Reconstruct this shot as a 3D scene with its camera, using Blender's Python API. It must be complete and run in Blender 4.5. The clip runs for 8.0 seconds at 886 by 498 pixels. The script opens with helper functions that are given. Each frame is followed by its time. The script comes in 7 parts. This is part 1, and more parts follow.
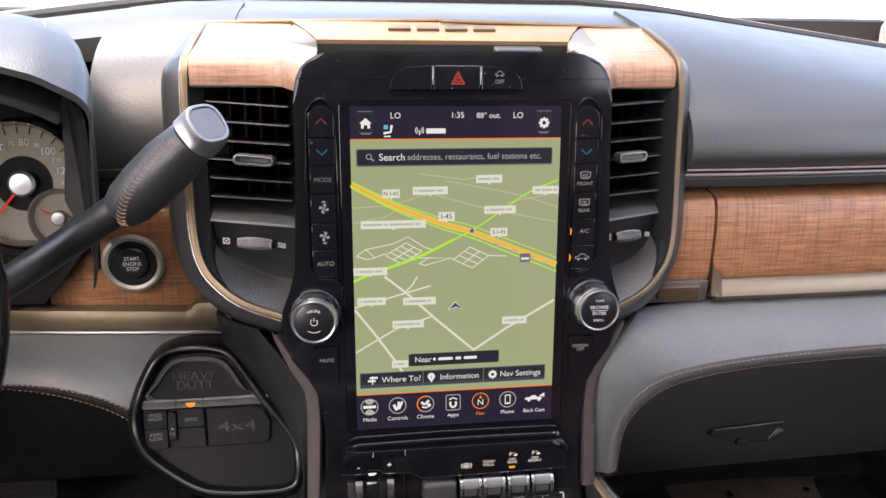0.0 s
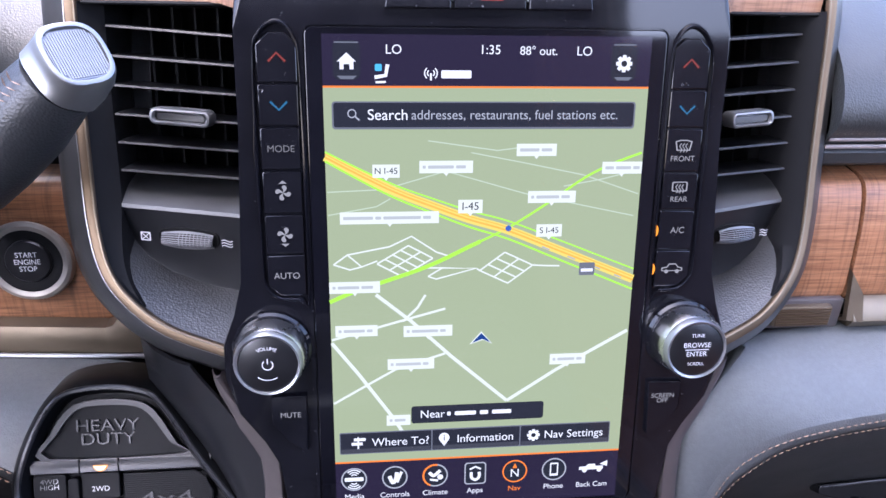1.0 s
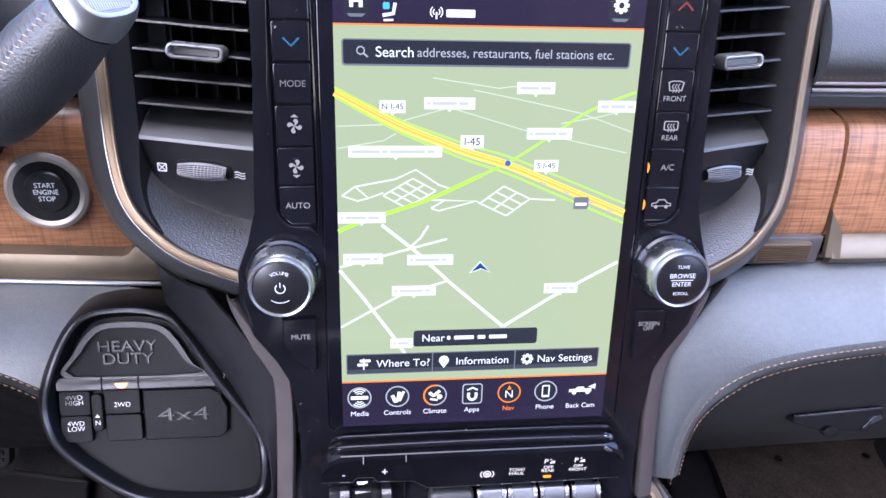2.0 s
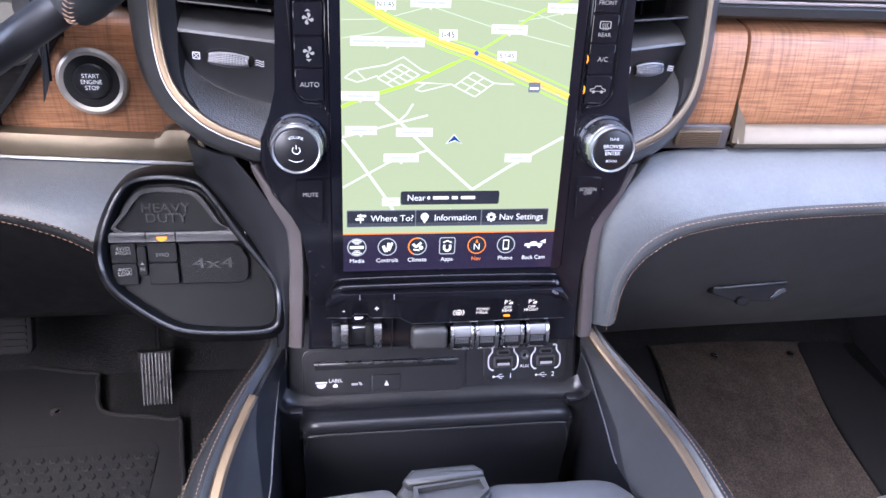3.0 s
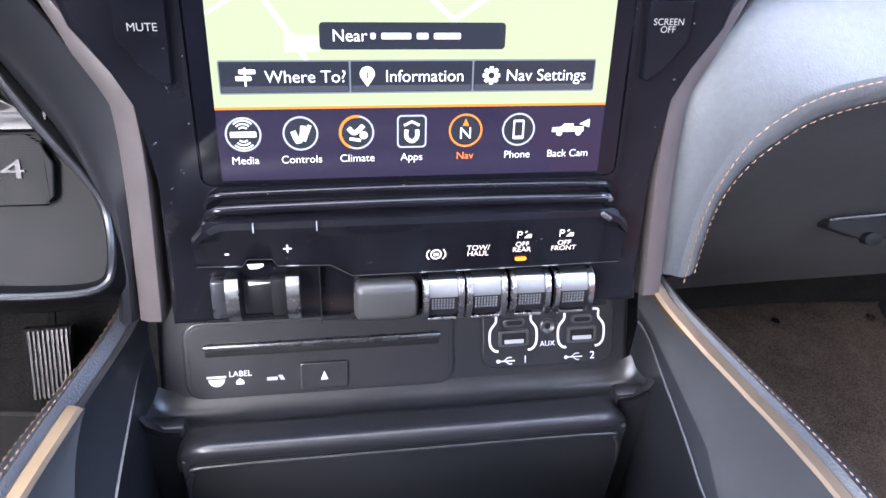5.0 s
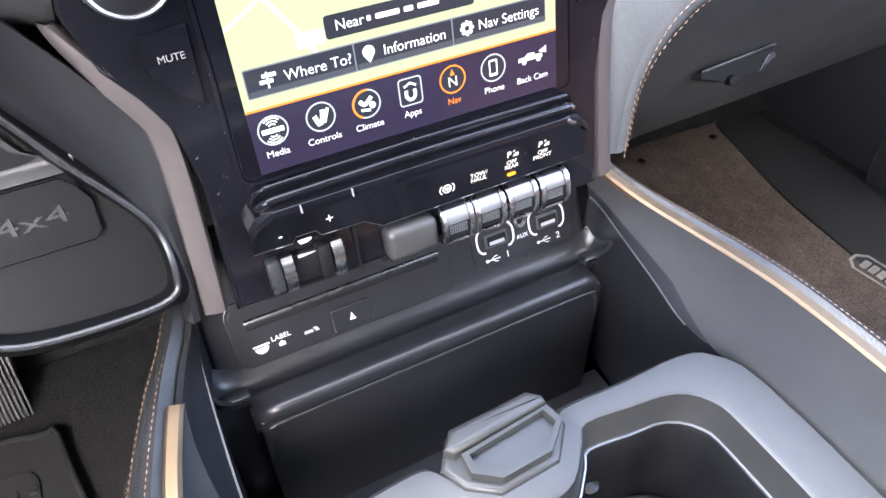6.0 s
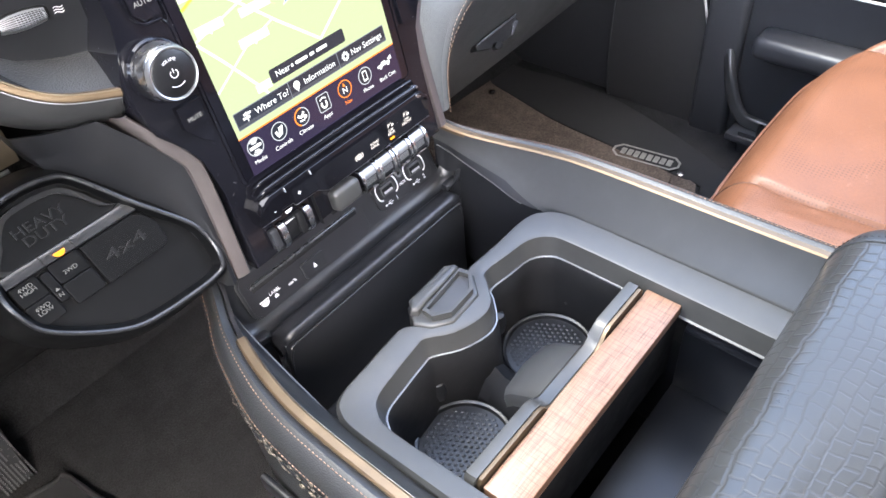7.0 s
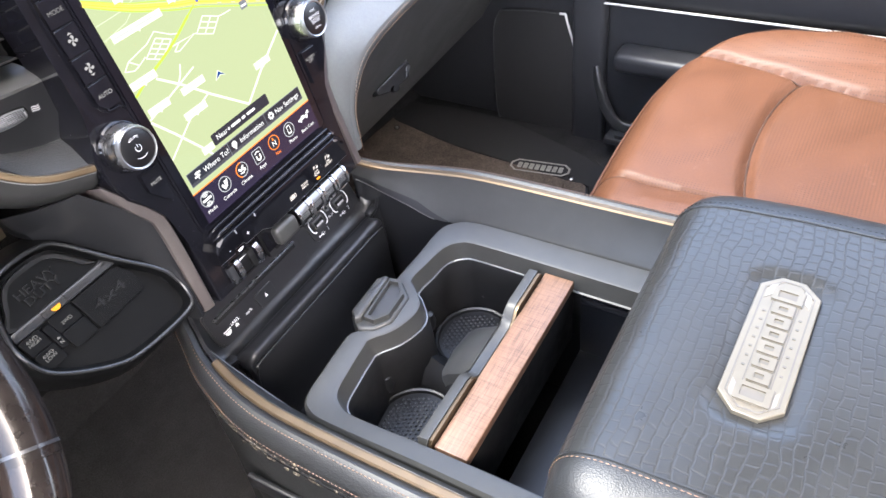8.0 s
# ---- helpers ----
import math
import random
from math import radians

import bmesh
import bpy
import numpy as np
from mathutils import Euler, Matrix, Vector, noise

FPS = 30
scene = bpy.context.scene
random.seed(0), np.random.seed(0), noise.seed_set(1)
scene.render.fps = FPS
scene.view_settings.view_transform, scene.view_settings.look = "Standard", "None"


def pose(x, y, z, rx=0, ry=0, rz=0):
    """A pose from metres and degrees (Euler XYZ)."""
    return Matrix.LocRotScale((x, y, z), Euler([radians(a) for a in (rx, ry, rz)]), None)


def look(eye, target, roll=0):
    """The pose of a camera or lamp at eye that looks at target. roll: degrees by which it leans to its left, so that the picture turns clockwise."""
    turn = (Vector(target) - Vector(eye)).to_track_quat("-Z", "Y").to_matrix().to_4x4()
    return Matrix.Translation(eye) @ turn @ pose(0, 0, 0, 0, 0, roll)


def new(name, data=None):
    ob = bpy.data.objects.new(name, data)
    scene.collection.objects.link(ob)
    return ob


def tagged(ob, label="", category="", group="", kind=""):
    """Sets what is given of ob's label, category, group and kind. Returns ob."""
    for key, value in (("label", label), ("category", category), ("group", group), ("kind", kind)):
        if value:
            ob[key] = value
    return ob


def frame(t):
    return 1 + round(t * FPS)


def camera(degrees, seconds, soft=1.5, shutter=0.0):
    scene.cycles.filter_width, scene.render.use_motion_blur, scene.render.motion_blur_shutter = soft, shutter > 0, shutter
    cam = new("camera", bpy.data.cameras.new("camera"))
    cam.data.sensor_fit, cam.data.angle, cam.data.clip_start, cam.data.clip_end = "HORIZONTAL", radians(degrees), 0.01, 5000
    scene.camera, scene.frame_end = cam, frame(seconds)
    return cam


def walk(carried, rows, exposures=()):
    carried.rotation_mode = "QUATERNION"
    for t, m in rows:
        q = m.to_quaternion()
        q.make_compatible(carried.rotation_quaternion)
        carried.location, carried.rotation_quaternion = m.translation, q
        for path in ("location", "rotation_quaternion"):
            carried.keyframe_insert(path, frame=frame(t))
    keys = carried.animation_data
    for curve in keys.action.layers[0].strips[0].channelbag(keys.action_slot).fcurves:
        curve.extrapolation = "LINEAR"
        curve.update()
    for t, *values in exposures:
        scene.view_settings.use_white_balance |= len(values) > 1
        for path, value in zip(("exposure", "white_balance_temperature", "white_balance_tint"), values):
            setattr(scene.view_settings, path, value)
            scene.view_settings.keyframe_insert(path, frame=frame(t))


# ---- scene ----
cam = camera(62.1, 8.0)
PATH = [
    (0, (-0.088, -0.5, 1.045), (0.18, 1.316, 0.251), 1.7),
    (0.5, (-0.071, -0.353, 0.997), (0.175, 1.439, 0.144), 1.9),
    (1, (-0.062, -0.315, 0.99), (0.148, 1.462, 0.096), 1.9),
    (1.2, (-0.06, -0.318, 0.99), (0.141, 1.456, 0.088), 2.0),
    (2.3, (-0.082, -0.369, 0.997), (0.164, 1.315, -0.052), 3.7),
    (2.5, (-0.093, -0.421, 1.002), (0.18, 1.253, -0.058), 4.1),
    (3, (-0.089, -0.462, 0.997), (0.209, 1.177, -0.109), 4.6),
    (3.5, (-0.059, -0.374, 0.888), (0.219, 1.258, -0.235), 4.0),
    (4, (-0.039, -0.279, 0.838), (0.208, 1.345, -0.302), 4.0),
    (4.2, (-0.039, -0.274, 0.831), (0.214, 1.344, -0.317), 4.3),
    (5.3, (-0.037, -0.279, 0.831), (0.325, 1.272, -0.382), 2.8),
    (5.5, (-0.047, -0.28, 0.841), (0.389, 1.202, -0.43), 2.2),
    (6, (-0.128, -0.283, 0.878), (0.524, 1.009, -0.502), -1.0),
    (6.5, (-0.222, -0.337, 0.93), (0.654, 0.782, -0.477), -3.8),
    (7, (-0.3, -0.404, 0.996), (0.728, 0.602, -0.393), -6.4),
    (7.5, (-0.344, -0.444, 1.038), (0.779, 0.49, -0.328), -7.9),
    (8, (-0.379, -0.469, 1.065), (0.818, 0.402, -0.28), -8.9),
]
EXP = 3.75
EXPOSURES = [(0.0, EXP - 0.22, 7150, 14), (0.5, EXP, 6000, 15), (1.0, EXP + 0.28, 5650, 19), (2.5, EXP + 0.7, 5650, 18), (3.0, EXP + 0.8, 5750, 17), (4.0, EXP + 1.15, 5700, 15),
             (5.5, EXP + 1.3, 6150, 10), (6.5, EXP + 1.4, 6450, 7), (7.0, EXP + 1.22, 6500, 6), (8.0, EXP + 0.92, 6650, 7)]
walk(cam, [(t, look(eye, target, roll)) for t, eye, target, roll in PATH], EXPOSURES)

# ---- light ----
GLOW = 2.0 ** -EXP
world = bpy.data.worlds.new("world")
scene.world = world
world.use_nodes = True
wn = world.node_tree.nodes
sky = wn.new("ShaderNodeTexSky")
sky.sky_type = "NISHITA"
sky.sun_disc = False
sky.sun_elevation = radians(52)
sky.sun_rotation = radians(200)
sky.air_density = 0.7
sky.dust_density = 5.0
wn["Background"].inputs[1].default_value = 0.15
world.node_tree.links.new(sky.outputs[0], wn["Background"].inputs[0])
sun = new("sun", bpy.data.lights.new("sun", "SUN"))
sun.data.energy = 0.5
sun.data.angle = radians(20)
sun.data.color = (1.0, 0.96, 0.9)
sun.matrix_world = look((-1.2, 2.6, 5.0), (0, 0, 0.6))


# ---- materials ----
def principled(name):
    m = bpy.data.materials.new(name)
    m.use_nodes = True
    return m, m.node_tree.nodes, m.node_tree.links, m.node_tree.nodes["Principled BSDF"]


def coords(nodes, links, scale=(1, 1, 1)):
    tc = nodes.new("ShaderNodeTexCoord")
    mp = nodes.new("ShaderNodeMapping")
    mp.inputs["Scale"].default_value = scale
    links.new(tc.outputs["Object"], mp.inputs[0])
    return mp.outputs[0]


def noise_tex(nodes, links, vec, scale, detail=4.0, rough=0.6):
    n = nodes.new("ShaderNodeTexNoise")
    n.inputs["Scale"].default_value = scale
    n.inputs["Detail"].default_value = detail
    n.inputs["Roughness"].default_value = rough
    links.new(vec, n.inputs["Vector"])
    return n.outputs[0]


def ramp(nodes, links, fac, stops):
    r = nodes.new("ShaderNodeValToRGB")
    e = r.color_ramp.elements
    while len(e) < len(stops):
        e.new(0.5)
    for k, (p, c) in enumerate(stops):
        e[k].position = p
        e[k].color = (*c, 1) if len(c) == 3 else c
    links.new(fac, r.inputs[0])
    return r.outputs[0]


def bumped(nodes, links, b, height, strength, dist):
    bp = nodes.new("ShaderNodeBump")
    bp.inputs["Strength"].default_value = strength
    bp.inputs["Distance"].default_value = dist
    links.new(height, bp.inputs["Height"])
    links.new(bp.outputs[0], b.inputs["Normal"])
    return bp


def mixed(nodes, links, a, b, fac, kind="MIX"):
    mx = nodes.new("ShaderNodeMix")
    mx.data_type = "RGBA"
    mx.blend_type = kind
    for src, sock in ((fac, 0), (a, 6), (b, 7)):
        if isinstance(src, (int, float)):
            mx.inputs[sock].default_value = src
        elif isinstance(src, tuple):
            mx.inputs[sock].default_value = (*src, 1)
        else:
            links.new(src, mx.inputs[sock])
    return mx.outputs[2]


def plain(name, col, rough=0.5, metal=0.0, var=0.08, scale=60, grain=1400, bump=0.0, dist=0.0002, spec=0.5, coat=0.0, wear=0.035):
    """A moulded, painted or metal surface: slow tone variation, fine grain, uneven gloss."""
    m, n, l, b = principled(name)
    v = coords(n, l)
    slow = noise_tex(n, l, v, scale, 5)
    fine = noise_tex(n, l, v, grain, 2)
    lo = tuple(c * (1 - var) for c in col)
    hi = tuple(min(1, c * (1 + var)) for c in col)
    l.new(ramp(n, l, slow, [(0.3, lo), (0.7, hi)]), b.inputs["Base Color"])
    r0, r1 = max(0.02, rough - wear), min(1, rough + wear)
    l.new(ramp(n, l, slow, [(0.3, (r0,) * 3), (0.75, (r1,) * 3)]), b.inputs["Roughness"])
    b.inputs["Metallic"].default_value = metal
    b.inputs["Specular IOR Level"].default_value = spec
    b.inputs["Coat Weight"].default_value = coat
    b.inputs["Coat Roughness"].default_value = 0.03
    if bump:
        bumped(n, l, b, fine, bump, dist)
    return m


def leather(name, col, rough=0.45, var=0.09, pebble=900, strength=0.35, perforated=False, creased=0.0):
    m, n, l, b = principled(name)
    v = coords(n, l)
    vo = n.new("ShaderNodeTexVoronoi")
    vo.inputs["Scale"].default_value = pebble
    l.new(v, vo.inputs["Vector"])
    slow = noise_tex(n, l, v, 18, 6)
    fine = noise_tex(n, l, v, 300, 3)
    lo = tuple(c * (1 - var) for c in col)
    hi = tuple(min(1, c * (1 + var)) for c in col)
    base = ramp(n, l, slow, [(0.3, lo), (0.7, hi)])
    base = mixed(n, l, base, ramp(n, l, fine, [(0.35, (0.82,) * 3), (0.7, (1.08,) * 3)]), 0.5, "MULTIPLY")
    height = vo.outputs["Distance"]
    if perforated:
        dots = n.new("ShaderNodeTexVoronoi")
        dots.inputs["Scale"].default_value = 260
        dots.inputs["Randomness"].default_value = 0.0
        l.new(v, dots.inputs["Vector"])
        holes = ramp(n, l, dots.outputs["Distance"], [(0.2, (0.45,) * 3), (0.32, (1, 1, 1))])
        base = mixed(n, l, base, holes, 0.7, "MULTIPLY")
        pale = ramp(n, l, noise_tex(n, l, coords(n, l, (1, 1.6, 1)), 34, 8, 0.75), [(0.6, (0, 0, 0)), (0.74, (1, 1, 1))])
        base = mixed(n, l, base, tuple(min(1, c * 1.5 + 0.05) for c in col), mixed(n, l, (0, 0, 0), pale, 0.35))
    l.new(base, b.inputs["Base Color"])
    l.new(ramp(n, l, slow, [(0.3, (rough - 0.04,) * 3), (0.7, (rough + 0.05,) * 3)]), b.inputs["Roughness"])
    bp = bumped(n, l, b, height, strength, 0.0004)
    if creased:
        cr_ = n.new("ShaderNodeBump")
        cr_.inputs["Strength"].default_value = creased
        cr_.inputs["Distance"].default_value = 0.004
        l.new(noise_tex(n, l, coords(n, l, (1, 2.2, 1)), 26, 4), cr_.inputs["Height"])
        l.new(cr_.outputs[0], bp.inputs["Normal"])
    return m


def crocodile(name):
    """Embossed leather: wavering rows of small four-cornered scales, glossy on top and dull in the grooves."""
    m, n, l, b = principled(name)
    v = coords(n, l)
    warp = n.new("ShaderNodeTexNoise")
    warp.inputs["Scale"].default_value = 24
    warp.inputs["Detail"].default_value = 3
    l.new(v, warp.inputs["Vector"])
    vm = n.new("ShaderNodeVectorMath")
    vm.operation = "MULTIPLY_ADD"
    vm.inputs[1].default_value = (0.020, 0.014, 0)
    l.new(warp.outputs["Color"], vm.inputs[0])
    l.new(v, vm.inputs[2])
    heights = []
    for wide, tall, smooth in ((0.0100, 0.0084, 0.9), (0.0100, 0.0084, 0.35)):
        br = n.new("ShaderNodeTexBrick")
        br.offset = 0.5
        br.inputs["Scale"].default_value = 1.0
        br.inputs["Brick Width"].default_value = wide
        br.inputs["Row Height"].default_value = tall
        br.inputs["Mortar Size"].default_value = 0.0013 if smooth > 0.5 else 0.0006
        br.inputs["Mortar Smooth"].default_value = smooth
        br.inputs["Bias"].default_value = 0.0
        l.new(vm.outputs[0], br.inputs["Vector"])
        heights.append(br.outputs["Fac"])
    slow = noise_tex(n, l, v, 22, 6)
    base = ramp(n, l, slow, [(0.3, (0.021, 0.0212, 0.0208)), (0.75, (0.028, 0.0282, 0.0278))])
    l.new(mixed(n, l, base, (0.015, 0.015, 0.015), mixed(n, l, (0, 0, 0), heights[1], 0.5)), b.inputs["Base Color"])
    gloss = ramp(n, l, slow, [(0.3, (0.27,) * 3), (0.75, (0.35,) * 3)])
    l.new(mixed(n, l, gloss, (0.5, 0.5, 0.5), heights[1]), b.inputs["Roughness"])
    inv = n.new("ShaderNodeMath")
    inv.operation = "SUBTRACT"
    inv.inputs[0].default_value = 1.0
    l.new(heights[0], inv.inputs[1])
    bp = bumped(n, l, b, inv.outputs[0], 0.28, 0.0006)
    fine = n.new("ShaderNodeBump")
    fine.inputs["Strength"].default_value = 0.12
    fine.inputs["Distance"].default_value = 0.0003
    l.new(noise_tex(n, l, v, 700, 3), fine.inputs["Height"])
    l.new(fine.outputs[0], bp.inputs["Normal"])
    return m


def wood(name, tones, along="x", lines=(520, 20, 16), depth=0.6):
    m, n, l, b = principled(name)
    s1 = (6, 170, 170) if along == "x" else (90, 5, 90)
    s2 = lines if along == "x" else (420, 420, 420)
    grain = noise_tex(n, l, coords(n, l, s1), 3.0, 8, 0.65)
    cross = noise_tex(n, l, coords(n, l, s2), 1.0, 3, 0.6)
    pores = noise_tex(n, l, coords(n, l, (38, 800, 800) if along == "x" else (800, 38, 800)), 1.0, 3, 0.6)
    slow = noise_tex(n, l, coords(n, l), 12, 4)
    base = ramp(n, l, grain, list(zip((0.28, 0.5, 0.72), tones)))
    base = mixed(n, l, base, ramp(n, l, cross, [(0.34, (0.42,) * 3), (0.52, (1, 1, 1))]), depth, "MULTIPLY")
    base = mixed(n, l, base, ramp(n, l, pores, [(0.36, (0.4,) * 3), (0.5, (1, 1, 1))]), 0.6, "MULTIPLY")
    base = mixed(n, l, base, ramp(n, l, slow, [(0.3, (0.82,) * 3), (0.7, (1.1,) * 3)]), 0.7, "MULTIPLY")
    l.new(base, b.inputs["Base Color"])
    b.inputs["Roughness"].default_value = 0.42
    bumped(n, l, b, pores, 0.35, 0.0003)
    return m


def carpet(name, col):
    m, n, l, b = principled(name)
    v = coords(n, l)
    f = noise_tex(n, l, v, 420, 4, 0.8)
    s = noise_tex(n, l, v, 30, 6, 0.7)
    base = mixed(n, l, ramp(n, l, f, [(0.3, tuple(c * 0.4 for c in col)), (0.7, tuple(c * 1.7 for c in col))]),
                 ramp(n, l, s, [(0.3, (0.65,) * 3), (0.7, (1.3,) * 3)]), 0.8, "MULTIPLY")
    l.new(base, b.inputs["Base Color"])
    b.inputs["Roughness"].default_value = 1.0
    b.inputs["Specular IOR Level"].default_value = 0.1
    bumped(n, l, b, f, 0.9, 0.003)
    return m


def lit(name, col, strength=1.0, gloss=0.08):
    m, n, l, b = principled(name)
    b.inputs["Base Color"].default_value = (0.004, 0.004, 0.005, 1)
    b.inputs["Roughness"].default_value = gloss
    b.inputs["Emission Color"].default_value = (*col, 1)
    b.inputs["Emission Strength"].default_value = strength * GLOW
    return m


def dusty(m, amount, size=260):
    """Scattered specks of dust on a glossy surface."""
    n, l = m.node_tree.nodes, m.node_tree.links
    b = n["Principled BSDF"]
    speck = ramp(n, l, noise_tex(n, l, coords(n, l), size, 3, 0.8), [(0.70, (0, 0, 0)), (0.76, (amount,) * 3)])
    base, rough = b.inputs["Base Color"].links[0].from_socket, b.inputs["Roughness"].links[0].from_socket
    l.new(mixed(n, l, base, (0.35, 0.35, 0.36), speck), b.inputs["Base Color"])
    l.new(mixed(n, l, rough, (0.8, 0.8, 0.8), speck), b.inputs["Roughness"])
    return m


PIANO = dusty(plain("piano_black", (0.006, 0.006, 0.008), 0.08, wear=0.03, var=0.3, scale=25, spec=0.30), 0.5)
GLASS = plain("screen_glass", (0.004, 0.004, 0.006), 0.05, wear=0.02, var=0.3, scale=18)
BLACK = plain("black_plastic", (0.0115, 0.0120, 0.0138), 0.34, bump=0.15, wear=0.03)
MATT = plain("matt_black", (0.006, 0.006, 0.0065), 0.7, wear=0.1, spec=0.2)
SATIN = plain("satin_charcoal", (0.024, 0.025, 0.028), 0.28, bump=0.1, spec=0.6, wear=0.03)
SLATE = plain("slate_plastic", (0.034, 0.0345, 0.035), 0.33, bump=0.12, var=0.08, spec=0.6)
TRAY = plain("tray_rubber", (0.034, 0.0340, 0.0325), 0.42, bump=0.15, var=0.1, spec=0.5)
CHROME = plain("satin_chrome", (0.58, 0.58, 0.59), 0.27, 1.0, var=0.06, wear=0.05)
GREYMETAL = plain("dull_grey_metal", (0.16, 0.165, 0.175), 0.38, 0.6, var=0.08)
TIPSILVER = plain("tip_silver", (0.235, 0.235, 0.235), 0.42, 0.85, var=0.06, wear=0.05)
# pod plastic made paler: the highlights on embossed shapes put into the colour
PODSHEEN = plain("pod_sheen", (0.010, 0.0103, 0.011), 0.32, bump=0.08, spec=0.38)
# black plastic of the door, lightened to put lens haze into its colour
HAZEBLACK = plain("hazed_black", (0.026, 0.0265, 0.029), 0.42, bump=0.15, wear=0.04)
GRILLE = plain("grille_black", (0.022, 0.0215, 0.022), 0.6, bump=0.5, spec=0.3, grain=900)
DOORLINE = plain("door_trim_silver", (0.62, 0.60, 0.57), 0.45, 0.5, var=0.06)
TOGGLE = plain("toggle_silver", (0.25, 0.255, 0.262), 0.38, 0.75, var=0.06)
STEEL = plain("brushed_silver", (0.36, 0.365, 0.375), 0.36, 0.9, var=0.08, wear=0.06)
BRONZE = plain("champagne_bronze", (0.145, 0.104, 0.065), 0.44, 0.8, var=0.1, wear=0.06)
MUSHROOM = plain("mushroom_satin", (0.115, 0.100, 0.097), 0.38, 0.5, var=0.08, wear=0.06)
CHAMPAGNE = plain("pale_champagne", (0.178, 0.143, 0.099), 0.40, 0.8, var=0.08, wear=0.06)
LEATHER = leather("black_leather", (0.020, 0.021, 0.022), 0.4)
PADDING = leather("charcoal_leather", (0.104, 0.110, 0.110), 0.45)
# grained plastic of the vent scoop, paler for the light on its slope
LITGRAIN = leather("lit_grained_band", (0.036, 0.037, 0.038), 0.36, pebble=800, strength=0.6)
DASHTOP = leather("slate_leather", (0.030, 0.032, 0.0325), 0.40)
TAN = leather("tan_leather", (0.112, 0.046, 0.0225), 0.46, pebble=700, perforated=True, creased=0.06)
TANPLAIN = leather("tan_leather_smooth", (0.112, 0.046, 0.0235), 0.44, pebble=700, creased=0.12)
for m_ in (TAN, TANPLAIN):
    m_.node_tree.nodes["Principled BSDF"].inputs["Specular IOR Level"].default_value = 0.36
SEAM = plain("dark_brown_thread", (0.05, 0.024, 0.014), 0.8)
WELL = plain("well_black", (0.0065, 0.0068, 0.0078), 0.38, bump=0.15)
CROC = crocodile("embossed_black_leather")
CROC.node_tree.nodes["Principled BSDF"].inputs["Specular IOR Level"].default_value = 0.4
WOOD = wood("walnut_veneer", ((0.15, 0.060, 0.026), (0.27, 0.122, 0.056), (0.37, 0.185, 0.092)))
WOODTOP = wood("pale_walnut_veneer", ((0.20, 0.105, 0.062), (0.27, 0.152, 0.095), (0.33, 0.20, 0.135)), lines=(620, 30, 30), depth=0.42)
WOODLID = wood("lid_walnut_veneer", ((0.150, 0.080, 0.049), (0.180, 0.099, 0.061), (0.208, 0.120, 0.077)), lines=(900, 40, 44), depth=0.5)
CARPET = carpet("floor_carpet", (0.0195, 0.0196, 0.0208))
MATPILE = carpet("mat_pile", (0.076, 0.062, 0.053))
RUBBER = plain("mat_rubber", (0.0155, 0.016, 0.0175), 0.70, bump=0.4, spec=0.15)
# one pod plastic in two tones: darker for shaded faces, paler for highlighted edges
PODBLACK = plain("pod_black", (0.0040, 0.0042, 0.0046), 0.42, bump=0.12, spec=0.11)
PODLIT = plain("pod_lit_satin", (0.016, 0.0165, 0.018), 0.30, bump=0.08, spec=0.45)
THREAD = plain("copper_thread", (0.19, 0.115, 0.072), 0.7, grain=3000)
PALETHREAD = plain("grey_thread", (0.15, 0.13, 0.11), 0.7, grain=3000)
FOAM = plain("worn_foam", (0.085, 0.072, 0.055), 0.9, var=0.7, scale=300, bump=0.8, dist=0.001)
# black leather with a veil of lens haze mixed into its base colour
HAZEGLOVE = leather("hazed_glove_leather", (0.046, 0.047, 0.048), 0.40)
WHITE = plain("white_print", (0.62, 0.62, 0.63), 0.5, var=0.05)
GREYPRINT = plain("grey_print", (0.3, 0.3, 0.31), 0.5, var=0.05)
DIALFACE = plain("dial_face", (0.085, 0.078, 0.066), 0.5, var=0.1)
DIALFACE.node_tree.nodes["Principled BSDF"].inputs["Emission Color"].default_value = (0.9, 0.8, 0.62, 1)
DIALFACE.node_tree.nodes["Principled BSDF"].inputs["Emission Strength"].default_value = 0.10 * GLOW
RIMLEATHER = plain("rim_leather", (0.012, 0.0092, 0.0082), 0.17, var=0.4, scale=50, bump=0.06, spec=0.3)
RIMWOOD = plain("gloss_wood_rim", (0.012, 0.009, 0.008), 0.13, spec=0.35, var=0.5, scale=40)
HEADLINER_SMOOTH = plain("pale_grey_satin", (0.085, 0.084, 0.082), 0.5)
HEADLINER = carpet("headliner_cloth", (0.40, 0.39, 0.37))
CAPBLACK = plain("knob_cap", (0.006, 0.006, 0.007), 0.35)
CROWN = plain("crown_bronze", (0.21, 0.145, 0.080), 0.45, 0.45, var=0.08, wear=0.06)
AMBER = lit("amber_lamp", (1.0, 0.32, 0.02), 1.3)
REDLIT = lit("red_print", (0.55, 0.10, 0.08), 0.45)
BLUELIT = lit("blue_print", (0.06, 0.28, 0.5), 0.5)
GREYPRINT_LIT = lit("dim_print", (0.62, 0.6, 0.62), 0.32)
# printed switch marks, given a glow to brighten them
SWITCHPRINT = lit("glowing_switch_print", (0.85, 0.77, 0.75), 1.3)
SOFTWHITE = lit("lit_print", (0.62, 0.6, 0.62), 0.55)
MAPGREEN = lit("map_green", (0.385, 0.445, 0.255), 1.0)
# purple cast of a reflection in the glass, put into the dark colour
UIBLACK = lit("ui_dark", (0.020, 0.014, 0.036), 1.0)
UIBAR = lit("ui_bar", (0.02, 0.022, 0.032), 1.0)
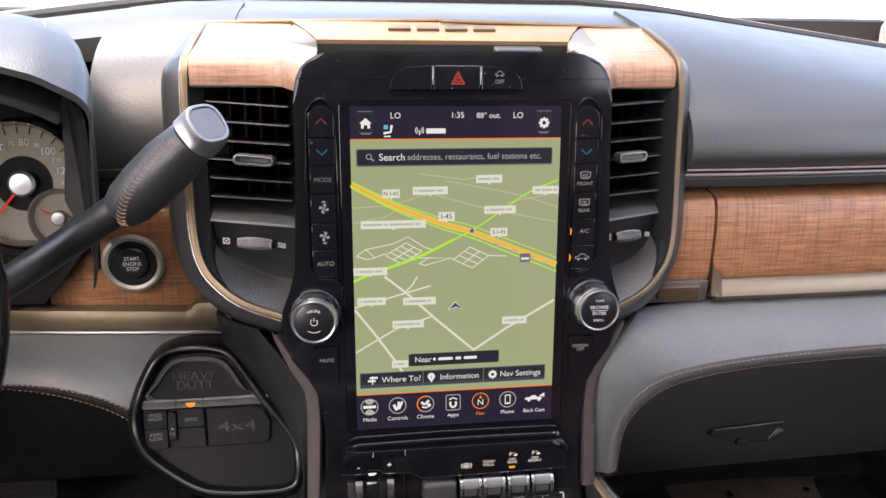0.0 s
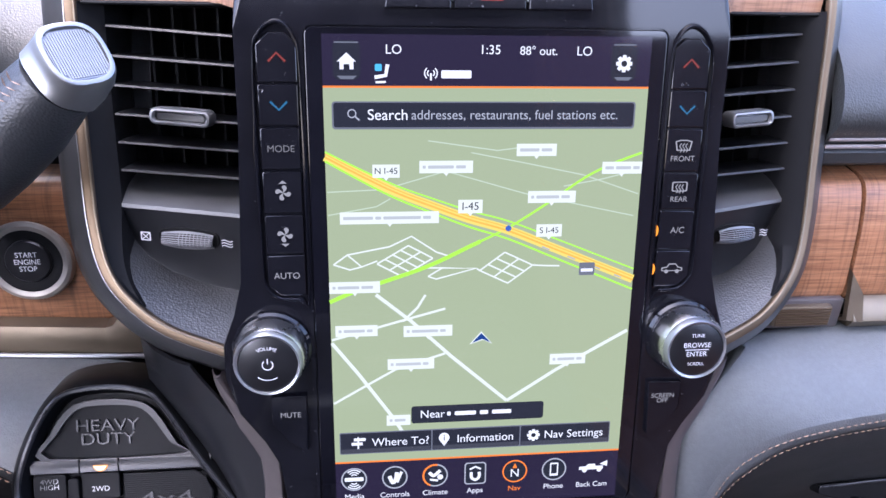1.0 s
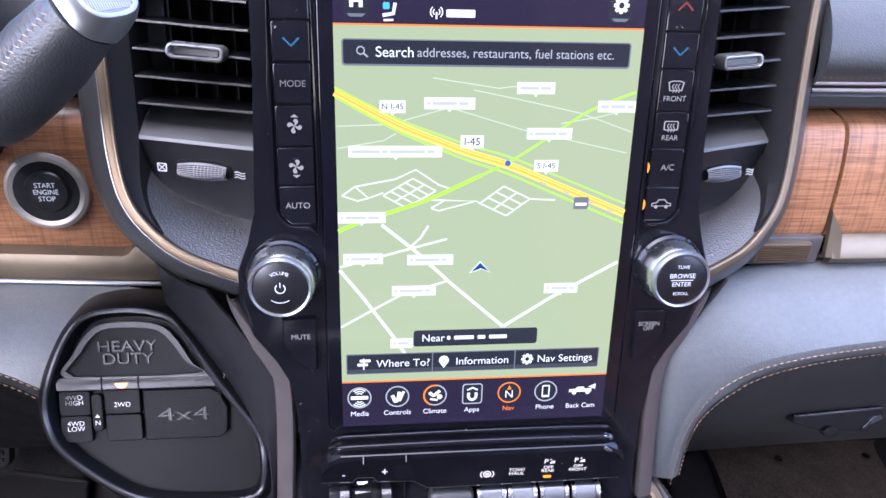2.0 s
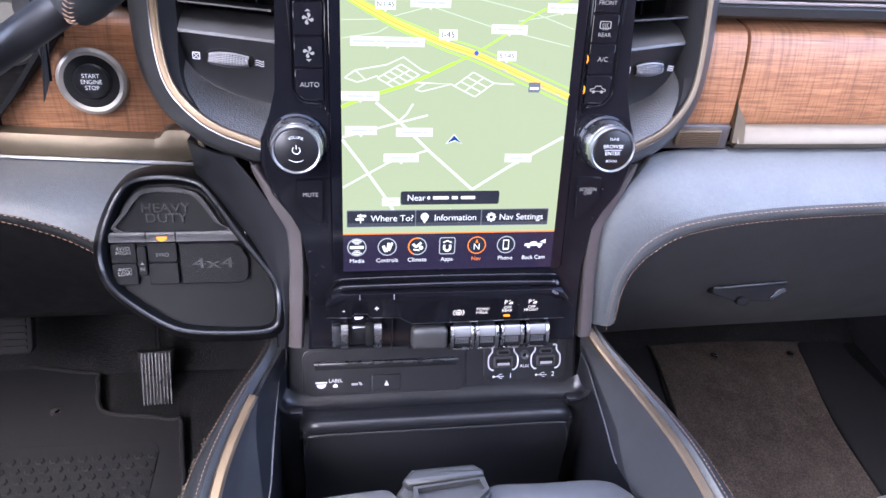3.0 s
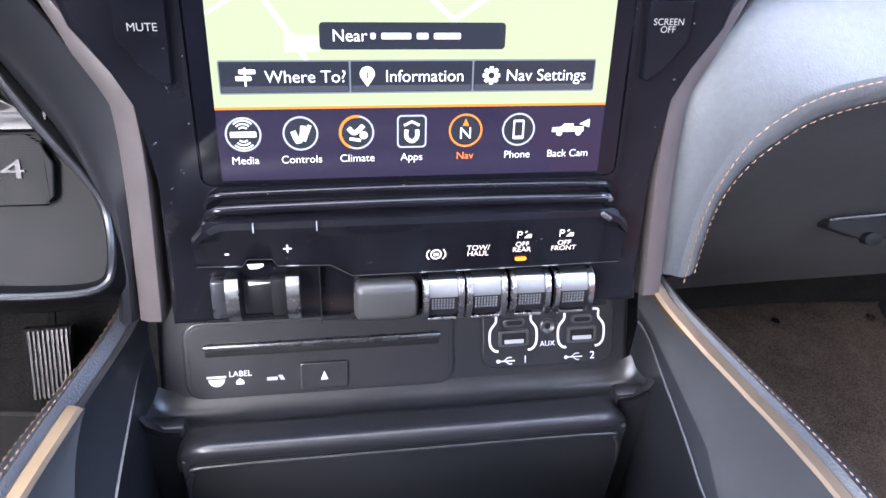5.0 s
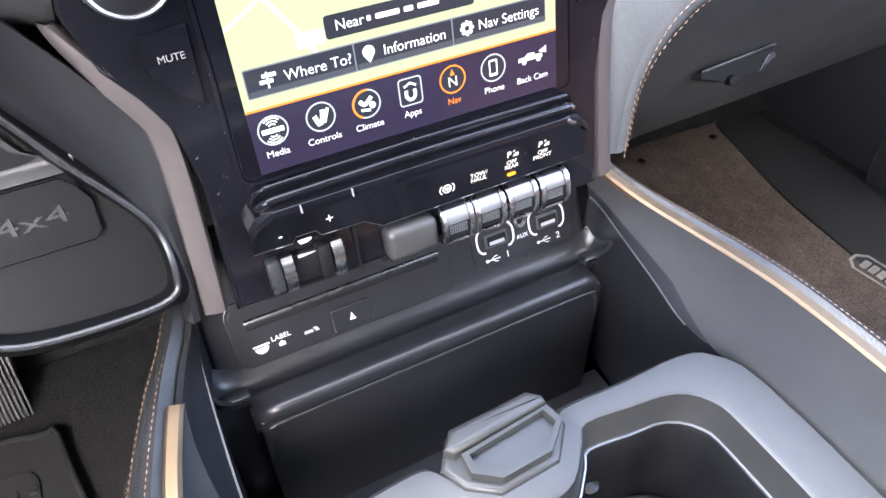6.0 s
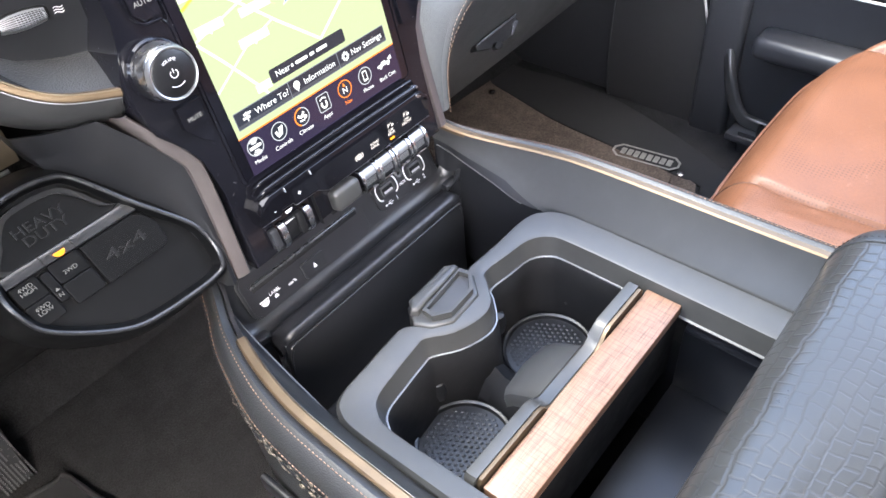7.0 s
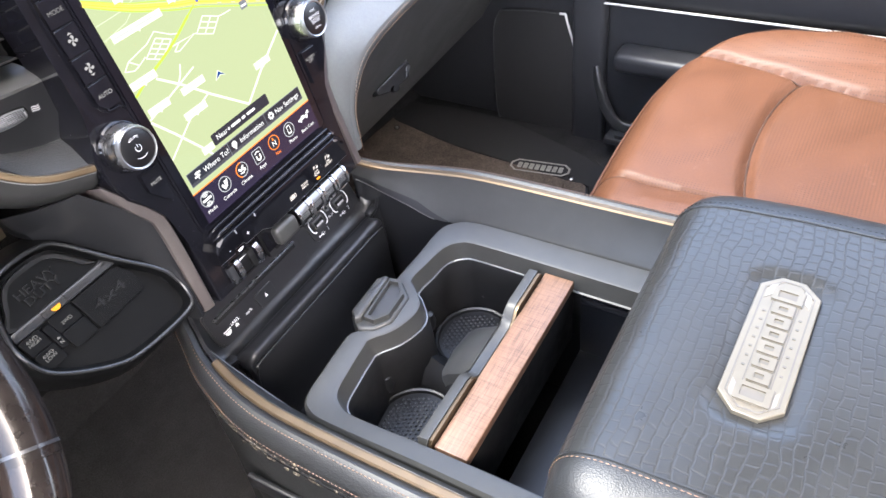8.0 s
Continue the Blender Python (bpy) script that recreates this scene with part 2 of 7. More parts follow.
UIEDGE = lit("ui_edge", (0.16, 0.17, 0.2), 1.0)
UIWHITE = lit("ui_white", (0.92, 0.92, 0.95), 1.0)
UIGREY = lit("ui_grey", (0.42, 0.43, 0.47), 1.0)
UIORANGE = lit("ui_orange", (1.0, 0.24, 0.03), 1.0)
ROADWHITE = lit("road_white", (0.78, 0.82, 0.72), 1.0)
ROADFAINT = lit("road_faint", (0.55, 0.64, 0.45), 1.0)
ROADGREEN = lit("road_green", (0.45, 0.95, 0.06), 1.0)
ROADYELLOW = lit("road_yellow", (0.85, 0.68, 0.13), 1.0)
ROADORANGE = lit("road_orange", (0.86, 0.46, 0.06), 1.0)
UIBLUE = lit("ui_blue", (0.01, 0.05, 0.22), 1.0)
UICYAN = lit("ui_cyan", (0.10, 0.5, 0.75), 1.0)


# ---- builders ----
MW = {}


def thing(name, m, label, category, group="", kind=""):
    ob = new(name)
    ob.empty_display_size = 0.02
    m = m if isinstance(m, Matrix) else Matrix.Translation(m)
    ob.matrix_world = m
    MW[ob] = m.copy()
    return tagged(ob, label, category, group, kind)


def finish(bm, name, mat, angle=38):
    me = bpy.data.meshes.new(name)
    bm.to_mesh(me)
    bm.free()
    me.materials.append(mat)
    me.polygons.foreach_set("use_smooth", [True] * len(me.polygons))
    me.set_sharp_from_angle(angle=radians(angle))
    return me


def part(name, bm, mat, parent, label="", m=None, angle=38):
    if m is not None:
        bm.transform(m)
    bm.transform(MW[parent].inverted())
    bmesh.ops.recalc_face_normals(bm, faces=bm.faces)
    ob = new(name, finish(bm, name, mat, angle))
    ob.parent = parent
    MW[ob] = MW[parent]
    return tagged(ob, label)


def solo(name, bm, mat, base, label, category, kind="", group="", angle=38):
    """A thing that is one mesh, its origin at base."""
    bmesh.ops.recalc_face_normals(bm, faces=bm.faces)
    bm.transform(Matrix.Translation(-Vector(base)))
    ob = new(name, finish(bm, name, mat, angle))
    ob.location = base
    MW[ob] = Matrix.Translation(base)
    return tagged(ob, label, category, group, kind)


def cr(pts, n=6, closed=False):
    """Points of a smooth curve through pts."""
    pts = [Vector(p) for p in pts]
    k, out = len(pts), []
    for i in range(k if closed else k - 1):
        p = [pts[(i + j) % k] if closed else pts[min(max(i + j, 0), k - 1)] for j in (-1, 0, 1, 2)]
        for s in range(n):
            t = s / n
            out.append(0.5 * ((2 * p[1]) + (p[2] - p[0]) * t + (2 * p[0] - 5 * p[1] + 4 * p[2] - p[3]) * t * t + (3 * p[1] - p[0] - 3 * p[2] + p[3]) * t ** 3))
    if not closed:
        out.append(pts[-1])
    return out


def rrect(x0, y0, x1, y1, r, seg=4):
    out = []
    for cx, cy, a in ((x1 - r, y0 + r, -90), (x1 - r, y1 - r, 0), (x0 + r, y1 - r, 90), (x0 + r, y0 + r, 180)):
        for k in range(seg + 1):
            t = radians(a + 90 * k / seg)
            out.append((cx + r * math.cos(t), cy + r * math.sin(t)))
    return out


def circle(cx, cy, r, n=24):
    return [(cx + r * math.cos(2 * math.pi * k / n), cy + r * math.sin(2 * math.pi * k / n)) for k in range(n)]


def mirror(pts):
    return [(-p[0], *p[1:]) for p in reversed(pts)]


def slab(outline, z0, z1, b=0.0, seg=2):
    """A plate of that outline from z0 up to z1, its upper edges rounded by b."""
    bm = bmesh.new()
    lo = [bm.verts.new((p[0], p[1], z0)) for p in outline]
    hi = [bm.verts.new((p[0], p[1], z1)) for p in outline]
    n = len(lo)
    for k in range(n):
        bm.faces.new((lo[k], lo[(k + 1) % n], hi[(k + 1) % n], hi[k]))
    top = bm.faces.new(hi)
    bm.faces.new(lo[::-1])
    if b:
        bmesh.ops.bevel(bm, geom=list(top.edges), offset=b, segments=seg, profile=0.5, affect="EDGES", clamp_overlap=True)
        bmesh.ops.inset_individual(bm, faces=[f for f in bm.faces if len(f.verts) >= n and all(abs(v.co.z - z1) < 1e-6 for v in f.verts)], thickness=min(0.0006, 0.25 * b), use_even_offset=True)
    return bm


def flat(outline, z):
    bm = bmesh.new()
    bm.faces.new([bm.verts.new((p[0], p[1], z)) for p in outline])
    return bm


def frame_ring(outer, inner, z0, z1):
    """A flat ring between two outlines of equal count."""
    bm = bmesh.new()
    loops = [[bm.verts.new((p[0], p[1], z)) for p in o] for o, z in ((outer, z0), (outer, z1), (inner, z1), (inner, z0))]
    n = len(outer)
    for a in range(4):
        A, B = loops[a], loops[(a + 1) % 4]
        for k in range(n):
            bm.faces.new((A[k], A[(k + 1) % n], B[(k + 1) % n], B[k]))
    return bm


def box(x0, x1, y0, y1, z0, z1, b=0.0, seg=2):
    bm = bmesh.new()
    bmesh.ops.create_cube(bm, size=1, matrix=Matrix.Translation(((x0 + x1) / 2, (y0 + y1) / 2, (z0 + z1) / 2)) @ Matrix.Diagonal((x1 - x0, y1 - y0, z1 - z0, 1)))
    if b:
        bmesh.ops.bevel(bm, geom=list(bm.edges), offset=b, segments=seg, profile=0.5, affect="EDGES", clamp_overlap=True)
    return bm


def loft(rows, closed=False, caps=False):
    """A skin over rows of points of equal count; closed: each row is a loop."""
    bm = bmesh.new()
    grid = [[bm.verts.new(p) for p in r] for r in rows]
    n = len(rows[0])
    for a, c in zip(grid[:-1], grid[1:]):
        for k in range(n if closed else n - 1):
            bm.faces.new((a[k], a[(k + 1) % n], c[(k + 1) % n], c[k]))
    if caps and closed:
        bm.faces.new(grid[0][::-1])
        bm.faces.new(grid[-1])
    return bm


def sheet(rows, thick, away):
    """A skin with thickness: the rows and the same rows shifted along away."""
    d = Vector(away).normalized() * thick
    loops = [[Vector(p) for p in r] + [Vector(p) + d for p in reversed(r)] for r in rows]
    return loft(loops, closed=True, caps=True)


def sweep(path, profile, up=(0, 0, 1), caps=True):
    path = [Vector(p) for p in path]
    up = Vector(up)
    rows = []
    for k, p in enumerate(path):
        t = (path[min(k + 1, len(path) - 1)] - path[max(k - 1, 0)]).normalized()
        s = t.cross(up).normalized()
        u = s.cross(t)
        rows.append([p + s * a + u * b for a, b in profile])
    return loft(rows, closed=True, caps=caps)


def rod(path, r, n=10, up=(0, 0, 1)):
    return sweep(path, circle(0, 0, r, n), up)


def lathe(profile, n=40, m=None):
    """Turns (radius, height) pairs about z."""
    rows = [[(r * math.cos(2 * math.pi * k / n), r * math.sin(2 * math.pi * k / n), z) for k in range(n)] for r, z in profile]
    ring = len(profile) >= 5 and min(r for r, z in profile) > 0
    bm = loft(rows + rows[:1] if ring and profile[0] != profile[-1] else rows, closed=True, caps=not ring)
    if ring:
        bmesh.ops.remove_doubles(bm, verts=bm.verts, dist=1e-7)
    if m is not None:
        bm.transform(m)
    return bm


def ribbon(pts, w, z):
    """A flat band of width w along 2D points."""
    pts = [Vector(p[:2]) for p in pts]
    a, c = [], []
    for k, p in enumerate(pts):
        t = (pts[min(k + 1, len(pts) - 1)] - pts[max(k - 1, 0)]).normalized()
        nrm = Vector((-t.y, t.x)) * w / 2
        a.append((*(p + nrm), z))
        c.append((*(p - nrm), z))
    return loft([a, c])


def join(*bms):
    out = bmesh.new()
    for b in bms:
        me = bpy.data.meshes.new("tmp")
        b.to_mesh(me)
        b.free()
        out.from_mesh(me)
        bpy.data.meshes.remove(me)
    return out


def stitches(path, up, length=0.0030, gap=0.0014, r=0.00055, slant=0.0):
    """A row of short threads along a path."""
    path = [Vector(p) for p in path]
    up = Vector(up)
    out, need, pos = bmesh.new(), 0.0, 0.0
    for a, c in zip(path[:-1], path[1:]):
        d = (c - a)
        seg = d.length
        if seg < 1e-9:
            continue
        t = d / seg
        s = t.cross(up).normalized()
        u = s.cross(t)
        while need <= pos + seg:
            p = a + t * (need - pos)
            q = p + t * length + s * slant
            rows = []
            for o, k in ((p, 0.35), ((p + q) / 2 + u * r * 0.5, 1.0), (q, 0.35)):
                rows.append([out.verts.new(o + s * r * k * x + u * r * k * y) for x, y in ((1, 0), (0, 1), (-1, 0), (0, -1))])
            for A, B in zip(rows[:-1], rows[1:]):
                for k in range(4):
                    out.faces.new((A[k], A[(k + 1) % 4], B[(k + 1) % 4], B[k]))
            need += length + gap
        pos += seg
    return out


def letters(body, size, mat, parent, u, v, n, m, align="CENTER", turn=0.0, name="lettering", deep=0.0, wide=1.0, label=""):
    c = bpy.data.curves.new(name, "FONT")
    c.body, c.size, c.align_x, c.align_y, c.extrude = body, size, align, "CENTER", deep
    c.space_line = 0.8
    tmp = bpy.data.objects.new(name, c)
    me = bpy.data.meshes.new_from_object(tmp)
    bpy.data.objects.remove(tmp)
    me.transform(MW[parent].inverted() @ m @ pose(u, v, n, 0, 0, turn) @ Matrix.Diagonal((wide, 1, 1, 1)))
    me.materials.clear()
    me.materials.append(mat)
    ob = new(name, me)
    ob.parent = parent
    MW[ob] = MW[parent]
    return tagged(ob, label)


def grow(outline, d):
    """The outline moved outwards by about d from its middle."""
    cx = sum(p[0] for p in outline) / len(outline)
    cy = sum(p[1] for p in outline) / len(outline)
    out = []
    for x, y in [p[:2] for p in outline]:
        l = math.hypot(x - cx, y - cy) or 1
        out.append((x + (x - cx) / l * d, y + (y - cy) / l * d))
    return out


# the centre stack leans back: x to the right, y up along its face, z out of it
LEANING = Matrix(((1, 0, 0, 0), (0, math.sin(radians(11)), -math.cos(radians(11)), 0), (0, math.cos(radians(11)), math.sin(radians(11)), 0.70), (0, 0, 0, 1)))


def S(u, v, n):
    return LEANING @ Vector((u, v, n))


# ---- cabin shell ----
FLOOR = 0.235
# ground is out of view, kept pale to reflect light up into the cabin
solo("ground", box(-60, 60, -60, 60, -0.62, -0.6), plain("bounce_ground", (0.42, 0.41, 0.39), 0.9, scale=3), (0, 0, -0.6), "unseen pale ground that bounces light into the cabin", "ground", "structure")
solo("floor", box(-0.78, 0.78, -2.0, 0.62, FLOOR - 0.03, FLOOR), CARPET, (0, 0, FLOOR), "black carpeted cabin floor", "floor", "structure")
solo("toe_board", loft([[(x, 0.60, 0.70), (x, 0.56, 0.45), (x, 0.47, 0.30), (x, 0.36, FLOOR + 0.004)] for x in (-0.78, -0.4, 0, 0.4, 0.78)]), CARPET, (0, 0.5, FLOOR), "black carpeted sloping toe board below the dashboard", "toe board", "structure")
solo("firewall", box(-0.80, 0.80, 0.62, 0.66, FLOOR, 0.93), MATT, (0, 0.64, FLOOR), "dark firewall behind the dashboard", "wall", "structure")
# roof and rear wall stay out of view; they block light for contrast
solo("roof", box(-0.72, 0.72, -1.95, -0.24, 1.46, 1.50, 0.01), HEADLINER, (0, -0.9, 1.46), "unseen pale roof added to close off light from above", "ceiling", "structure")
solo("wall_rear", box(-0.80, 0.80, -2.03, -2.0, FLOOR, 1.47), MATT, (0, -2.0, FLOOR), "unseen dark wall added to close off light from the rear", "wall", "structure")
for side in (-1, 1):
    for a, c in (((0.82, 0.62, 0.90), (0.70, -0.26, 1.47)), ((0.80, -0.62, 0.90), (0.71, -0.70, 1.47)), ((0.80, -1.98, 0.93), (0.71, -1.85, 1.47))):
        solo("pillar", sweep([(side * a[0], a[1], a[2]), (side * c[0], c[1], c[2])], rrect(-0.04, -0.03, 0.04, 0.03, 0.012), (0, 1, 0.3)), HEADLINER,
             (side * a[0], a[1], a[2]), "pale trimmed roof pillar between the windows", "pillar", "structure")
# walls below the windows; the left one is unseen, added to darken the footwell
solo("wall_left", box(-0.84, -0.80, -2.0, 0.75, FLOOR, 0.90), MATT, (-0.82, -0.6, FLOOR), "unseen dark wall added to keep light off the driver side", "wall", "structure")
solo("wall_right", box(0.80, 0.84, -2.0, 0.75, FLOOR, 0.90), MATT, (0.82, -0.5, FLOOR), "dark inner wall of the passenger side", "wall", "structure")

# ---- dashboard ----
dash = thing("dashboard", (0, 0.3, 0.72), "black leather dashboard with walnut trim and copper stitching", "dashboard", kind="structure")


def pad_rows(x0, x1, prof, steps, bow=0.0):
    """A profile carried along x; its upper part droops towards the doors."""
    rows = []
    for k in range(steps + 1):
        x = x0 + (x1 - x0) * k / steps
        fall = 0.13 * max(0.0, abs(x) - 0.24)
        rows.append([(x, y + bow * (abs(x) - abs(x0 if abs(x0) < abs(x1) else x1)) ** 2, z - fall * min(1.0, max(0.0, (z - 0.875) / 0.09))) for y, z in prof])
    return rows


# top of the dashboard, up to the glass
part("top_pad", sheet(pad_rows(-0.80, 0.80, [(p.x, p.y) for p in cr([(0.20, 0.958), (0.23, 0.966), (0.27, 0.970), (0.36, 0.968), (0.47, 0.962), (0.52, 0.955), (0.70, 0.915)], 4)], 24, 0.0), 0.02, (0, 0, -1)), DASHTOP, dash, "slate grey leather dashboard top")
part("defroster_strip", sheet([[(x, 0.425 - 0.05 * x * x, 0.9700 - 0.13 * max(0, abs(x) - 0.24)), (x, 0.435 - 0.05 * x * x, 0.9745 - 0.13 * max(0, abs(x) - 0.24)), (x, 0.520 - 0.05 * x * x, 0.9700 - 0.13 * max(0, abs(x) - 0.24))] for x in [k * 0.1 - 0.8 for k in range(17)]], 0.006, (0, 0, -1)), MATT, dash, "black defroster strip at the windscreen base")
part("cowl", sheet([[(x, 0.535 - 0.05 * x * x, 0.9720 - 0.13 * max(0, abs(x) - 0.24)), (x, 0.75, 0.955 - 0.13 * max(0, abs(x) - 0.24))] for x in [k * 0.1 - 0.8 for k in range(17)]], 0.01, (0, 0, -1)), HEADLINER, dash, "pale cowl edge below the windscreen")
# passenger side upper pad: bulging leather above a double seam
UPPER = [(p.x, p.y) for p in cr([(0.095, 0.858), (0.066, 0.862), (0.058, 0.868), (0.052, 0.880), (0.060, 0.902), (0.086, 0.926), (0.130, 0.949), (0.19, 0.965), (0.27, 0.9735)], 5)]
part("upper_pad", sheet(pad_rows(0.1985, 0.80, UPPER, 20, 0.10), 0.012, (0, 0.7, -0.7)), DASHTOP, dash, "slate leather upper pad on the passenger side")
LEFTPAD = [(p.x, p.y) for p in cr([(0.125, 0.846), (0.112, 0.852), (0.108, 0.866), (0.116, 0.895), (0.138, 0.926), (0.172, 0.951), (0.225, 0.967), (0.30, 0.9735)], 5)]
part("upper_pad", sheet(pad_rows(-0.290, -0.18, LEFTPAD, 8), 0.012, (0, 0.7, -0.7)), DASHTOP, dash, "slate leather upper pad beside the gauges")
PIPING = plain("pale_piping", (0.27, 0.225, 0.21), 0.5)
for dy, z in ((-0.0030, 0.8662), (-0.0010, 0.8612)):
    part("seam_piping", rod([(x, 0.0625 + 0.10 * (x - 0.1985) ** 2 + dy, z) for x in [0.1995 + 0.03 * k for k in range(20)]], 0.0013, 6), PIPING, dash, "thin pale piping")
part("stitching", stitches([(x, 0.0565 + 0.10 * (x - 0.1985) ** 2, 0.8705) for x in [0.2 + 0.03 * k for k in range(20)]], (0, -1, 0)), PALETHREAD, dash)
part("seam_piping", rod([(x, 0.1095, 0.8585) for x in (-0.288, -0.25, -0.215)], 0.0013, 6), THREAD, dash, "thin copper piping")
part("lower_lip", sheet(pad_rows(0.1985, 0.80, [(0.066, 0.862), (0.062, 0.857), (0.064, 0.850), (0.074, 0.845), (0.10, 0.842)], 12, 0.10), 0.01, (0, 1, 0)), DASHTOP, dash)
part("recess", sheet(pad_rows(-0.245, 0.80, [(0.14, 0.870), (0.138, 0.70)], 8), 0.01, (0, 1, 0)), MATT, dash, "dark recess behind the trim")
# walnut panels, passenger side
WR = [(p.x, p.y) for p in cr([(0.085, 0.840), (0.068, 0.836), (0.060, 0.815), (0.056, 0.785), (0.056, 0.765), (0.066, 0.757)], 4)]
part("walnut_panel", sheet(pad_rows(0.180, 0.2335, WR, 4), 0.01, (0, 1, 0)), WOOD, dash, "short walnut veneer panel")
part("walnut_panel", sheet(pad_rows(0.2365, 0.74, WR, 12, 0.06), 0.01, (0, 1, 0)), WOOD, dash, "long walnut veneer panel")
STR = [(0.064, 0.766), (0.055, 0.765), (0.049, 0.760), (0.046, 0.752), (0.050, 0.746), (0.064, 0.744)]
part("metal_strip", sheet(pad_rows(0.2395, 0.74, STR, 12, 0.06), 0.004, (0, 1, 0)), CHAMPAGNE, dash, "pale champagne metal strip")
part("strip_end", sheet([[(0.236, y + 0.002, z) for y, z in ((0.062, 0.785), (0.052, 0.782), (0.046, 0.752), (0.060, 0.744))], [(0.245, y, z) for y, z in ((0.062, 0.772), (0.051, 0.768), (0.045, 0.752), (0.060, 0.744))]], 0.004, (0, 1, 0)), CHAMPAGNE, dash)
part("button_housing", box(0.178, 0.2345, 0.052, 0.08, 0.7445, 0.7655, 0.002), MUSHROOM, dash, "mushroom grey housing")
part("release_button", box(0.1865, 0.2255, 0.0478, 0.06, 0.7485, 0.7625, 0.002), CHAMPAGNE, dash, "ribbed champagne glove box button")
part("button_ribs", join(*[box(0.189, 0.2235, 0.0470, 0.0485, 0.7498 + 0.0018 * k, 0.7506 + 0.0018 * k) for k in range(7)]), BRONZE, dash)

# passenger bolster: from the pillar foot up and along under the trim
ST_UP = cr([(0.1450, -0.002, 0.598), (0.1440, -0.003, 0.640), (0.1475, -0.005, 0.665), (0.158, -0.006, 0.688), (0.184, -0.006, 0.705), (0.24, -0.003, 0.7135), (0.33, 0.0, 0.7175), (0.50, 0.004, 0.719), (0.74, 0.012, 0.719)], 5)
ST_LO = cr([(0.1555, 0.002, 0.598), (0.1550, 0.001, 0.632), (0.1590, -0.001, 0.656), (0.1705, -0.003, 0.676), (0.194, -0.002, 0.6915), (0.245, 0.001, 0.7000), (0.33, 0.004, 0.7040), (0.50, 0.008, 0.7055), (0.74, 0.016, 0.7055)], 5)
TOPE = cr([(0.1185, 0.012, 0.598), (0.1165, 0.012, 0.650), (0.1175, 0.016, 0.690), (0.130, 0.024, 0.722), (0.165, 0.040, 0.742), (0.24, 0.056, 0.7445), (0.33, 0.058, 0.745), (0.50, 0.060, 0.745), (0.74, 0.068, 0.745)], 5)


def bulge(A, B, h, away, n=7):
    rows = []
    for a, c in zip(A, B):
        rows.append([a.lerp(c, k / n) + Vector(away) * h * math.sin(math.pi * k / n) ** 0.8 for k in range(n + 1)])
    return rows


for q in ST_UP + ST_LO:
    q.x, q.y = q.x - 0.003 * max(0.0, min(1.0, (0.20 - q.x) / 0.05)), q.y + 0.007
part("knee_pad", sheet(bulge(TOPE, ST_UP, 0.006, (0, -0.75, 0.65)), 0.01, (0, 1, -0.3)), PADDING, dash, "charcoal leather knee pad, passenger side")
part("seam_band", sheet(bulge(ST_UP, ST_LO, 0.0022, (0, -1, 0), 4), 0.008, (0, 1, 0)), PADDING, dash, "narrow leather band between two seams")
part("stitching", stitches([p + Vector((0.0, -0.0072, 0.0014)) for p in ST_UP], (0, -1, 0.3)), THREAD, dash)
part("stitching", stitches([p + Vector((0, -0.0012, -0.0005)) for p in ST_LO], (0, -1, 0.3)), THREAD, dash)
GL_LO = [Vector((p.x + 0.012 * (1 - min(1, max(0, p.x - 0.14) / 0.3)), p.y + 0.13 + 0.2 * (p.z - 0.598), 0.455 + 0.20 * (0.72 - p.z))) for p in ST_LO]
glove_rows = []
for a, c in zip(ST_LO, GL_LO):
    glove_rows.append([a.lerp(c, k / 8) + Vector((0, -0.002, 0)) * math.sin(math.pi * k / 8) for k in range(9)])
glove = part("glove_box_door", sheet(glove_rows, 0.012, (0, 1, 0)), HAZEGLOVE, dash, "black grained glove box door")
part("under_panel", sheet([[p, Vector((p.x, 0.40, 0.44)), Vector((p.x, 0.62, 0.50))] for p in GL_LO], 0.01, (0, 0, 1)), MATT, dash)
HX = pose(0.3270, 0.0795, 0.5700, 62, 0, 1) @ Matrix.Diagonal((0.86, 1.15, 1, 1))
part("handle_recess", slab([(-0.047, 0.001), (-0.02, -0.006), (0.030, -0.008), (0.048, 0.002), (0.046, 0.007), (-0.047, 0.006)], -0.012, -0.0006, 0.001), MATT, glove, "black recess of the glove box latch", m=HX)
part("handle_bar", slab([(-0.048, 0.0055), (0.046, 0.008), (0.045, 0.0100), (-0.048, 0.0075)], 0.0005, 0.003, 0.0008), SATIN, glove, "satin grey latch bar", m=HX)
part("latch_scoop", slab([(0.022, -0.0065), (0.046, 0.000), (0.046, 0.004), (0.036, 0.003)], -0.001, 0.0010, 0.0008), SATIN, glove, m=HX)
part("lock", lathe([(0.0, -0.002), (0.0075, -0.002), (0.0075, 0.0045), (0.006, 0.005), (0.0, 0.005)], 20, Matrix.Diagonal((1, 0.5, 1, 1))), MATT, glove, "dark lock cylinder", m=HX @ Matrix.Translation((-0.012, -0.006, 0)))

# driver side trim
WL = [(p.x, p.y) for p in cr([(0.140, 0.822), (0.124, 0.818), (0.118, 0.80), (0.118, 0.75), (0.118, 0.725), (0.124, 0.716)], 4)]
rows = []
for k in range(17):
    x = -0.345 + (0.345 - 0.196) * k / 16
    top = 0.818 - 0.075 * max(0.0, min(1.0, (-0.285 - x) / 0.06)) ** 0.8
    rows.append([(x, y, 0.716 + (z - 0.716) * (top - 0.716) / 0.102) for y, z in WL])
part("walnut_panel", sheet(rows, 0.01, (0, 1, 0)), WOOD, dash, "walnut veneer panel beside the start button")
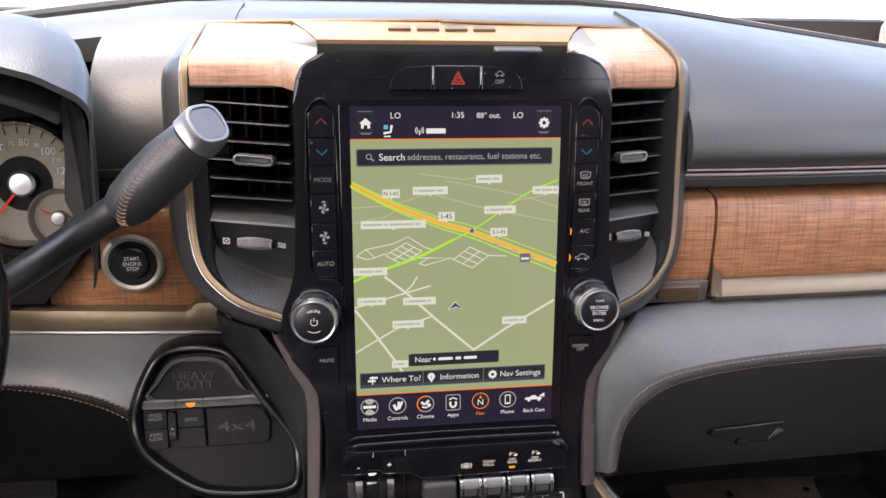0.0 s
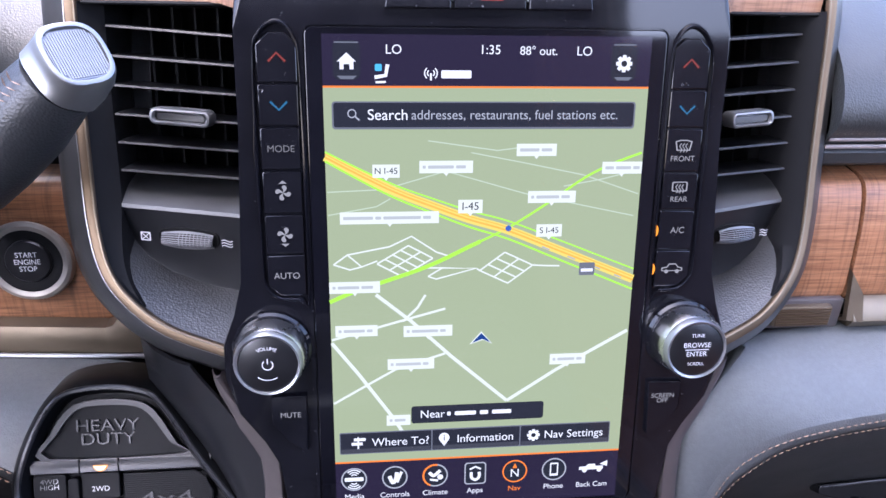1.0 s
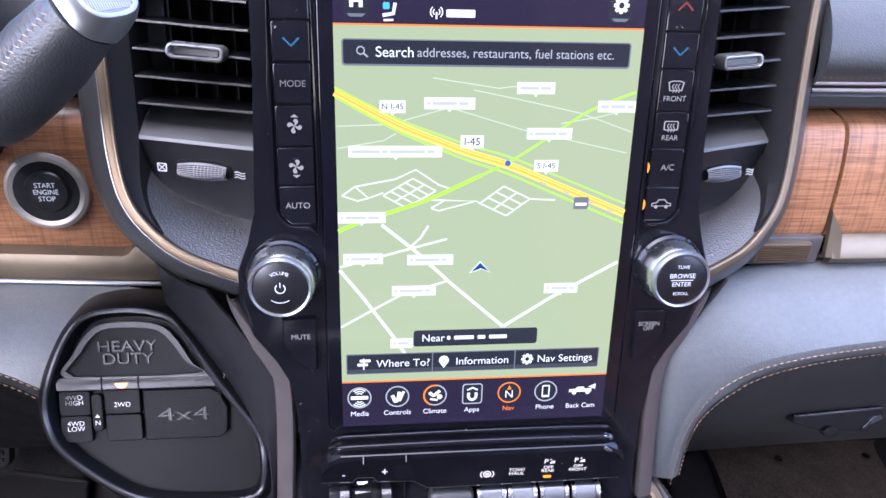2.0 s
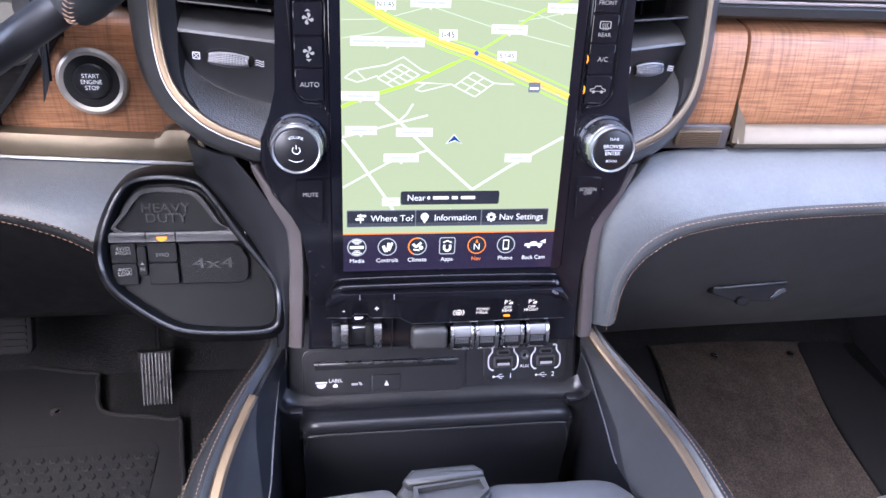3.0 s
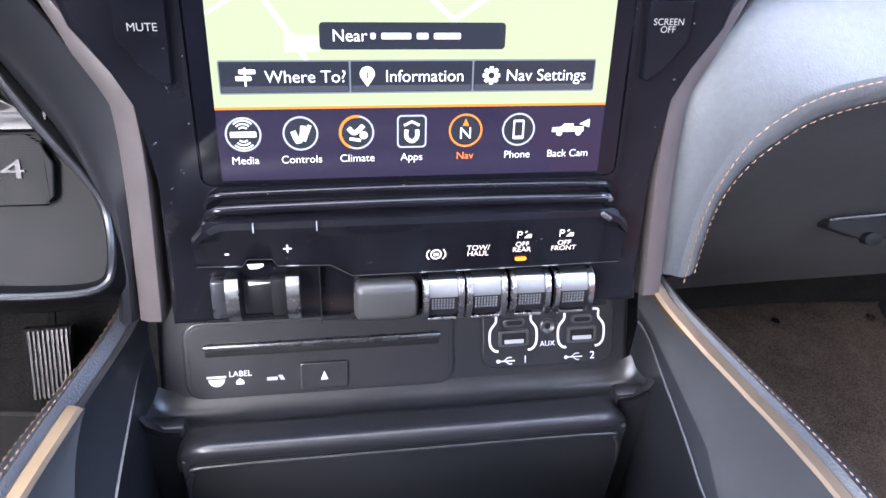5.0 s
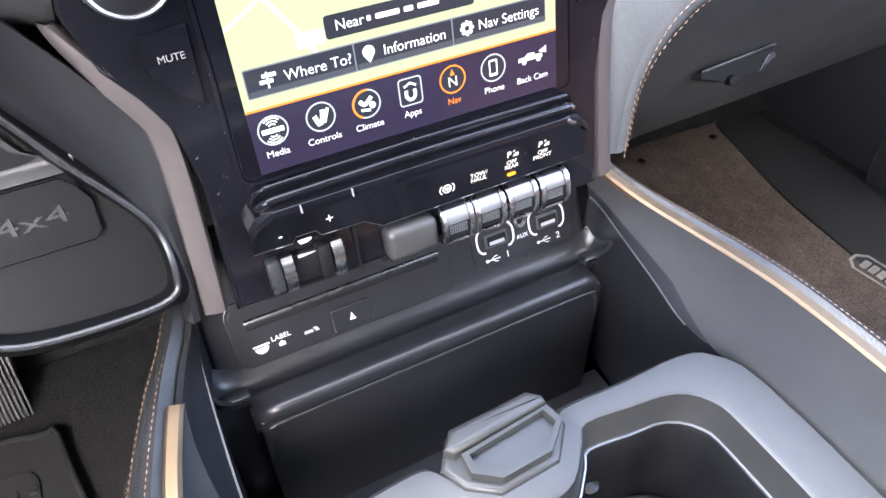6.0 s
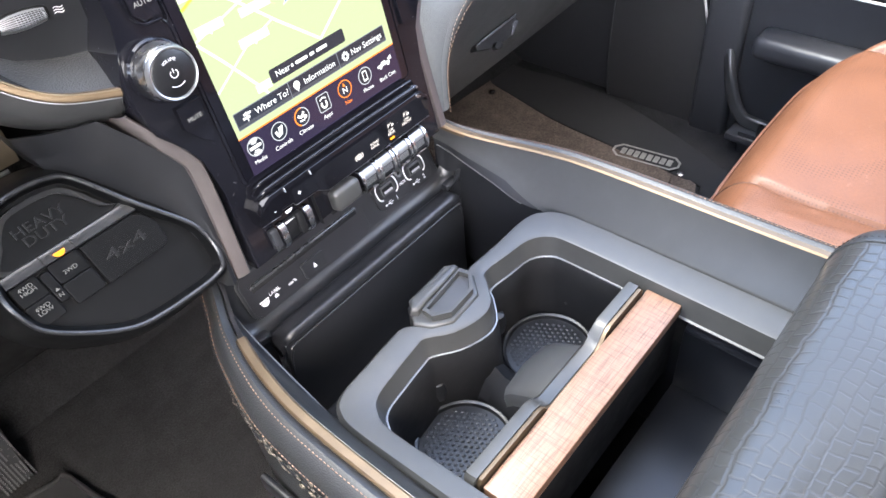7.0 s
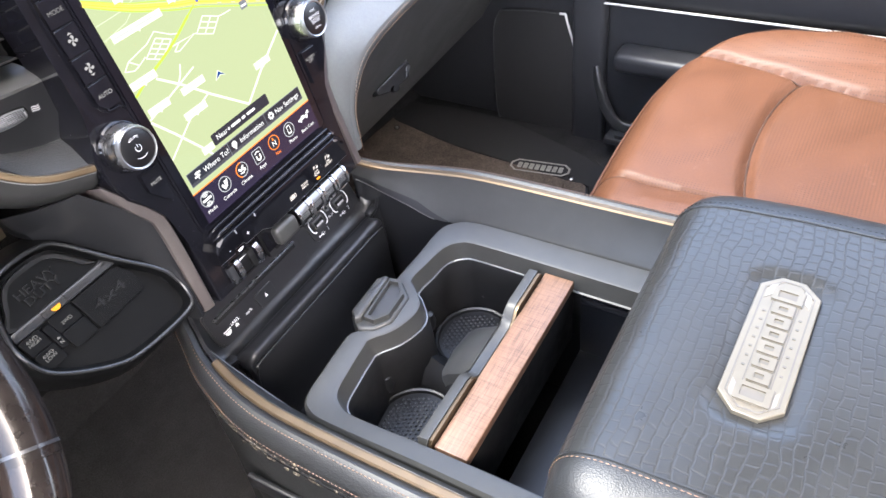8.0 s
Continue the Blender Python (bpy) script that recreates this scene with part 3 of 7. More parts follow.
part("cluster_skirt", sheet([[(x, 0.105, 0.716 + (0.822 - 0.716) * max(0.28, min(1.0, 1 - 0.75 * (-0.285 - x) / 0.06)) if x < -0.285 else 0.822), (x, 0.20, 0.745)] for x in (-0.62, -0.42, -0.345, -0.325, -0.305, -0.285)], 0.006, (0, 0, -1)), MATT, dash, "dark sill below the gauges")
part("metal_strip", sheet([[(x, y, z + 0.05 * (-0.229 - x)) for y, z in ((0.112, 0.7275), (0.106, 0.7260), (0.1015, 0.7170), (0.103, 0.7085), (0.115, 0.706))] for x in (-0.70, -0.5, -0.36, -0.29, -0.229)], 0.004, (0, 1, 0)), CHAMPAGNE, dash, "pale champagne metal strip")
part("strip_end", sheet([[(x, y, z + up * f) for y, z, f in ((0.112, 0.7275, 1), (0.106, 0.7260, 1), (0.1015, 0.7170, 0.6), (0.103, 0.7085, 0), (0.115, 0.706, 0))] for x, up in ((-0.2292, 0.0), (-0.2250, 0.0015), (-0.2205, 0.0070), (-0.2170, 0.0080), (-0.190, 0.0080))], 0.004, (0, 1, 0)), CHAMPAGNE, dash, "raised end of the metal strip")
KNEE_T = cr([(-0.70, 0.102, 0.729), (-0.45, 0.101, 0.716), (-0.35, 0.100, 0.7105), (-0.30, 0.099, 0.7085), (-0.265, 0.097, 0.7075), (-0.20, 0.085, 0.7040)], 6)
KNEE_S = cr([(-0.70, 0.052, 0.702), (-0.45, 0.047, 0.7015), (-0.35, 0.040, 0.7005), (-0.30, 0.034, 0.6930), (-0.265, 0.028, 0.6790), (-0.20, 0.015, 0.640)], 6)
KNEE_B = [Vector((p.x, p.y + 0.004, p.z - 0.0065 - 0.008 * max(0.0, min(1.0, (p.x + 0.36) / 0.1)))) for p in KNEE_S]
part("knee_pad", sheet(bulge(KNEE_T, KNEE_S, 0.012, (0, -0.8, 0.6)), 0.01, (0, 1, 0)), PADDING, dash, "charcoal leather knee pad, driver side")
part("strip_bead", rod([(x, 0.1010, 0.7078 + 0.05 * (-0.229 - x)) for x in (-0.70, -0.5, -0.36, -0.29, -0.20)], 0.0016, 8), STEEL, dash, "thin bright bead under the strip")
part("seam_band", sheet(bulge(KNEE_S, KNEE_B, 0.002, (0, -1, 0), 3), 0.008, (0, 1, 0)), LEATHER, dash)
part("stitching", stitches([p + Vector((0, -0.0012, 0)) for p in KNEE_S], (0, -1, 0.3)), THREAD, dash)
part("stitching", stitches([p + Vector((0, -0.0016, 0)) for p in KNEE_B], (0, -1, 0.3)), THREAD, dash)
part("lower_panel", sheet([[p, Vector((p.x, 0.10, 0.56)), Vector((p.x, 0.16, 0.505)), Vector((p.x, 0.34, 0.48)), Vector((p.x, 0.6, 0.52))] for p in KNEE_B], 0.01, (0, 1, 0)), MATT, dash, "black plastic lower dash panel")

# ---- start button ----
SB = pose(-0.2705, 0.1195, 0.7705, 84, 0, 0)
start = thing("start_button", SB, "round black push button with silver ring in the walnut panel", "start button")
part("ring", lathe([(0.0203, 0.0), (0.0268, 0.0), (0.0268, 0.003), (0.0258, 0.0054), (0.0235, 0.0064), (0.0206, 0.0056), (0.0203, 0.0)], 48), plain("warm_silver", (0.40, 0.375, 0.335), 0.42, 0.8, var=0.08), start, "brushed silver ring", m=SB)
part("well", lathe([(0.0, 0.0), (0.0205, 0.0), (0.0205, 0.0055), (0.0195, 0.0057), (0.0150, 0.0042), (0.0, 0.0040)], 40), MATT, start, m=SB)
part("button_cap", lathe([(0.0, 0.001), (0.0138, 0.001), (0.0138, 0.0054), (0.0130, 0.0064), (0.0, 0.0067)], 40), CAPBLACK, start, m=SB)
for txt, dv in (("START", 0.0046), ("ENGINE", 0.0), ("STOP", -0.0046)):
    letters(txt, 0.0047, WHITE, start, 0, dv, 0.0069, SB, wide=0.95)

# ---- gauge cluster and hood ----
GC = pose(-0.3985, 0.235, 0.806, 76, 0, 4) @ Matrix.Diagonal((1.0, 1.04, 1, 1))
cluster = thing("gauge_cluster", GC, "round speedometer with pale dial and red needle", "gauge cluster")
part("backing", slab(rrect(-0.35, -0.12, 0.10, 0.10, 0.02), -0.03, -0.012, 0.004), MATT, cluster, m=GC)
part("bezel_ring", lathe([(0.054, -0.012), (0.0615, -0.012), (0.0615, 0.006), (0.058, 0.010), (0.0545, 0.002)], 56), CHROME, cluster, "chrome gauge ring", m=GC)
part("dial", lathe([(0.0, -0.014), (0.0555, -0.014), (0.0555, -0.004), (0.046, -0.008), (0.0, -0.008)], 56), DIALFACE, cluster, "pale grey dial", m=GC)
ticks = []
for k in range(21):
    b = box(-0.0005, 0.0005, 0.0470, 0.0535, -0.0046, -0.0034)
    b.transform(pose(0, 0, 0, 0, 0, 130 - 13 * k))
    ticks.append(b)
part("tick_marks", join(*ticks), MATT, cluster, m=GC)
for k, txt in enumerate(("60", "70", "80", "90", "100", "110", "120", "130", "140")):
    a = radians(118 - 17 * k)
    letters(txt, 0.0098 if k % 2 == 0 else 0.006, WHITE, cluster, 0.0385 * math.cos(a), 0.0385 * math.sin(a), -0.0068, GC)
part("inner_dial", lathe([(0.0, -0.008), (0.026, -0.008), (0.026, -0.0066), (0.0, -0.0066)], 40), MATT, cluster, m=GC)
part("needle_hub", lathe([(0.0, -0.008), (0.0125, -0.008), (0.0125, 0.0005), (0.010, 0.0035), (0.0, 0.0042)], 32), STEEL, cluster, "silver needle hub", m=GC)
part("needle", slab([(-0.0015, 0.0), (0.0015, 0.0), (0.0006, 0.042), (-0.0006, 0.042)], -0.0035, -0.0022), lit("needle_red", (0.8, 0.05, 0.03), 0.8), cluster, "red needle", m=GC @ pose(0, 0, 0, 0, 0, 138))
G2 = GC @ pose(0.030, -0.034, 0.0)
part("small_gauge_ring", lathe([(0.0235, -0.008), (0.0285, -0.008), (0.0285, 0.001), (0.0262, 0.0035), (0.024, -0.001)], 40), STEEL, cluster, m=G2)
part("small_dial", lathe([(0.0, -0.008), (0.024, -0.008), (0.024, -0.0045), (0.0, -0.0045)], 40), DIALFACE, cluster, m=G2)
part("small_hub", lathe([(0.0, -0.005), (0.0075, -0.005), (0.0075, 0.0), (0.006, 0.0025), (0.0, 0.003)], 24), STEEL, cluster, m=G2)
part("small_needle", slab([(-0.0012, 0.0), (0.0012, 0.0), (0.0005, 0.019), (-0.0005, 0.019)], -0.0035, -0.0028), lit("needle_red_small", (0.7, 0.05, 0.03), 0.7), cluster, m=G2 @ pose(0, 0, 0, 0, 0, 62))
HOOD = []
for k in range(13):
    y = 0.012 + 0.20 * k / 12
    xc = float(np.interp(y, [0.012, 0.05, 0.10, 0.15, 0.212], [-0.2520, -0.2600, -0.2800, -0.3050, -0.3350]))
    zc = float(np.interp(y, [0.012, 0.03, 0.05, 0.10, 0.15, 0.212], [0.9380, 0.9450, 0.9515, 0.9650, 0.9680, 0.9640]))
    f = float(np.interp(y, [0.012, 0.10, 0.212], [1.0, 0.6, 0.3]))
    HOOD.append(cr([(xc - 0.016, y, 0.800), (xc - 0.008, y, 0.850), (xc - 0.002, y, zc - 0.030), (xc, y, zc - 0.012), (xc - 0.004, y, zc - 0.002), (xc - 0.016, y, zc + 0.006 * f), (xc - 0.045, y, zc + 0.018 * f), (xc - 0.12, y, zc + 0.030 * f), (-0.60, y, zc + 0.030 * f), (-0.70, y, 0.94), (-0.72, y, 0.86)], 4))
hood = thing("gauge_hood", (-0.42, 0.1, 0.95), "black leather hood over the gauges with a stitched top", "gauge hood")
part("hood_shell", sheet(HOOD, 0.005, (-0.5, 0.2, -0.8)), DASHTOP, hood)
part("hood_liner", sheet([[Vector((p.x - 0.012, p.y, p.z - 0.018)) for p in r[18::3]] for r in HOOD], 0.003, (-0.5, 0, -0.8)), MATT, hood)
for d in (0.0, 0.006):
    part("top_seam", rod(cr([(-0.60, 0.048 + d, 0.9815), (-0.40, 0.050 + d, 0.9800), (-0.335, 0.054 + d, 0.9710), (-0.300 - d, 0.068 + d, 0.9640), (-0.302 - d, 0.095, 0.9685), (-0.325 - d, 0.145 - d, 0.9715), (-0.40, 0.175 - d, 0.9765), (-0.5, 0.180 - d, 0.9765)], 5), 0.0010, 6), PADDING, hood, "raised piping seam")
part("cluster_surround", sheet([[(-0.259, 0.02, 0.92), (-0.262, 0.02, 0.84), (-0.272, 0.04, 0.80)], [(-0.331, 0.205, 0.92), (-0.331, 0.205, 0.84), (-0.331, 0.205, 0.79)]], 0.004, (-1, 0, 0)), MATT, hood)

# ---- gear lever ----
TIP = Vector((-0.176, -0.002, 0.921))
SLE = Vector((-0.236, 0.004, 0.864))
BASE = Vector((-0.345, 0.022, 0.792))
axis = (TIP - SLE).normalized()
shifter = thing("gear_lever", BASE, "black leather column gear lever with copper stitching and silver tip", "gear lever")
LV = Matrix.Translation(TIP) @ axis.to_track_quat("Z", "Y").to_matrix().to_4x4()
part("stalk", rod(cr([BASE, Vector((-0.30, 0.014, 0.822)), SLE + axis * 0.01], 6), 0.0115, 14), BLACK, shifter, "black plastic stalk")


def oval(rx, ry, z, n=28):
    return [(rx * math.cos(2 * math.pi * k / n), ry * math.sin(2 * math.pi * k / n), z) for k in range(n)]


GR = [(-0.090, 0.0105), (-0.087, 0.0155), (-0.078, 0.0185), (-0.058, 0.0202), (-0.038, 0.0204), (-0.022, 0.0182), (-0.0135, 0.0170)]
part("grip", loft([oval(r, r * 0.92, z) for z, r in GR], True, True), LEATHER, shifter, "black leather grip", m=LV)
toward = Vector((0.02, -0.50, 0.22))
outw = (toward - axis * toward.dot(axis)).normalized()
away = LV.to_3x3().inverted() @ outw
hinge = Vector((0, 0, 1)).cross(away).normalized()


FACING = math.degrees(math.atan2(hinge.y, hinge.x)) - 15


def leaned(r, z, turn):
    """A squarish loop of the tip, its plane turned towards the cabin."""
    q = Matrix.Translation((0, 0, -0.004)) @ Matrix.Rotation(radians(turn), 4, hinge) @ Matrix.Translation((0, 0, 0.004)) @ pose(0, 0, 0, 0, 0, FACING)
    ring = []
    for k in range(40):
        c, d = math.cos(2 * math.pi * k / 40), math.sin(2 * math.pi * k / 40)
        f = (abs(c) ** 2.9 + abs(d) ** 2.9) ** (-1 / 2.9)
        ring.append(q @ Vector((r * c * f, r * 0.90 * d * f, z)))
    return ring


part("tip", loft([leaned(r, z, a_) for r, z, a_ in ((0.0150, -0.0135, 0), (0.0159, -0.0127, 0), (0.0160, -0.0070, 8), (0.0156, 0.0000, 20), (0.0149, 0.0044, 28), (0.0141, 0.0060, 30), (0.0134, 0.0063, 30), (0.0122, 0.0062, 30), (0.0118, 0.0046, 30))], True, True), TIPSILVER, shifter, "satin silver tip", m=LV)
LT = LV @ Matrix.Translation((0, 0, -0.004)) @ Matrix.Rotation(radians(30), 4, hinge) @ Matrix.Translation((0, 0, 0.004)) @ pose(0, 0, 0, 0, 0, FACING)
part("tip_insert", slab(rrect(-0.0114, -0.0102, 0.0114, 0.0102, 0.0045), 0.0040, 0.0051, 0.0003), GREYMETAL, shifter, "finely ribbed silver insert", m=LT)
part("tip_ribs", join(*[box(-0.0104 + 0.002 * (abs(k - 9) > 7), 0.0104 - 0.002 * (abs(k - 9) > 7), -0.0095 + 0.00105 * k, -0.0089 + 0.00105 * k, 0.0049, 0.0055) for k in range(19)]), TIPSILVER, shifter, m=LT)
seamp = [TIP + axis * z + (Matrix.Rotation(radians(a), 3, axis) @ outw) * r for z, r, a in ((-0.088, 0.0150, 46), (-0.084, 0.0174, 26), (-0.074, 0.0194, 8), (-0.058, 0.0204, -6), (-0.038, 0.0206, -14), (-0.017, 0.0190, -18))]
part("lacing", join(stitches(cr(seamp, 8), outw, 0.0016, 0.0016, 0.0007, 0.0035), stitches(cr(seamp, 8), outw, 0.0016, 0.0016, 0.0007, -0.0035)), THREAD, shifter, "copper cross stitching")

# ---- steering wheel ----
WC = pose(-0.480, -0.090, 0.810, 50, 0, 0)
wheel = thing("steering_wheel", WC, "dark glossy steering wheel with wood rim section", "steering wheel")
RW = 0.175
for nm, a0, a1, mt, lb in (("rim_leather", -28, 208, RIMLEATHER, "black leather rim"), ("rim_wood", 208, 332, RIMWOOD, "glossy dark wood rim")):
    path = [(RW * math.cos(radians(a0 + (a1 - a0) * k / 40)), RW * math.sin(radians(a0 + (a1 - a0) * k / 40)), 0) for k in range(41)]
    part(nm, sweep(path, circle(0, 0, 0.0165, 16), (0, 0, 1)), mt, wheel, lb, m=WC)
for a in (-26, 206):
    q = pose(RW * math.cos(radians(a)), RW * math.sin(radians(a)), 0, 90, 0, a)
    part("rim_joint", lathe([(0.0, -0.001), (0.0170, -0.001), (0.0170, 0.001), (0.0, 0.001)], 20), SATIN, wheel, m=WC @ q)
part("hub", lathe([(0.0, -0.05), (0.075, -0.045), (0.080, -0.02), (0.070, 0.0), (0.0, 0.012)], 40), BLACK, wheel, m=WC)
for a in (0, 180, 270):
    part("spoke", box(0.06, RW - 0.008, -0.016, 0.016, -0.028, -0.010, 0.006), BLACK, wheel, m=WC @ pose(0, 0, 0, 0, 0, a))
part("column", rod([WC @ Vector((0, 0, -0.03)), WC @ Vector((0, 0, -0.10)), Vector((-0.480, 0.16, 0.62))], 0.045, 20, (1, 0, 0)), BLACK, wheel, "black steering column cover", m=None)

# ---- centre stack ----
stack = thing("centre_stack", LEANING, "piano black centre stack framed by walnut and bronze trim", "centre stack", kind="structure")
HALF = [(0.0, 0.2684), (0.0890, 0.2679), (0.0975, 0.2668), (0.1045, 0.2648), (0.1108, 0.2612), (0.1158, 0.2560), (0.1192, 0.2490), (0.1210, 0.2410), (0.1214, 0.230), (0.1220, 0.18), (0.1225, 0.105), (0.1300, 0.088), (0.1370, 0.071), (0.1372, 0.052),
        (0.1310, 0.031), (0.1180, 0.0145), (0.1080, 0.002), (0.1065, -0.03), (0.1090, -0.0985)]
OUT = HALF + mirror(HALF)[:-1]
part("bezel", slab(OUT, -0.045, -0.001, 0.0030, 4), PIANO, stack, "piano black bezel", m=LEANING)
part("bezel_lip", frame_ring(rrect(-0.0915, -0.0345, 0.0915, 0.2345, 0.006), rrect(-0.0895, -0.0325, 0.0895, 0.2325, 0.005), -0.0012, 0.0003), PIANO, stack, m=LEANING)
# bronze edge and its outer flank, both sides: down the shield's side, and back along its crown
UNLEAN = LEANING.inverted()
EDGE = [UNLEAN @ Vector(p) for p in ((-0.1975, 0.156, 0.9670), (-0.1985, 0.125, 0.9625), (-0.2005, 0.098, 0.9560), (-0.2025, 0.086, 0.9480))]
EDGE += [Vector(p) for p in ((-0.2035, 0.2430, -0.0330), (-0.2045, 0.205, -0.033), (-0.2046, 0.165, -0.032), (-0.2036, 0.132, -0.029), (-0.1985, 0.1075, -0.0245), (-0.1870, 0.0910, -0.0195), (-0.1670, 0.0765, -0.0135), (-0.1365, 0.0662, -0.0070))]
UPS = [Vector(p) for p in ((0, 1, 0.2), (0, 1, 0.3), (0, 0.8, 0.7), (0, 0.4, 1), (0, 0, 1), (0, 0, 1), (0, 0, 1), (0, 0, 1), (0, 0, 1), (0, 0, 1), (0, 0, 1), (0, 0, 1))]
GP, GU = cr(EDGE, 6), cr(UPS, 6)


def framed(path, ups):
    """At each point of a path: the point, the way out from it, and its up."""
    out = []
    for k, p in enumerate(path):
        t = (path[min(k + 1, len(path) - 1)] - path[max(k - 1, 0)]).normalized()
        s_ = t.cross(ups[k]).normalized()
        out.append((p, s_, s_.cross(t)))
    return out


FR = framed(GP, GU)
if FR[30][1].x > 0:
    FR = [(p, -s_, u_) for p, s_, u_ in FR]
if FR[30][2].z < 0:
    FR = [(p, s_, -u_) for p, s_, u_ in FR]


def wing(sg, w):
    """The distance from the middle: the passenger's wing of the shield is a little narrower."""
    return w if sg < 0 or w < 0.122 else 0.122 + 0.80 * (w - 0.122)


def flip_u(p, sg):
    """A point of the driver's wing, carried over to its side."""
    return p if sg < 0 else Vector((wing(1, -p.x), p.y, p.z + 0.010))


def sweptback(sg, x, y, z):
    """A point of the crown on either wing."""
    return Vector((sg * wing(sg, min(x, 0.1970) if y > 0.1 else x), y - 0.006 * (sg > 0), z))


WIDE = [0.121, 0.132, 0.145, 0.158, 0.171, 0.183, 0.190, 0.1940, 0.1990]
for sg in (1, -1):
    prof = rrect(-0.0030, -0.002, 0.0030, 0.0024, 0.0012, 3)
    part("bronze_edge", loft([[flip_u(p + s_ * a + u_ * b, sg) for a, b in prof] for p, s_, u_ in FR], True, True), BRONZE, stack, "bronze edge trim", m=LEANING)
    part("bright_edge", rod([flip_u(p - s_ * 0.0022 + u_ * 0.0024, sg) for p, s_, u_ in FR], 0.0006, 6), CHAMPAGNE, stack, "thin pale edge of the trim", m=LEANING)
    part("bright_edge", rod([flip_u(p + s_ * 0.0036 - u_ * 0.0004, sg) for p, s_, u_ in FR], 0.0005, 6), STEEL, stack, "thin pale edge of the trim", m=LEANING)
    flank = [[flip_u(p + s_ * a + u_ * b, sg) for a, b in ((0.0030, 0.0), (0.0050, -0.0012), (0.0130, -0.0060), (0.0195, -0.0150), (0.0235, -0.0300), (0.0255, -0.0600), (0.0260, -0.1000))] for p, s_, u_ in FR]
    part("flank", sheet(flank, 0.003, (-sg, 0, -0.2)), SLATE, stack, "satin charcoal side", m=LEANING)
    inner = [[flip_u(p + s_ * a + u_ * b, sg) for a, b in ((-0.0030, 0.0006), (-0.0030 - 0.0015 * f, -0.0020), (-0.0030 - 0.0095 * f, -0.0010 - 0.0090 * f), (-0.0030 - 0.0120 * f, -0.0040 - 0.0310 * f))] for f, (p, s_, u_) in [(min(1.0, (56 - k) / 16), FR[k]) for k in range(24, 57)]]
    part("shroud", sheet(inner, 0.002, (sg, 0, -0.2)), MATT, stack, m=LEANING)
    # air vent
    squash = Matrix.Diagonal((1.0 if sg < 0 else 0.80, 1, 1, 1))
    fwd = 0.010 * (sg > 0)
    vent = part("air_vent", slab([(sg * 0.118, 0.140), (sg * wing(sg, 0.202), 0.140), (sg * wing(sg, 0.202), 0.252), (sg * 0.118, 0.252)], -0.095, -0.088), MATT, stack, "black air vent with horizontal slats", m=LEANING)
    part("vent_frame", frame_ring([(sg * 0.116, 0.140), (sg * wing(sg, 0.202), 0.140), (sg * wing(sg, 0.202), 0.252), (sg * 0.116, 0.252)], [(sg * 0.1275, 0.1475), (sg * wing(sg, 0.1900), 0.1475), (sg * wing(sg, 0.1900), 0.2430), (sg * 0.1275, 0.2430)], -0.088, -0.070), MATT, vent, m=LEANING)
    for k in range(6):
        v = 0.1560 + 0.0147 * k
        part("slat", loft([[(x, y, z) for y, z in ((-0.0004, 0.0150), (0.0006, 0.0146), (0.0009, 0.0020), (0.0006, -0.014), (-0.0006, -0.014), (-0.0009, 0.0020), (-0.0008, 0.0146))] for x in (-0.0315, -0.0305, 0.0305, 0.0315)], True, True), WELL, vent, "thin satin black slat", m=LEANING @ pose(sg * wing(sg, 0.1578), v, -0.0520 + fwd, 1, sg * 4, sg * 4.2) @ squash)
    for k in range(4):
        part("vane", box(sg * wing(sg, 0.140 + 0.012 * k) - 0.0006, sg * wing(sg, 0.140 + 0.012 * k) + 0.0006, 0.150, 0.242, -0.086, -0.068), MATT, vent, m=LEANING)
    part("tab", loft([[(*p, z) for p in rrect(-x, -y, x, y, r)] for x, y, r, z in ((0.0158, 0.0044, 0.0036, -0.006), (0.0158, 0.0044, 0.0036, 0.0030), (0.0150, 0.0038, 0.0031, 0.0046), (0.0140, 0.0030, 0.0024, 0.0048), (0.0130, 0.0023, 0.0018, 0.0036), (0.0128, 0.0021, 0.0016, 0.0010))], True, True), TIPSILVER, vent, "silver vent tab", m=LEANING @ pose(sg * wing(sg, 0.1550), 0.1865, -0.0330 + fwd, 0, sg * 5, sg * 4.2) @ squash)
    part("tab_core", slab(rrect(-0.0124, -0.0018, 0.0124, 0.0018, 0.0012), 0.0010, 0.0026, 0.0004), SLATE, vent, m=LEANING @ pose(sg * wing(sg, 0.1550), 0.1865, -0.0330 + fwd, 0, sg * 5, sg * 4.2) @ squash)
    # panel below the vent: a brow, an undercut face with the thumb wheel, and a scoop; light and shade are put into
    # their colours
    cols = []
    for w in WIDE:
        vt, back = 0.1420 + (w - 0.13) * 0.090, 0.004 - 0.10 * (w - 0.13)
        arc = float(np.interp(w, [0.12, 0.13, 0.15, 0.17, 0.183, 0.190, 0.201], [0.084, 0.087, 0.0905, 0.0980, 0.1075, 0.1170, 0.1300]))
        bot = float(np.interp(w, [0.12, 0.1425, 0.167, 0.187, 0.1985], [0.061, 0.0670, 0.0755, 0.0900, 0.1060]))
        nb = float(np.interp(w, [0.12, 0.1425, 0.167, 0.187, 0.1985], [-0.0075, -0.0085, -0.0140, -0.0200, -0.0250]))
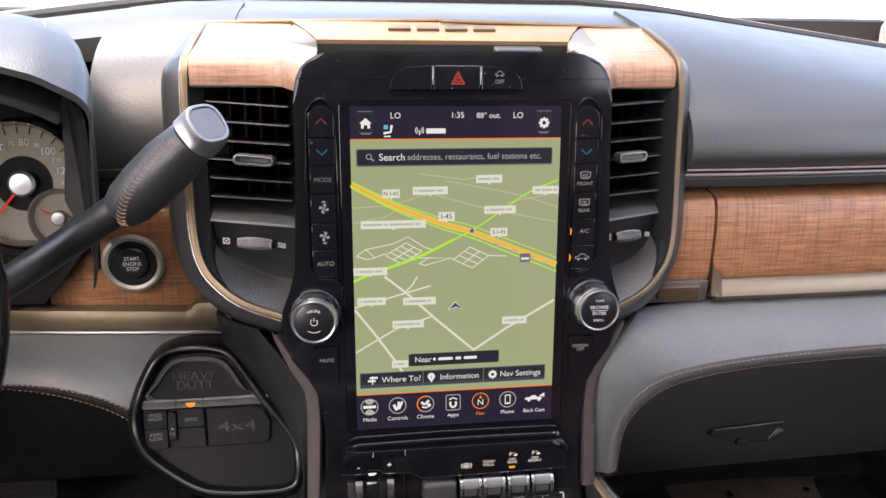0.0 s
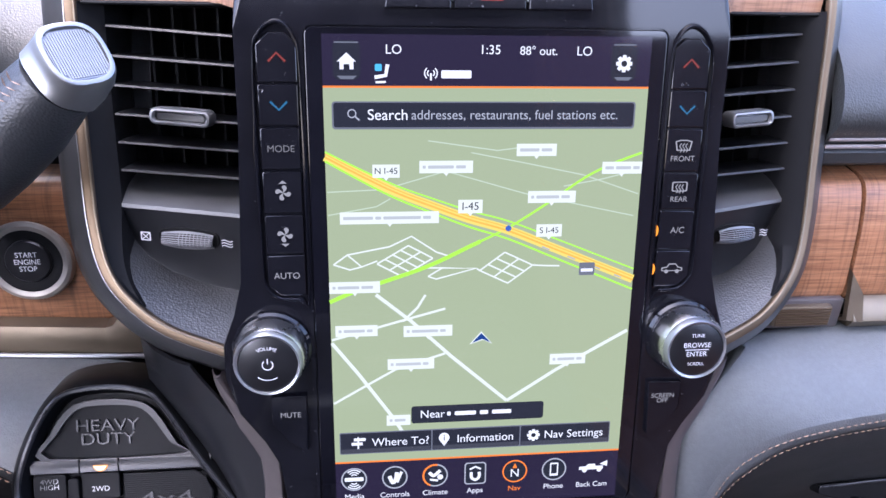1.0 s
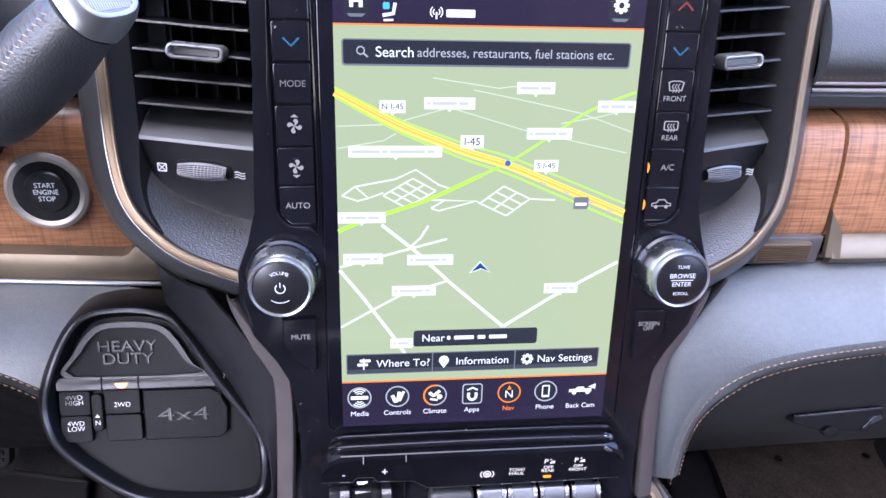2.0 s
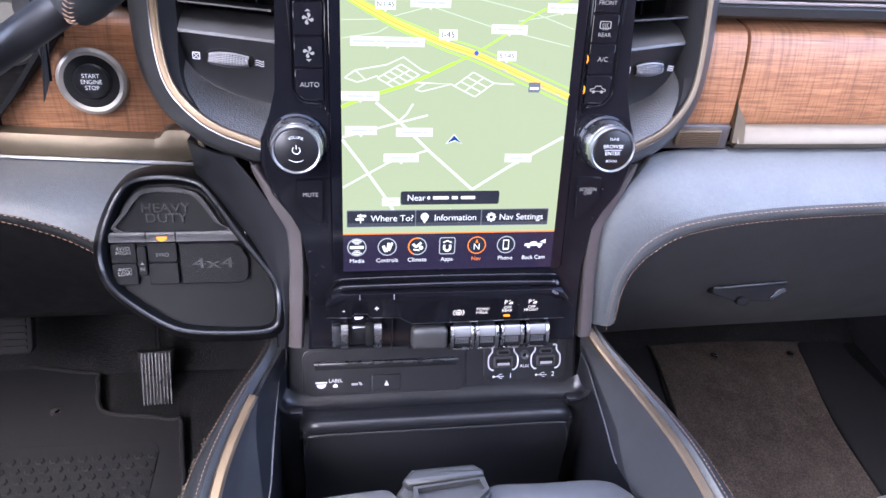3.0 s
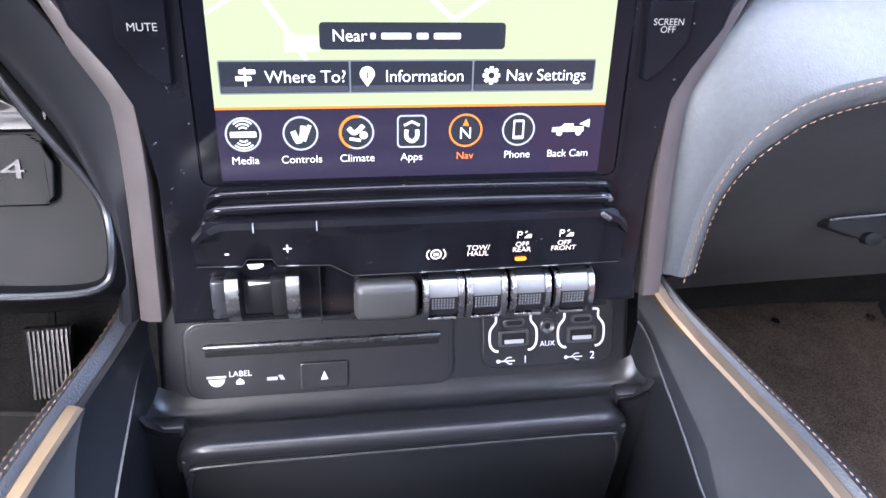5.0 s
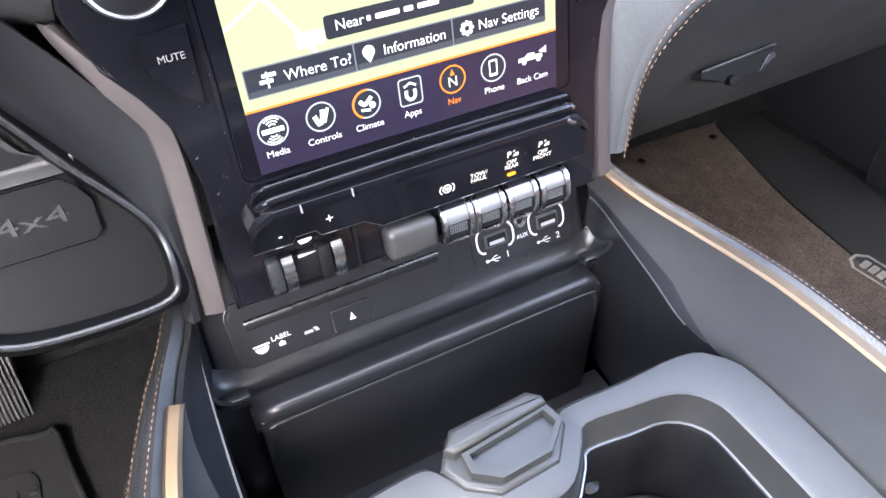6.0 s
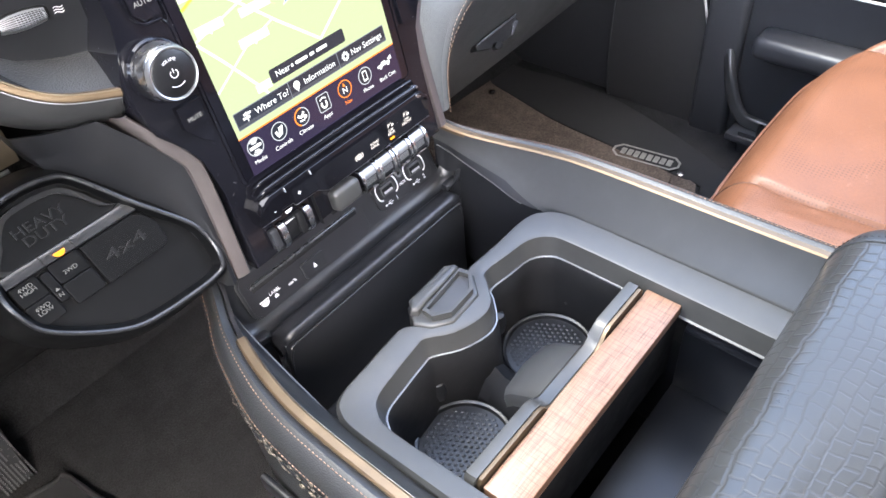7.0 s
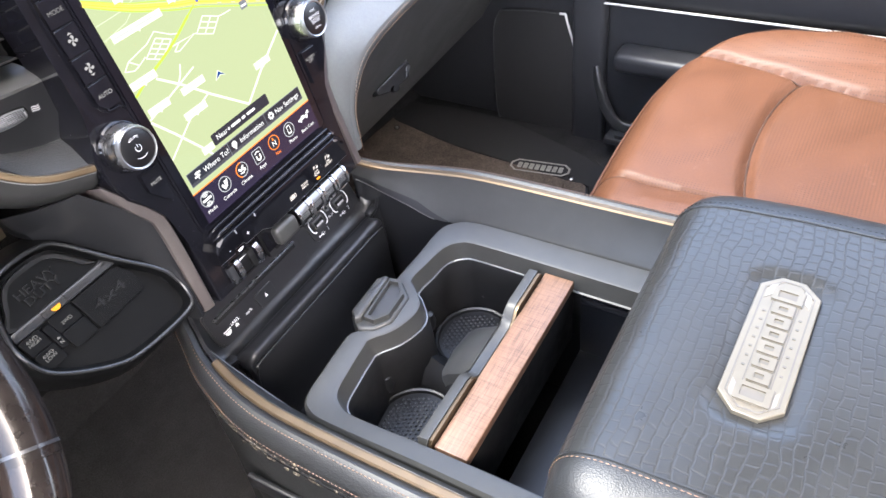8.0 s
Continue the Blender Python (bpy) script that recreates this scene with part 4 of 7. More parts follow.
        pts = [(vt + 0.005, -0.062), (vt + 0.001, -0.050), (vt - 0.0035, -0.0425), (vt - 0.0075, -0.0375), (vt - 0.0095, -0.0372), (0.55 * vt + 0.45 * arc - 0.004, -0.0420), (arc + 0.002, -0.0475), (arc, -0.0475), (arc * 0.72 + bot * 0.28, -0.0475 * 0.62 + nb * 0.38), (arc * 0.35 + bot * 0.65, -0.0475 * 0.25 + nb * 0.75), (bot, nb + 0.0012)]
        low = -0.0475 + back
        pts[8:10] = [(arc * 0.72 + bot * 0.28, low * 0.62 + nb * 0.38), (arc * 0.35 + bot * 0.65, low * 0.25 + nb * 0.75)]
        cols.append([Vector((sg * wing(sg, w), v, fwd + n + (back if k < 8 else 0))) for k, (v, n) in enumerate(pts)])
    scoop = part("scoop", sheet([c[4:8] for c in cols], 0.004, (0, 0, -1)), BLACK, stack, "smooth face below the vent, its shade put in as black", m=LEANING)
    part("brow", sheet([c[:5] for c in cols], 0.004, (0, 0.2, -1)), SLATE, scoop, "satin brow, the light on it put in as grey", m=LEANING)
    part("lower_band", sheet([c[7:] for c in cols], 0.004, (0, 0.2, -1)), LITGRAIN, scoop, "grained lower band, the light on it put in as paler grey", m=LEANING)
    tw = LEANING @ pose(sg * wing(sg, 0.1580), 0.1200, -0.0405 + fwd, 12, sg * 5, sg * 4) @ squash
    lens = [(p.x, p.y) for p in cr([(-0.0160, 0.0, 0), (-0.0150, 0.0042, 0), (-0.0070, 0.0064, 0), (0.0060, 0.0060, 0), (0.0155, 0.0040, 0), (0.0160, -0.0030, 0), (0.0110, -0.0054, 0), (0.0, -0.0066, 0), (-0.0120, -0.0052, 0)], 4, True)]
    part("wheel_slot", slab(lens[::-1], -0.003, 0.0020, 0.0005), MATT, stack, m=tw)
    girth = [(x, 1 - 0.30 * (x / 0.0138) ** 2) for x in [-0.0138 + 0.0276 * k / 14 for k in range(15)]]
    around = [math.pi * j / 10 for j in range(11)]
    whl = part("thumb_wheel", loft([[(x, 0.0050 * math.cos(a) * w, 0.0018 + 0.0056 * math.sin(a) * w) for a in around] for x, w in girth]), MATT, stack, "ribbed thumb wheel", m=tw)
    part("ribs", join(*[rod([(x, 0.0051 * math.cos(a) * w, 0.0018 + 0.0057 * math.sin(a) * w) for x, w in girth], 0.00024, 4) for a in [radians(25 + 14 * j) for j in range(9)]]), GREYMETAL, whl, m=tw)
    part("cross_ribs", join(*[rod([(x, 0.0051 * math.cos(a) * w, 0.0018 + 0.0057 * math.sin(a) * w) for a in around[1:-1]], 0.00018, 4, (1, 0, 0)) for x, w in girth[5:14]]), GREYMETAL, whl, m=tw)
    part("upper_lip", loft([[(x, 0.0052 * w + d, 0.0028 + e) for d, e in ((0.0, 0.0), (0.0006 * w * w, 0.0010), (-0.0004, 0.0016))] for x, w in girth]), GREYMETAL, whl, "bright upper edge of the wheel", m=tw)
    part("lower_lip", rod([(x, -0.0054 * w, 0.0030) for x, w in girth], 0.0004, 6), TIPSILVER, whl, m=tw)
    part("end_tab", box(0.0118, 0.0128, -0.0016, 0.0020, 0.0045, 0.0068, 0.0003), STEEL, whl, m=tw)
    part("closed_mark", join(frame_ring(rrect(-0.0026, -0.0026, 0.0026, 0.0026, 0.0003, 1), rrect(-0.0021, -0.0021, 0.0021, 0.0021, 0.0002, 1), 0, 0.0002), ribbon([(-0.0021, -0.0021), (0.0021, 0.0021)], 0.0005, 0.0002), ribbon([(-0.0021, 0.0021), (0.0021, -0.0021)], 0.0005, 0.0002)), WHITE, stack, m=tw @ pose(-0.0225, 0.0012, 0.0040))
    part("open_mark", join(*[ribbon(cr([(-0.003, d), (-0.0015, d + 0.0006), (0.0015, d - 0.0004), (0.003, d + 0.0002)], 4), 0.0005, 0.0002) for d in (-0.0016, 0, 0.0016)]), WHITE, stack, m=tw @ pose(0.0215, 0.0, 0.0040))
    # walnut crown: a rolled front edge, a top that rises to the rear, and a thin strip behind the bezel
    outer = [Vector(q) for q in ((0.079, 0.9325), (0.0795, 0.9420), (0.084, 0.9510), (0.094, 0.9563), (0.112, 0.9605), (0.135, 0.9655), (0.156, 0.9695))]
    whole = cr(outer, 4)
    rows = [[sweptback(sg, x, p.x - f * (0.112 - p.x) / 0.033, p.y) for p in whole[:17]] for x, f in ((0.1995, 0), (0.1975, 0), (0.185, 0), (0.165, 0), (0.145, 0), (0.137, 0.0008), (0.131, 0.004), (0.1263, 0.0120))]
    for x, prof_ in ((0.120, ((0.0550, 0.9330), (0.0560, 0.9420), (0.0640, 0.9515), (0.0830, 0.9550), (0.1095, 0.9595))), (0.114, ((0.0540, 0.9450), (0.0560, 0.9500), (0.0630, 0.9530), (0.0830, 0.9560), (0.1075, 0.9590))),
                     (0.109, ((0.0530, 0.9510), (0.0555, 0.9540), (0.063, 0.9550), (0.080, 0.9570), (0.1040, 0.9585))), (0.104, ((0.0535, 0.9545), (0.056, 0.9560), (0.061, 0.9568), (0.078, 0.9575), (0.0985, 0.9582)))):
        near = max(0.0, (x - 0.104) / 0.0223)
        rows.append([Vector((sg * x, p.x - 0.006 * (sg > 0) * near, p.y)) for p in cr([Vector(q) for q in prof_], 4)])
    top = [[sweptback(sg, x, p.x, p.y) for p in whole[16:]] for x in (0.1995, 0.1975, 0.165, 0.1263)]
    part("walnut_crown", join(sheet(rows, 0.005, (0, 1, -0.25)), sheet(top, 0.005, (0, 0.3, -1))), WOODTOP, stack, "walnut veneer crown")
    part("crown_piping", rod([sweptback(sg, x, 0.0785, 0.9318) for x in (0.1985, 0.16, 0.1265)], 0.0011, 6), MATT, stack)
    low, high = ((0.1085, 0.1030, 0.9575), (0.1150, 0.1075, 0.9585), (0.1262, 0.1120, 0.9600), (0.1262, 0.132, 0.9642), (0.1262, 0.1525, 0.9682)), ((0.1040, 0.1180, 0.9530), (0.1045, 0.1190, 0.9565), (0.1050, 0.1197, 0.9610), (0.1145, 0.137, 0.9672), (0.1235, 0.1525, 0.9695))
    part("crown_cheek", sheet([[Vector((sg * x, y - 0.006 * (sg > 0) * max(0.0, (x - 0.104) / 0.0223) * (y > 0.105), z)) for x, y, z in row] for row in (low, high)], 0.002, (0, 0, -1)), HEADLINER_SMOOTH, stack, "pale grey cheek of the recess")
    part("rear_edge", rod([sweptback(sg, x, 0.1575, z) for x, z in ((0.1975, 0.9688), (0.16, 0.9702), (0.125, 0.9712), (0.0, 0.9738))], 0.0018, 8), BRONZE, stack, "pale bronze rear edge")
part("rear_skirt", sheet([[sweptback(1 if x > 0 else -1, abs(x), 0.1575, 0.9720 - 0.003 * (abs(x) / 0.2) ** 2), sweptback(1 if x > 0 else -1, abs(x), 0.166, 0.9690), sweptback(1 if x > 0 else -1, abs(x), 0.172, 0.955)] for x in (-0.2, -0.15, -0.1, 0, 0.1, 0.15, 0.2)], 0.003, (0, 0, -1)), SATIN, stack, "dark rear edge of the crown")
part("crown_tray", sheet([[(x, 0.048, 0.9440), (x, 0.070, 0.9480), (x, 0.1190, 0.9500), (x, 0.1205, 0.9605)] for x in (-0.118, 0, 0.118)], 0.003, (0, 1, -1)), MATT, stack, "dark tray behind the screen")
part("bronze_crown", sheet([[(x * 0.965, 0.1200, 0.9590), (x * 0.965, 0.1195, 0.9618), (x * 0.975, 0.1215, 0.9636), (x * 1.06, 0.138, 0.9682), (x * 1.155, 0.156, 0.9722)] for x in (-0.109, -0.06, 0, 0.06, 0.109)], 0.005, (0, 0.3, -1)), CROWN, stack, "champagne coloured crown strip")
for x in (-0.0365, -0.0125, 0.0115, 0.0355):
    part("badge_block", slab(rrect(-0.0095, -0.0036, 0.0095, 0.0036, 0.0010), -0.001, 0.0016, 0.0005), BRONZE, stack, "dark bronze emblem block", m=pose(x, 0.1375, 0.9690, 15))
part("tray_pad", slab(rrect(-0.020, -0.006, 0.020, 0.006, 0.003), 0, 0.004, 0.001), SLATE, stack, m=pose(0.060, 0.112, 0.9535, 8))
# mushroom coloured uprights and the panel beside them
INN = [(-0.150, 0.066, -0.014), (-0.1435, 0.0555, -0.010), (-0.1365, 0.044, -0.008), (-0.1235, 0.0245, -0.007), (-0.1125, 0.0060, -0.006), (-0.1098, -0.004, -0.006), (-0.1098, -0.035, -0.007), (-0.1130, -0.0980, -0.008)]
for sg in (-1, 1):
    P_ = [Vector((-sg * p.x, p.y, p.z)) for p in cr(INN, 5)]
    rows = []
    for k, p in enumerate(P_[7:]):
        f = min(1.0, k / 9)
        w = 0.0035 + 0.0075 * f
        rows.append([p + Vector((sg * a, 0, b)) for a, b in ((-0.0005, -0.008), (0.0, 0.0015), (0.0016, 0.0034), (w * 0.6, 0.0030), (w, 0.0008), (w + 0.002, -0.006), (w + 0.0025, -0.03))])
    part("upright", sheet(rows, 0.003, (0, 0, -1)), MUSHROOM, stack, "mushroom grey satin upright", m=LEANING)
    rows = []
    for k, p in enumerate(P_):
        if k < 5:
            continue
        f = min(1.0, k / 12)
        w = 0.0105 + 0.004 * (1 - f)
        a = p + Vector((sg * (w + 0.001), 0, -0.002))
        if sg < 0:
            eu = float(np.interp(p.y, [-0.098, -0.0775, -0.045, -0.014, 0.0165, 0.030, 0.070], [-0.134, -0.131, -0.137, -0.153, -0.178, -0.190, -0.200]))
            en = float(np.interp(p.y, [-0.098, -0.0775, -0.014, 0.0165, 0.030, 0.070], [-0.009, -0.011, -0.031, -0.043, -0.049, -0.066]))
            d = Vector((eu - a.x, 0, en - a.z))
        else:
            d = Vector((0.016, -0.003, -0.05))
        rows.append([a, a + d * 0.3 + Vector((0, 0, 0.005)), a + d * 0.65 + Vector((0, 0, 0.006)), a + d, a + d + Vector((0, 0, -0.03))])
    part("side_panel", sheet(rows, 0.004, (0, 0, -1)), BLACK if sg < 0 else PADDING, stack, "charcoal side panel", m=LEANING)

# buttons either side of the screen
LB = [0.2293, 0.2055, 0.1850, 0.1637, 0.1418, 0.1209, 0.0985]
RB = [0.2285, 0.2030, 0.1838, 0.1611, 0.1411, 0.1192, 0.0985]


def chevron(d):
    return ribbon([(-0.004, -0.0018 * d), (0, 0.0022 * d), (0.004, -0.0018 * d)], 0.0011, 0)


def fan_mark(up):
    bl = [slab([(p.x, p.y) for p in cr([(0.0, 0.0001), (0.0012, 0.0010), (0.0019, 0.0022), (0.0014, 0.0035), (0.0001, 0.0037), (-0.0005, 0.0028), (0.0001, 0.0016)], 3, True)], 0, 0.0002) for _ in range(4)]
    for k, b in enumerate(bl):
        b.transform(pose(0, 0, 0, 0, 0, 90 * k))
    tri = slab([(-0.0020, 0.0046 * up), (0.0020, 0.0046 * up), (0, 0.0062 * up)][::up], 0, 0.0002)
    return join(tri, *bl)


def defrost_mark(rear):
    o = rrect(-0.0042, -0.0022, 0.0042, 0.003, 0.0008, 2) if rear else [(-0.0046, 0.0026), (-0.0036, -0.0022), (0.0036, -0.0022), (0.0046, 0.0026), (0.002, 0.0034), (-0.002, 0.0034)]
    ring = frame_ring(o, [(x * 0.84, y * 0.80 + 0.0001) for x, y in o], 0, 0.0002)
    w = [ribbon(cr([(x, -0.0030), (x + 0.0006, -0.0015), (x - 0.0006, 0.0002), (x + 0.0004, 0.0016)], 3), 0.0005, 0.0003) for x in (-0.0016, 0, 0.0016)]
    return join(ring, *w)


def car_mark():
    return join(frame_ring([(-0.0058, -0.0012), (-0.0058, 0.0008), (-0.003, 0.0012), (-0.0018, 0.003), (0.002, 0.003), (0.0034, 0.0012), (0.0058, 0.0006), (0.0058, -0.0012)],
                           [(-0.0052, -0.0008), (-0.0052, 0.0003), (-0.0027, 0.0007), (-0.0015, 0.0024), (0.0018, 0.0024), (0.0031, 0.0007), (0.0052, 0.0002), (0.0052, -0.0008)], 0, 0.0002),
                slab(circle(-0.003, -0.0014, 0.0011, 10), 0, 0.0002), slab(circle(0.003, -0.0014, 0.0011, 10), 0, 0.0002))


for sg, B, marks in ((-1, LB, ("up", "down", "MODE", "fanup", "fandown", "AUTO")), (1, RB, ("up", "down", "FRONT", "REAR", "A/C", "car"))):
    o = [(p.x, p.y) for p in cr([(-0.0105, 0.0975, 0), (-0.0104, 0.155, 0), (-0.0100, 0.214, 0), (-0.0080, 0.2262, 0), (-0.0030, 0.2325, 0), (0.0030, 0.2325, 0), (0.0085, 0.2270, 0), (0.0112, 0.216, 0), (0.0116, 0.160, 0), (0.0116, 0.1120, 0), (0.0100, 0.1040, 0), (0.0045, 0.0982, 0), (-0.0060, 0.0972, 0)], 5, True)]
    o = [(sg * x + sg * 0.1018, y) for x, y in o][::sg]
    part("key_column", loft([[(*p, z) for p in grow(o, d)] for d, z in ((0.0022, -0.0015), (0.0016, 0.0008), (0.0008, 0.0017), (0.0000, 0.0016), (-0.0006, 0.0008), (-0.0007, -0.0012))], True), PIANO, stack, "raised glossy edge round the keys", m=LEANING)
    for k, mk in enumerate(marks):
        v1, v0 = B[k], B[k + 1]
        x0, x1 = (0.0925, 0.1115)
        cut = 0.006 if k in (0, 5) else 0.0008
        inn = 0.0055 if k == 0 else 0.0006
        key_o = [(x0, v0 + 0.0005), (x1 - (cut if k == 5 else 0.0008), v0 + 0.0005), (x1, v0 + (cut if k == 5 else 0.0012)), (x1, v1 - (cut if k == 0 else 0.0012)), (x1 - (cut if k == 0 else 0.0008), v1 - 0.0005), (x0 + inn, v1 - 0.0005), (x0, v1 - inn)]
        key = part("key", slab([(sg * x, y) for x, y in key_o][::sg], -0.001, 0.0010, 0.0006), PIANO, stack, "glossy black key", m=LEANING, angle=20)
        c = LEANING @ pose(sg * 0.1018, (v0 + v1) / 2, 0.00125)
        if mk == "up":
            part("mark", chevron(1), REDLIT, key, "red arrow", m=c)
        elif mk == "down":
            part("mark", chevron(-1), BLUELIT, key, "blue arrow", m=c)
        elif mk in ("fanup", "fandown"):
            part("mark", fan_mark(1 if mk == "fanup" else -1), SOFTWHITE, key, m=c)
        elif mk in ("FRONT", "REAR"):
            part("mark", defrost_mark(mk == "REAR"), SOFTWHITE, key, m=c @ pose(0, 0.0022, 0))
            letters(mk, 0.0040, SOFTWHITE, key, 0, -0.0042, 0.0001, c)
        elif mk == "car":
            part("mark", car_mark(), SOFTWHITE, key, m=c)
        else:
            letters(mk, 0.0047, SOFTWHITE if mk != "MODE" else GREYPRINT_LIT, key, 0.001 if mk == "A/C" else 0, 0, 0.0001, c)
        if mk in ("A/C", "car"):
            part("lamp", slab([(p[0] * 0.0016, p[1]) for p in [(math.cos(radians(a)), 0.0032 * math.sin(radians(a))) for a in range(-90, 91, 20)]], 0, 0.0003), AMBER, key, "lit amber lamp", m=LEANING @ pose(0.0908, (v0 + v1) / 2, 0.0011))
    # lower corner key
    ko = [(0.0945, 0.0430), (0.1135, 0.0425), (0.1135, 0.0265), (0.1045, 0.0150), (0.0975, 0.0100), (0.0955, 0.0105)]
    key = part("corner_key", slab([(sg * x, y) for x, y in ko][::-sg], -0.001, 0.0018, 0.0005), PIANO, stack, "glossy black corner key", m=LEANING, angle=20)
    if sg < 0:
        letters("MUTE", 0.0043, SOFTWHITE, key, -0.1035, 0.0315, 0.0019, LEANING)
    else:
        letters("SCREEN\nOFF", 0.0038, SOFTWHITE, key, 0.1035, 0.0325, 0.0019, LEANING)

# hazard switches above the screen
HZ = [[(-0.0508, 0.2405), (-0.0500, 0.2470), (-0.0465, 0.2525), (-0.0390, 0.2568), (-0.0195, 0.2580), (-0.0195, 0.2405)], [(-0.0180, 0.2405), (-0.0180, 0.2581), (0.0165, 0.2581), (0.0165, 0.2405)], [(0.0180, 0.2405), (0.0180, 0.2580), (0.0375, 0.2568), (0.0450, 0.2525), (0.0485, 0.2470), (0.0495, 0.2405)]]
for k, o in enumerate(HZ):
    key = part("switch", slab(o[::-1], -0.001, 0.0022, 0.0006), PIANO, stack, "glossy black switch", m=LEANING, angle=20)
    if k == 1:
        t1 = [(-0.0055, -0.0042), (0.0055, -0.0042), (0, 0.0056)]
        t2 = [(x * 0.72, y * 0.72 - 0.0002) for x, y in t1]
        t3 = [(x * 0.5, y * 0.5 - 0.0003) for x, y in t1]
        t4 = [(x * 0.28, y * 0.28 - 0.0004) for x, y in t1]
        part("hazard_triangle", join(frame_ring(t1, t2, 0, 0.0002), frame_ring(t3, t4, 0, 0.0002)), lit("hazard_red", (0.8, 0.12, 0.08), 0.7), key, "red hazard triangle", m=LEANING @ pose(0, 0.2485, 0.0024))
    if k == 2:
        part("mark", car_mark(), SOFTWHITE, key, m=LEANING @ pose(0.0315, 0.2518, 0.0024) @ Matrix.Diagonal((0.6, 0.8, 1, 1)))
        letters("OFF", 0.0042, SOFTWHITE, key, 0.0315, 0.2462, 0.0024, LEANING)
for x in (-0.01875, 0.01725):
    part("divider", box(x - 0.0005, x + 0.0005, 0.2440, 0.2575, -0.001, 0.0028, 0.0003), STEEL, stack, "thin chrome divider", m=LEANING)

# ---- touchscreen ----
screen = thing("touchscreen", LEANING, "tall glossy touchscreen showing a green navigation map", "touchscreen")
part("glass", slab(rrect(-0.0888, -0.0322, 0.0888, 0.2318, 0.004), -0.0012, 0.0, 0.0004), GLASS, screen, "black cover glass", m=LEANING)
E0 = 0.0004


def ui(name, outline, lv, mat, parent, label=""):
    return part(name, flat(outline, E0 + lv * 0.00012), mat, parent, label, m=LEANING)


head_bar = ui("status_bar", [(-0.0808, 0.2045), (0.0808, 0.2045), (0.0808, 0.2285), (-0.0808, 0.2285)], 0, UIBLACK, screen, "dark status bar")
ui("accent_line", [(-0.0808, 0.2036), (0.0808, 0.2036), (0.0808, 0.2045), (-0.0808, 0.2045)], 0, UIORANGE, screen, "orange accent line")
chart = ui("map_view", [(-0.0808, 0.0007), (0.0808, 0.0007), (0.0808, 0.2036), (-0.0808, 0.2036)], 0, MAPGREEN, screen, "green navigation map")
ui("accent_line", [(-0.0808, -0.0003), (0.0808, -0.0003), (0.0808, 0.0007), (-0.0808, 0.0007)], 0, UIORANGE, screen, "orange accent line")
foot = ui("icon_bar", [(-0.0808, -0.0300), (0.0808, -0.0300), (0.0808, -0.0003), (-0.0808, -0.0003)], 0, UIBLACK, screen, "dark icon bar")


def road(pts, w, mat, lv, name="road"):
    part(name, ribbon(pts, w, E0 + lv * 0.00012), mat, chart, m=LEANING)


for pts in ([(-0.0803, 0.1526), (-0.0524, 0.1537), (-0.0209, 0.1627), (0.0194, 0.151), (0.0783, 0.1384)], [(-0.0083, 0.172), (0.0174, 0.167), (0.0503, 0.1602), (0.08, 0.150)], [(-0.0803, 0.1408), (-0.056, 0.1450), (-0.049, 0.1490)], [(0.040, 0.1545), (0.060, 0.158), (0.0805, 0.163)], [(-0.03, 0.178), (0.005, 0.173), (0.03, 0.176)]):
    road(pts, 0.0006, ROADFAINT, 1, "minor_road")
for pts in ([(-0.057, 0.0982), (-0.0386, 0.0829), (-0.017, 0.062), (0.0142, 0.0344)], [(0.0142, 0.0344), (0.0415, 0.0522), (0.0800, 0.0740)], [(-0.0805, 0.0718), (-0.0669, 0.0536), (-0.049, 0.0274), (-0.040, 0.012)]):
    road(pts, 0.0019, ROADWHITE, 2, "street")
for pts in ([(-0.0805, 0.0365), (-0.0604, 0.048), (-0.0471, 0.0555), (-0.0204, 0.0639)], [(-0.0804, 0.0735), (-0.0632, 0.078), (-0.0468, 0.0825), (-0.0205, 0.0895)], [(-0.0429, 0.0830), (-0.0353, 0.0904), (-0.0311, 0.0974)]):
    road(pts, 0.0013, ROADWHITE, 2, "street")
for pts in ([(-0.0783, 0.1149), (-0.0712, 0.12), (-0.0496, 0.124), (-0.0384, 0.1293), (-0.0256, 0.1207), (-0.0197, 0.1186)], [(-0.0712, 0.120), (-0.0640, 0.1135), (-0.0560, 0.1165)], [(-0.0783, 0.1149), (-0.0700, 0.1120), (-0.0640, 0.1135)],
            [(0.0255, 0.1125), (0.0330, 0.1120), (0.0400, 0.1118)], [(-0.0042, 0.1112), (-0.0026, 0.1101)],
            [(-0.0298, 0.1075), (-0.0223, 0.112), (-0.0043, 0.1115), (-0.0255, 0.106), (-0.0298, 0.1075)], [(-0.032, 0.1123), (-0.0223, 0.112)]):
    road(pts, 0.00085, ROADWHITE, 2, "block_street")


def blocks(o, a, b, n1, n2):
    """A grid of streets on the corner o and the two corners beside it."""
    o, a, b = Vector(o), Vector(a), Vector(b)
    for k in range(n1 + 1):
        road([o + (a - o) * k / n1, o + (a - o) * k / n1 + (b - o)], 0.00085, ROADWHITE, 2, "block_street")
    for k in range(n2 + 1):
        road([o + (b - o) * k / n2, o + (b - o) * k / n2 + (a - o)], 0.00085, ROADWHITE, 2, "block_street")


blocks((-0.0026, 0.1101), (0.0104, 0.1198), (0.0125, 0.1028), 3, 2)
blocks((-0.0561, 0.1149), (-0.0400, 0.1244), (-0.0434, 0.1079), 4, 2)
GREEN = cr([(-0.0808, 0.0947), (-0.0659, 0.1009), (-0.032, 0.1123), (-0.0077, 0.1236), (0.0118, 0.1331), (0.0311, 0.1452), (0.0504, 0.1586), (0.0649, 0.1659), (0.0800, 0.1715)], 4)
road(GREEN[:14], 0.0021, ROADGREEN, 3, "green_road")
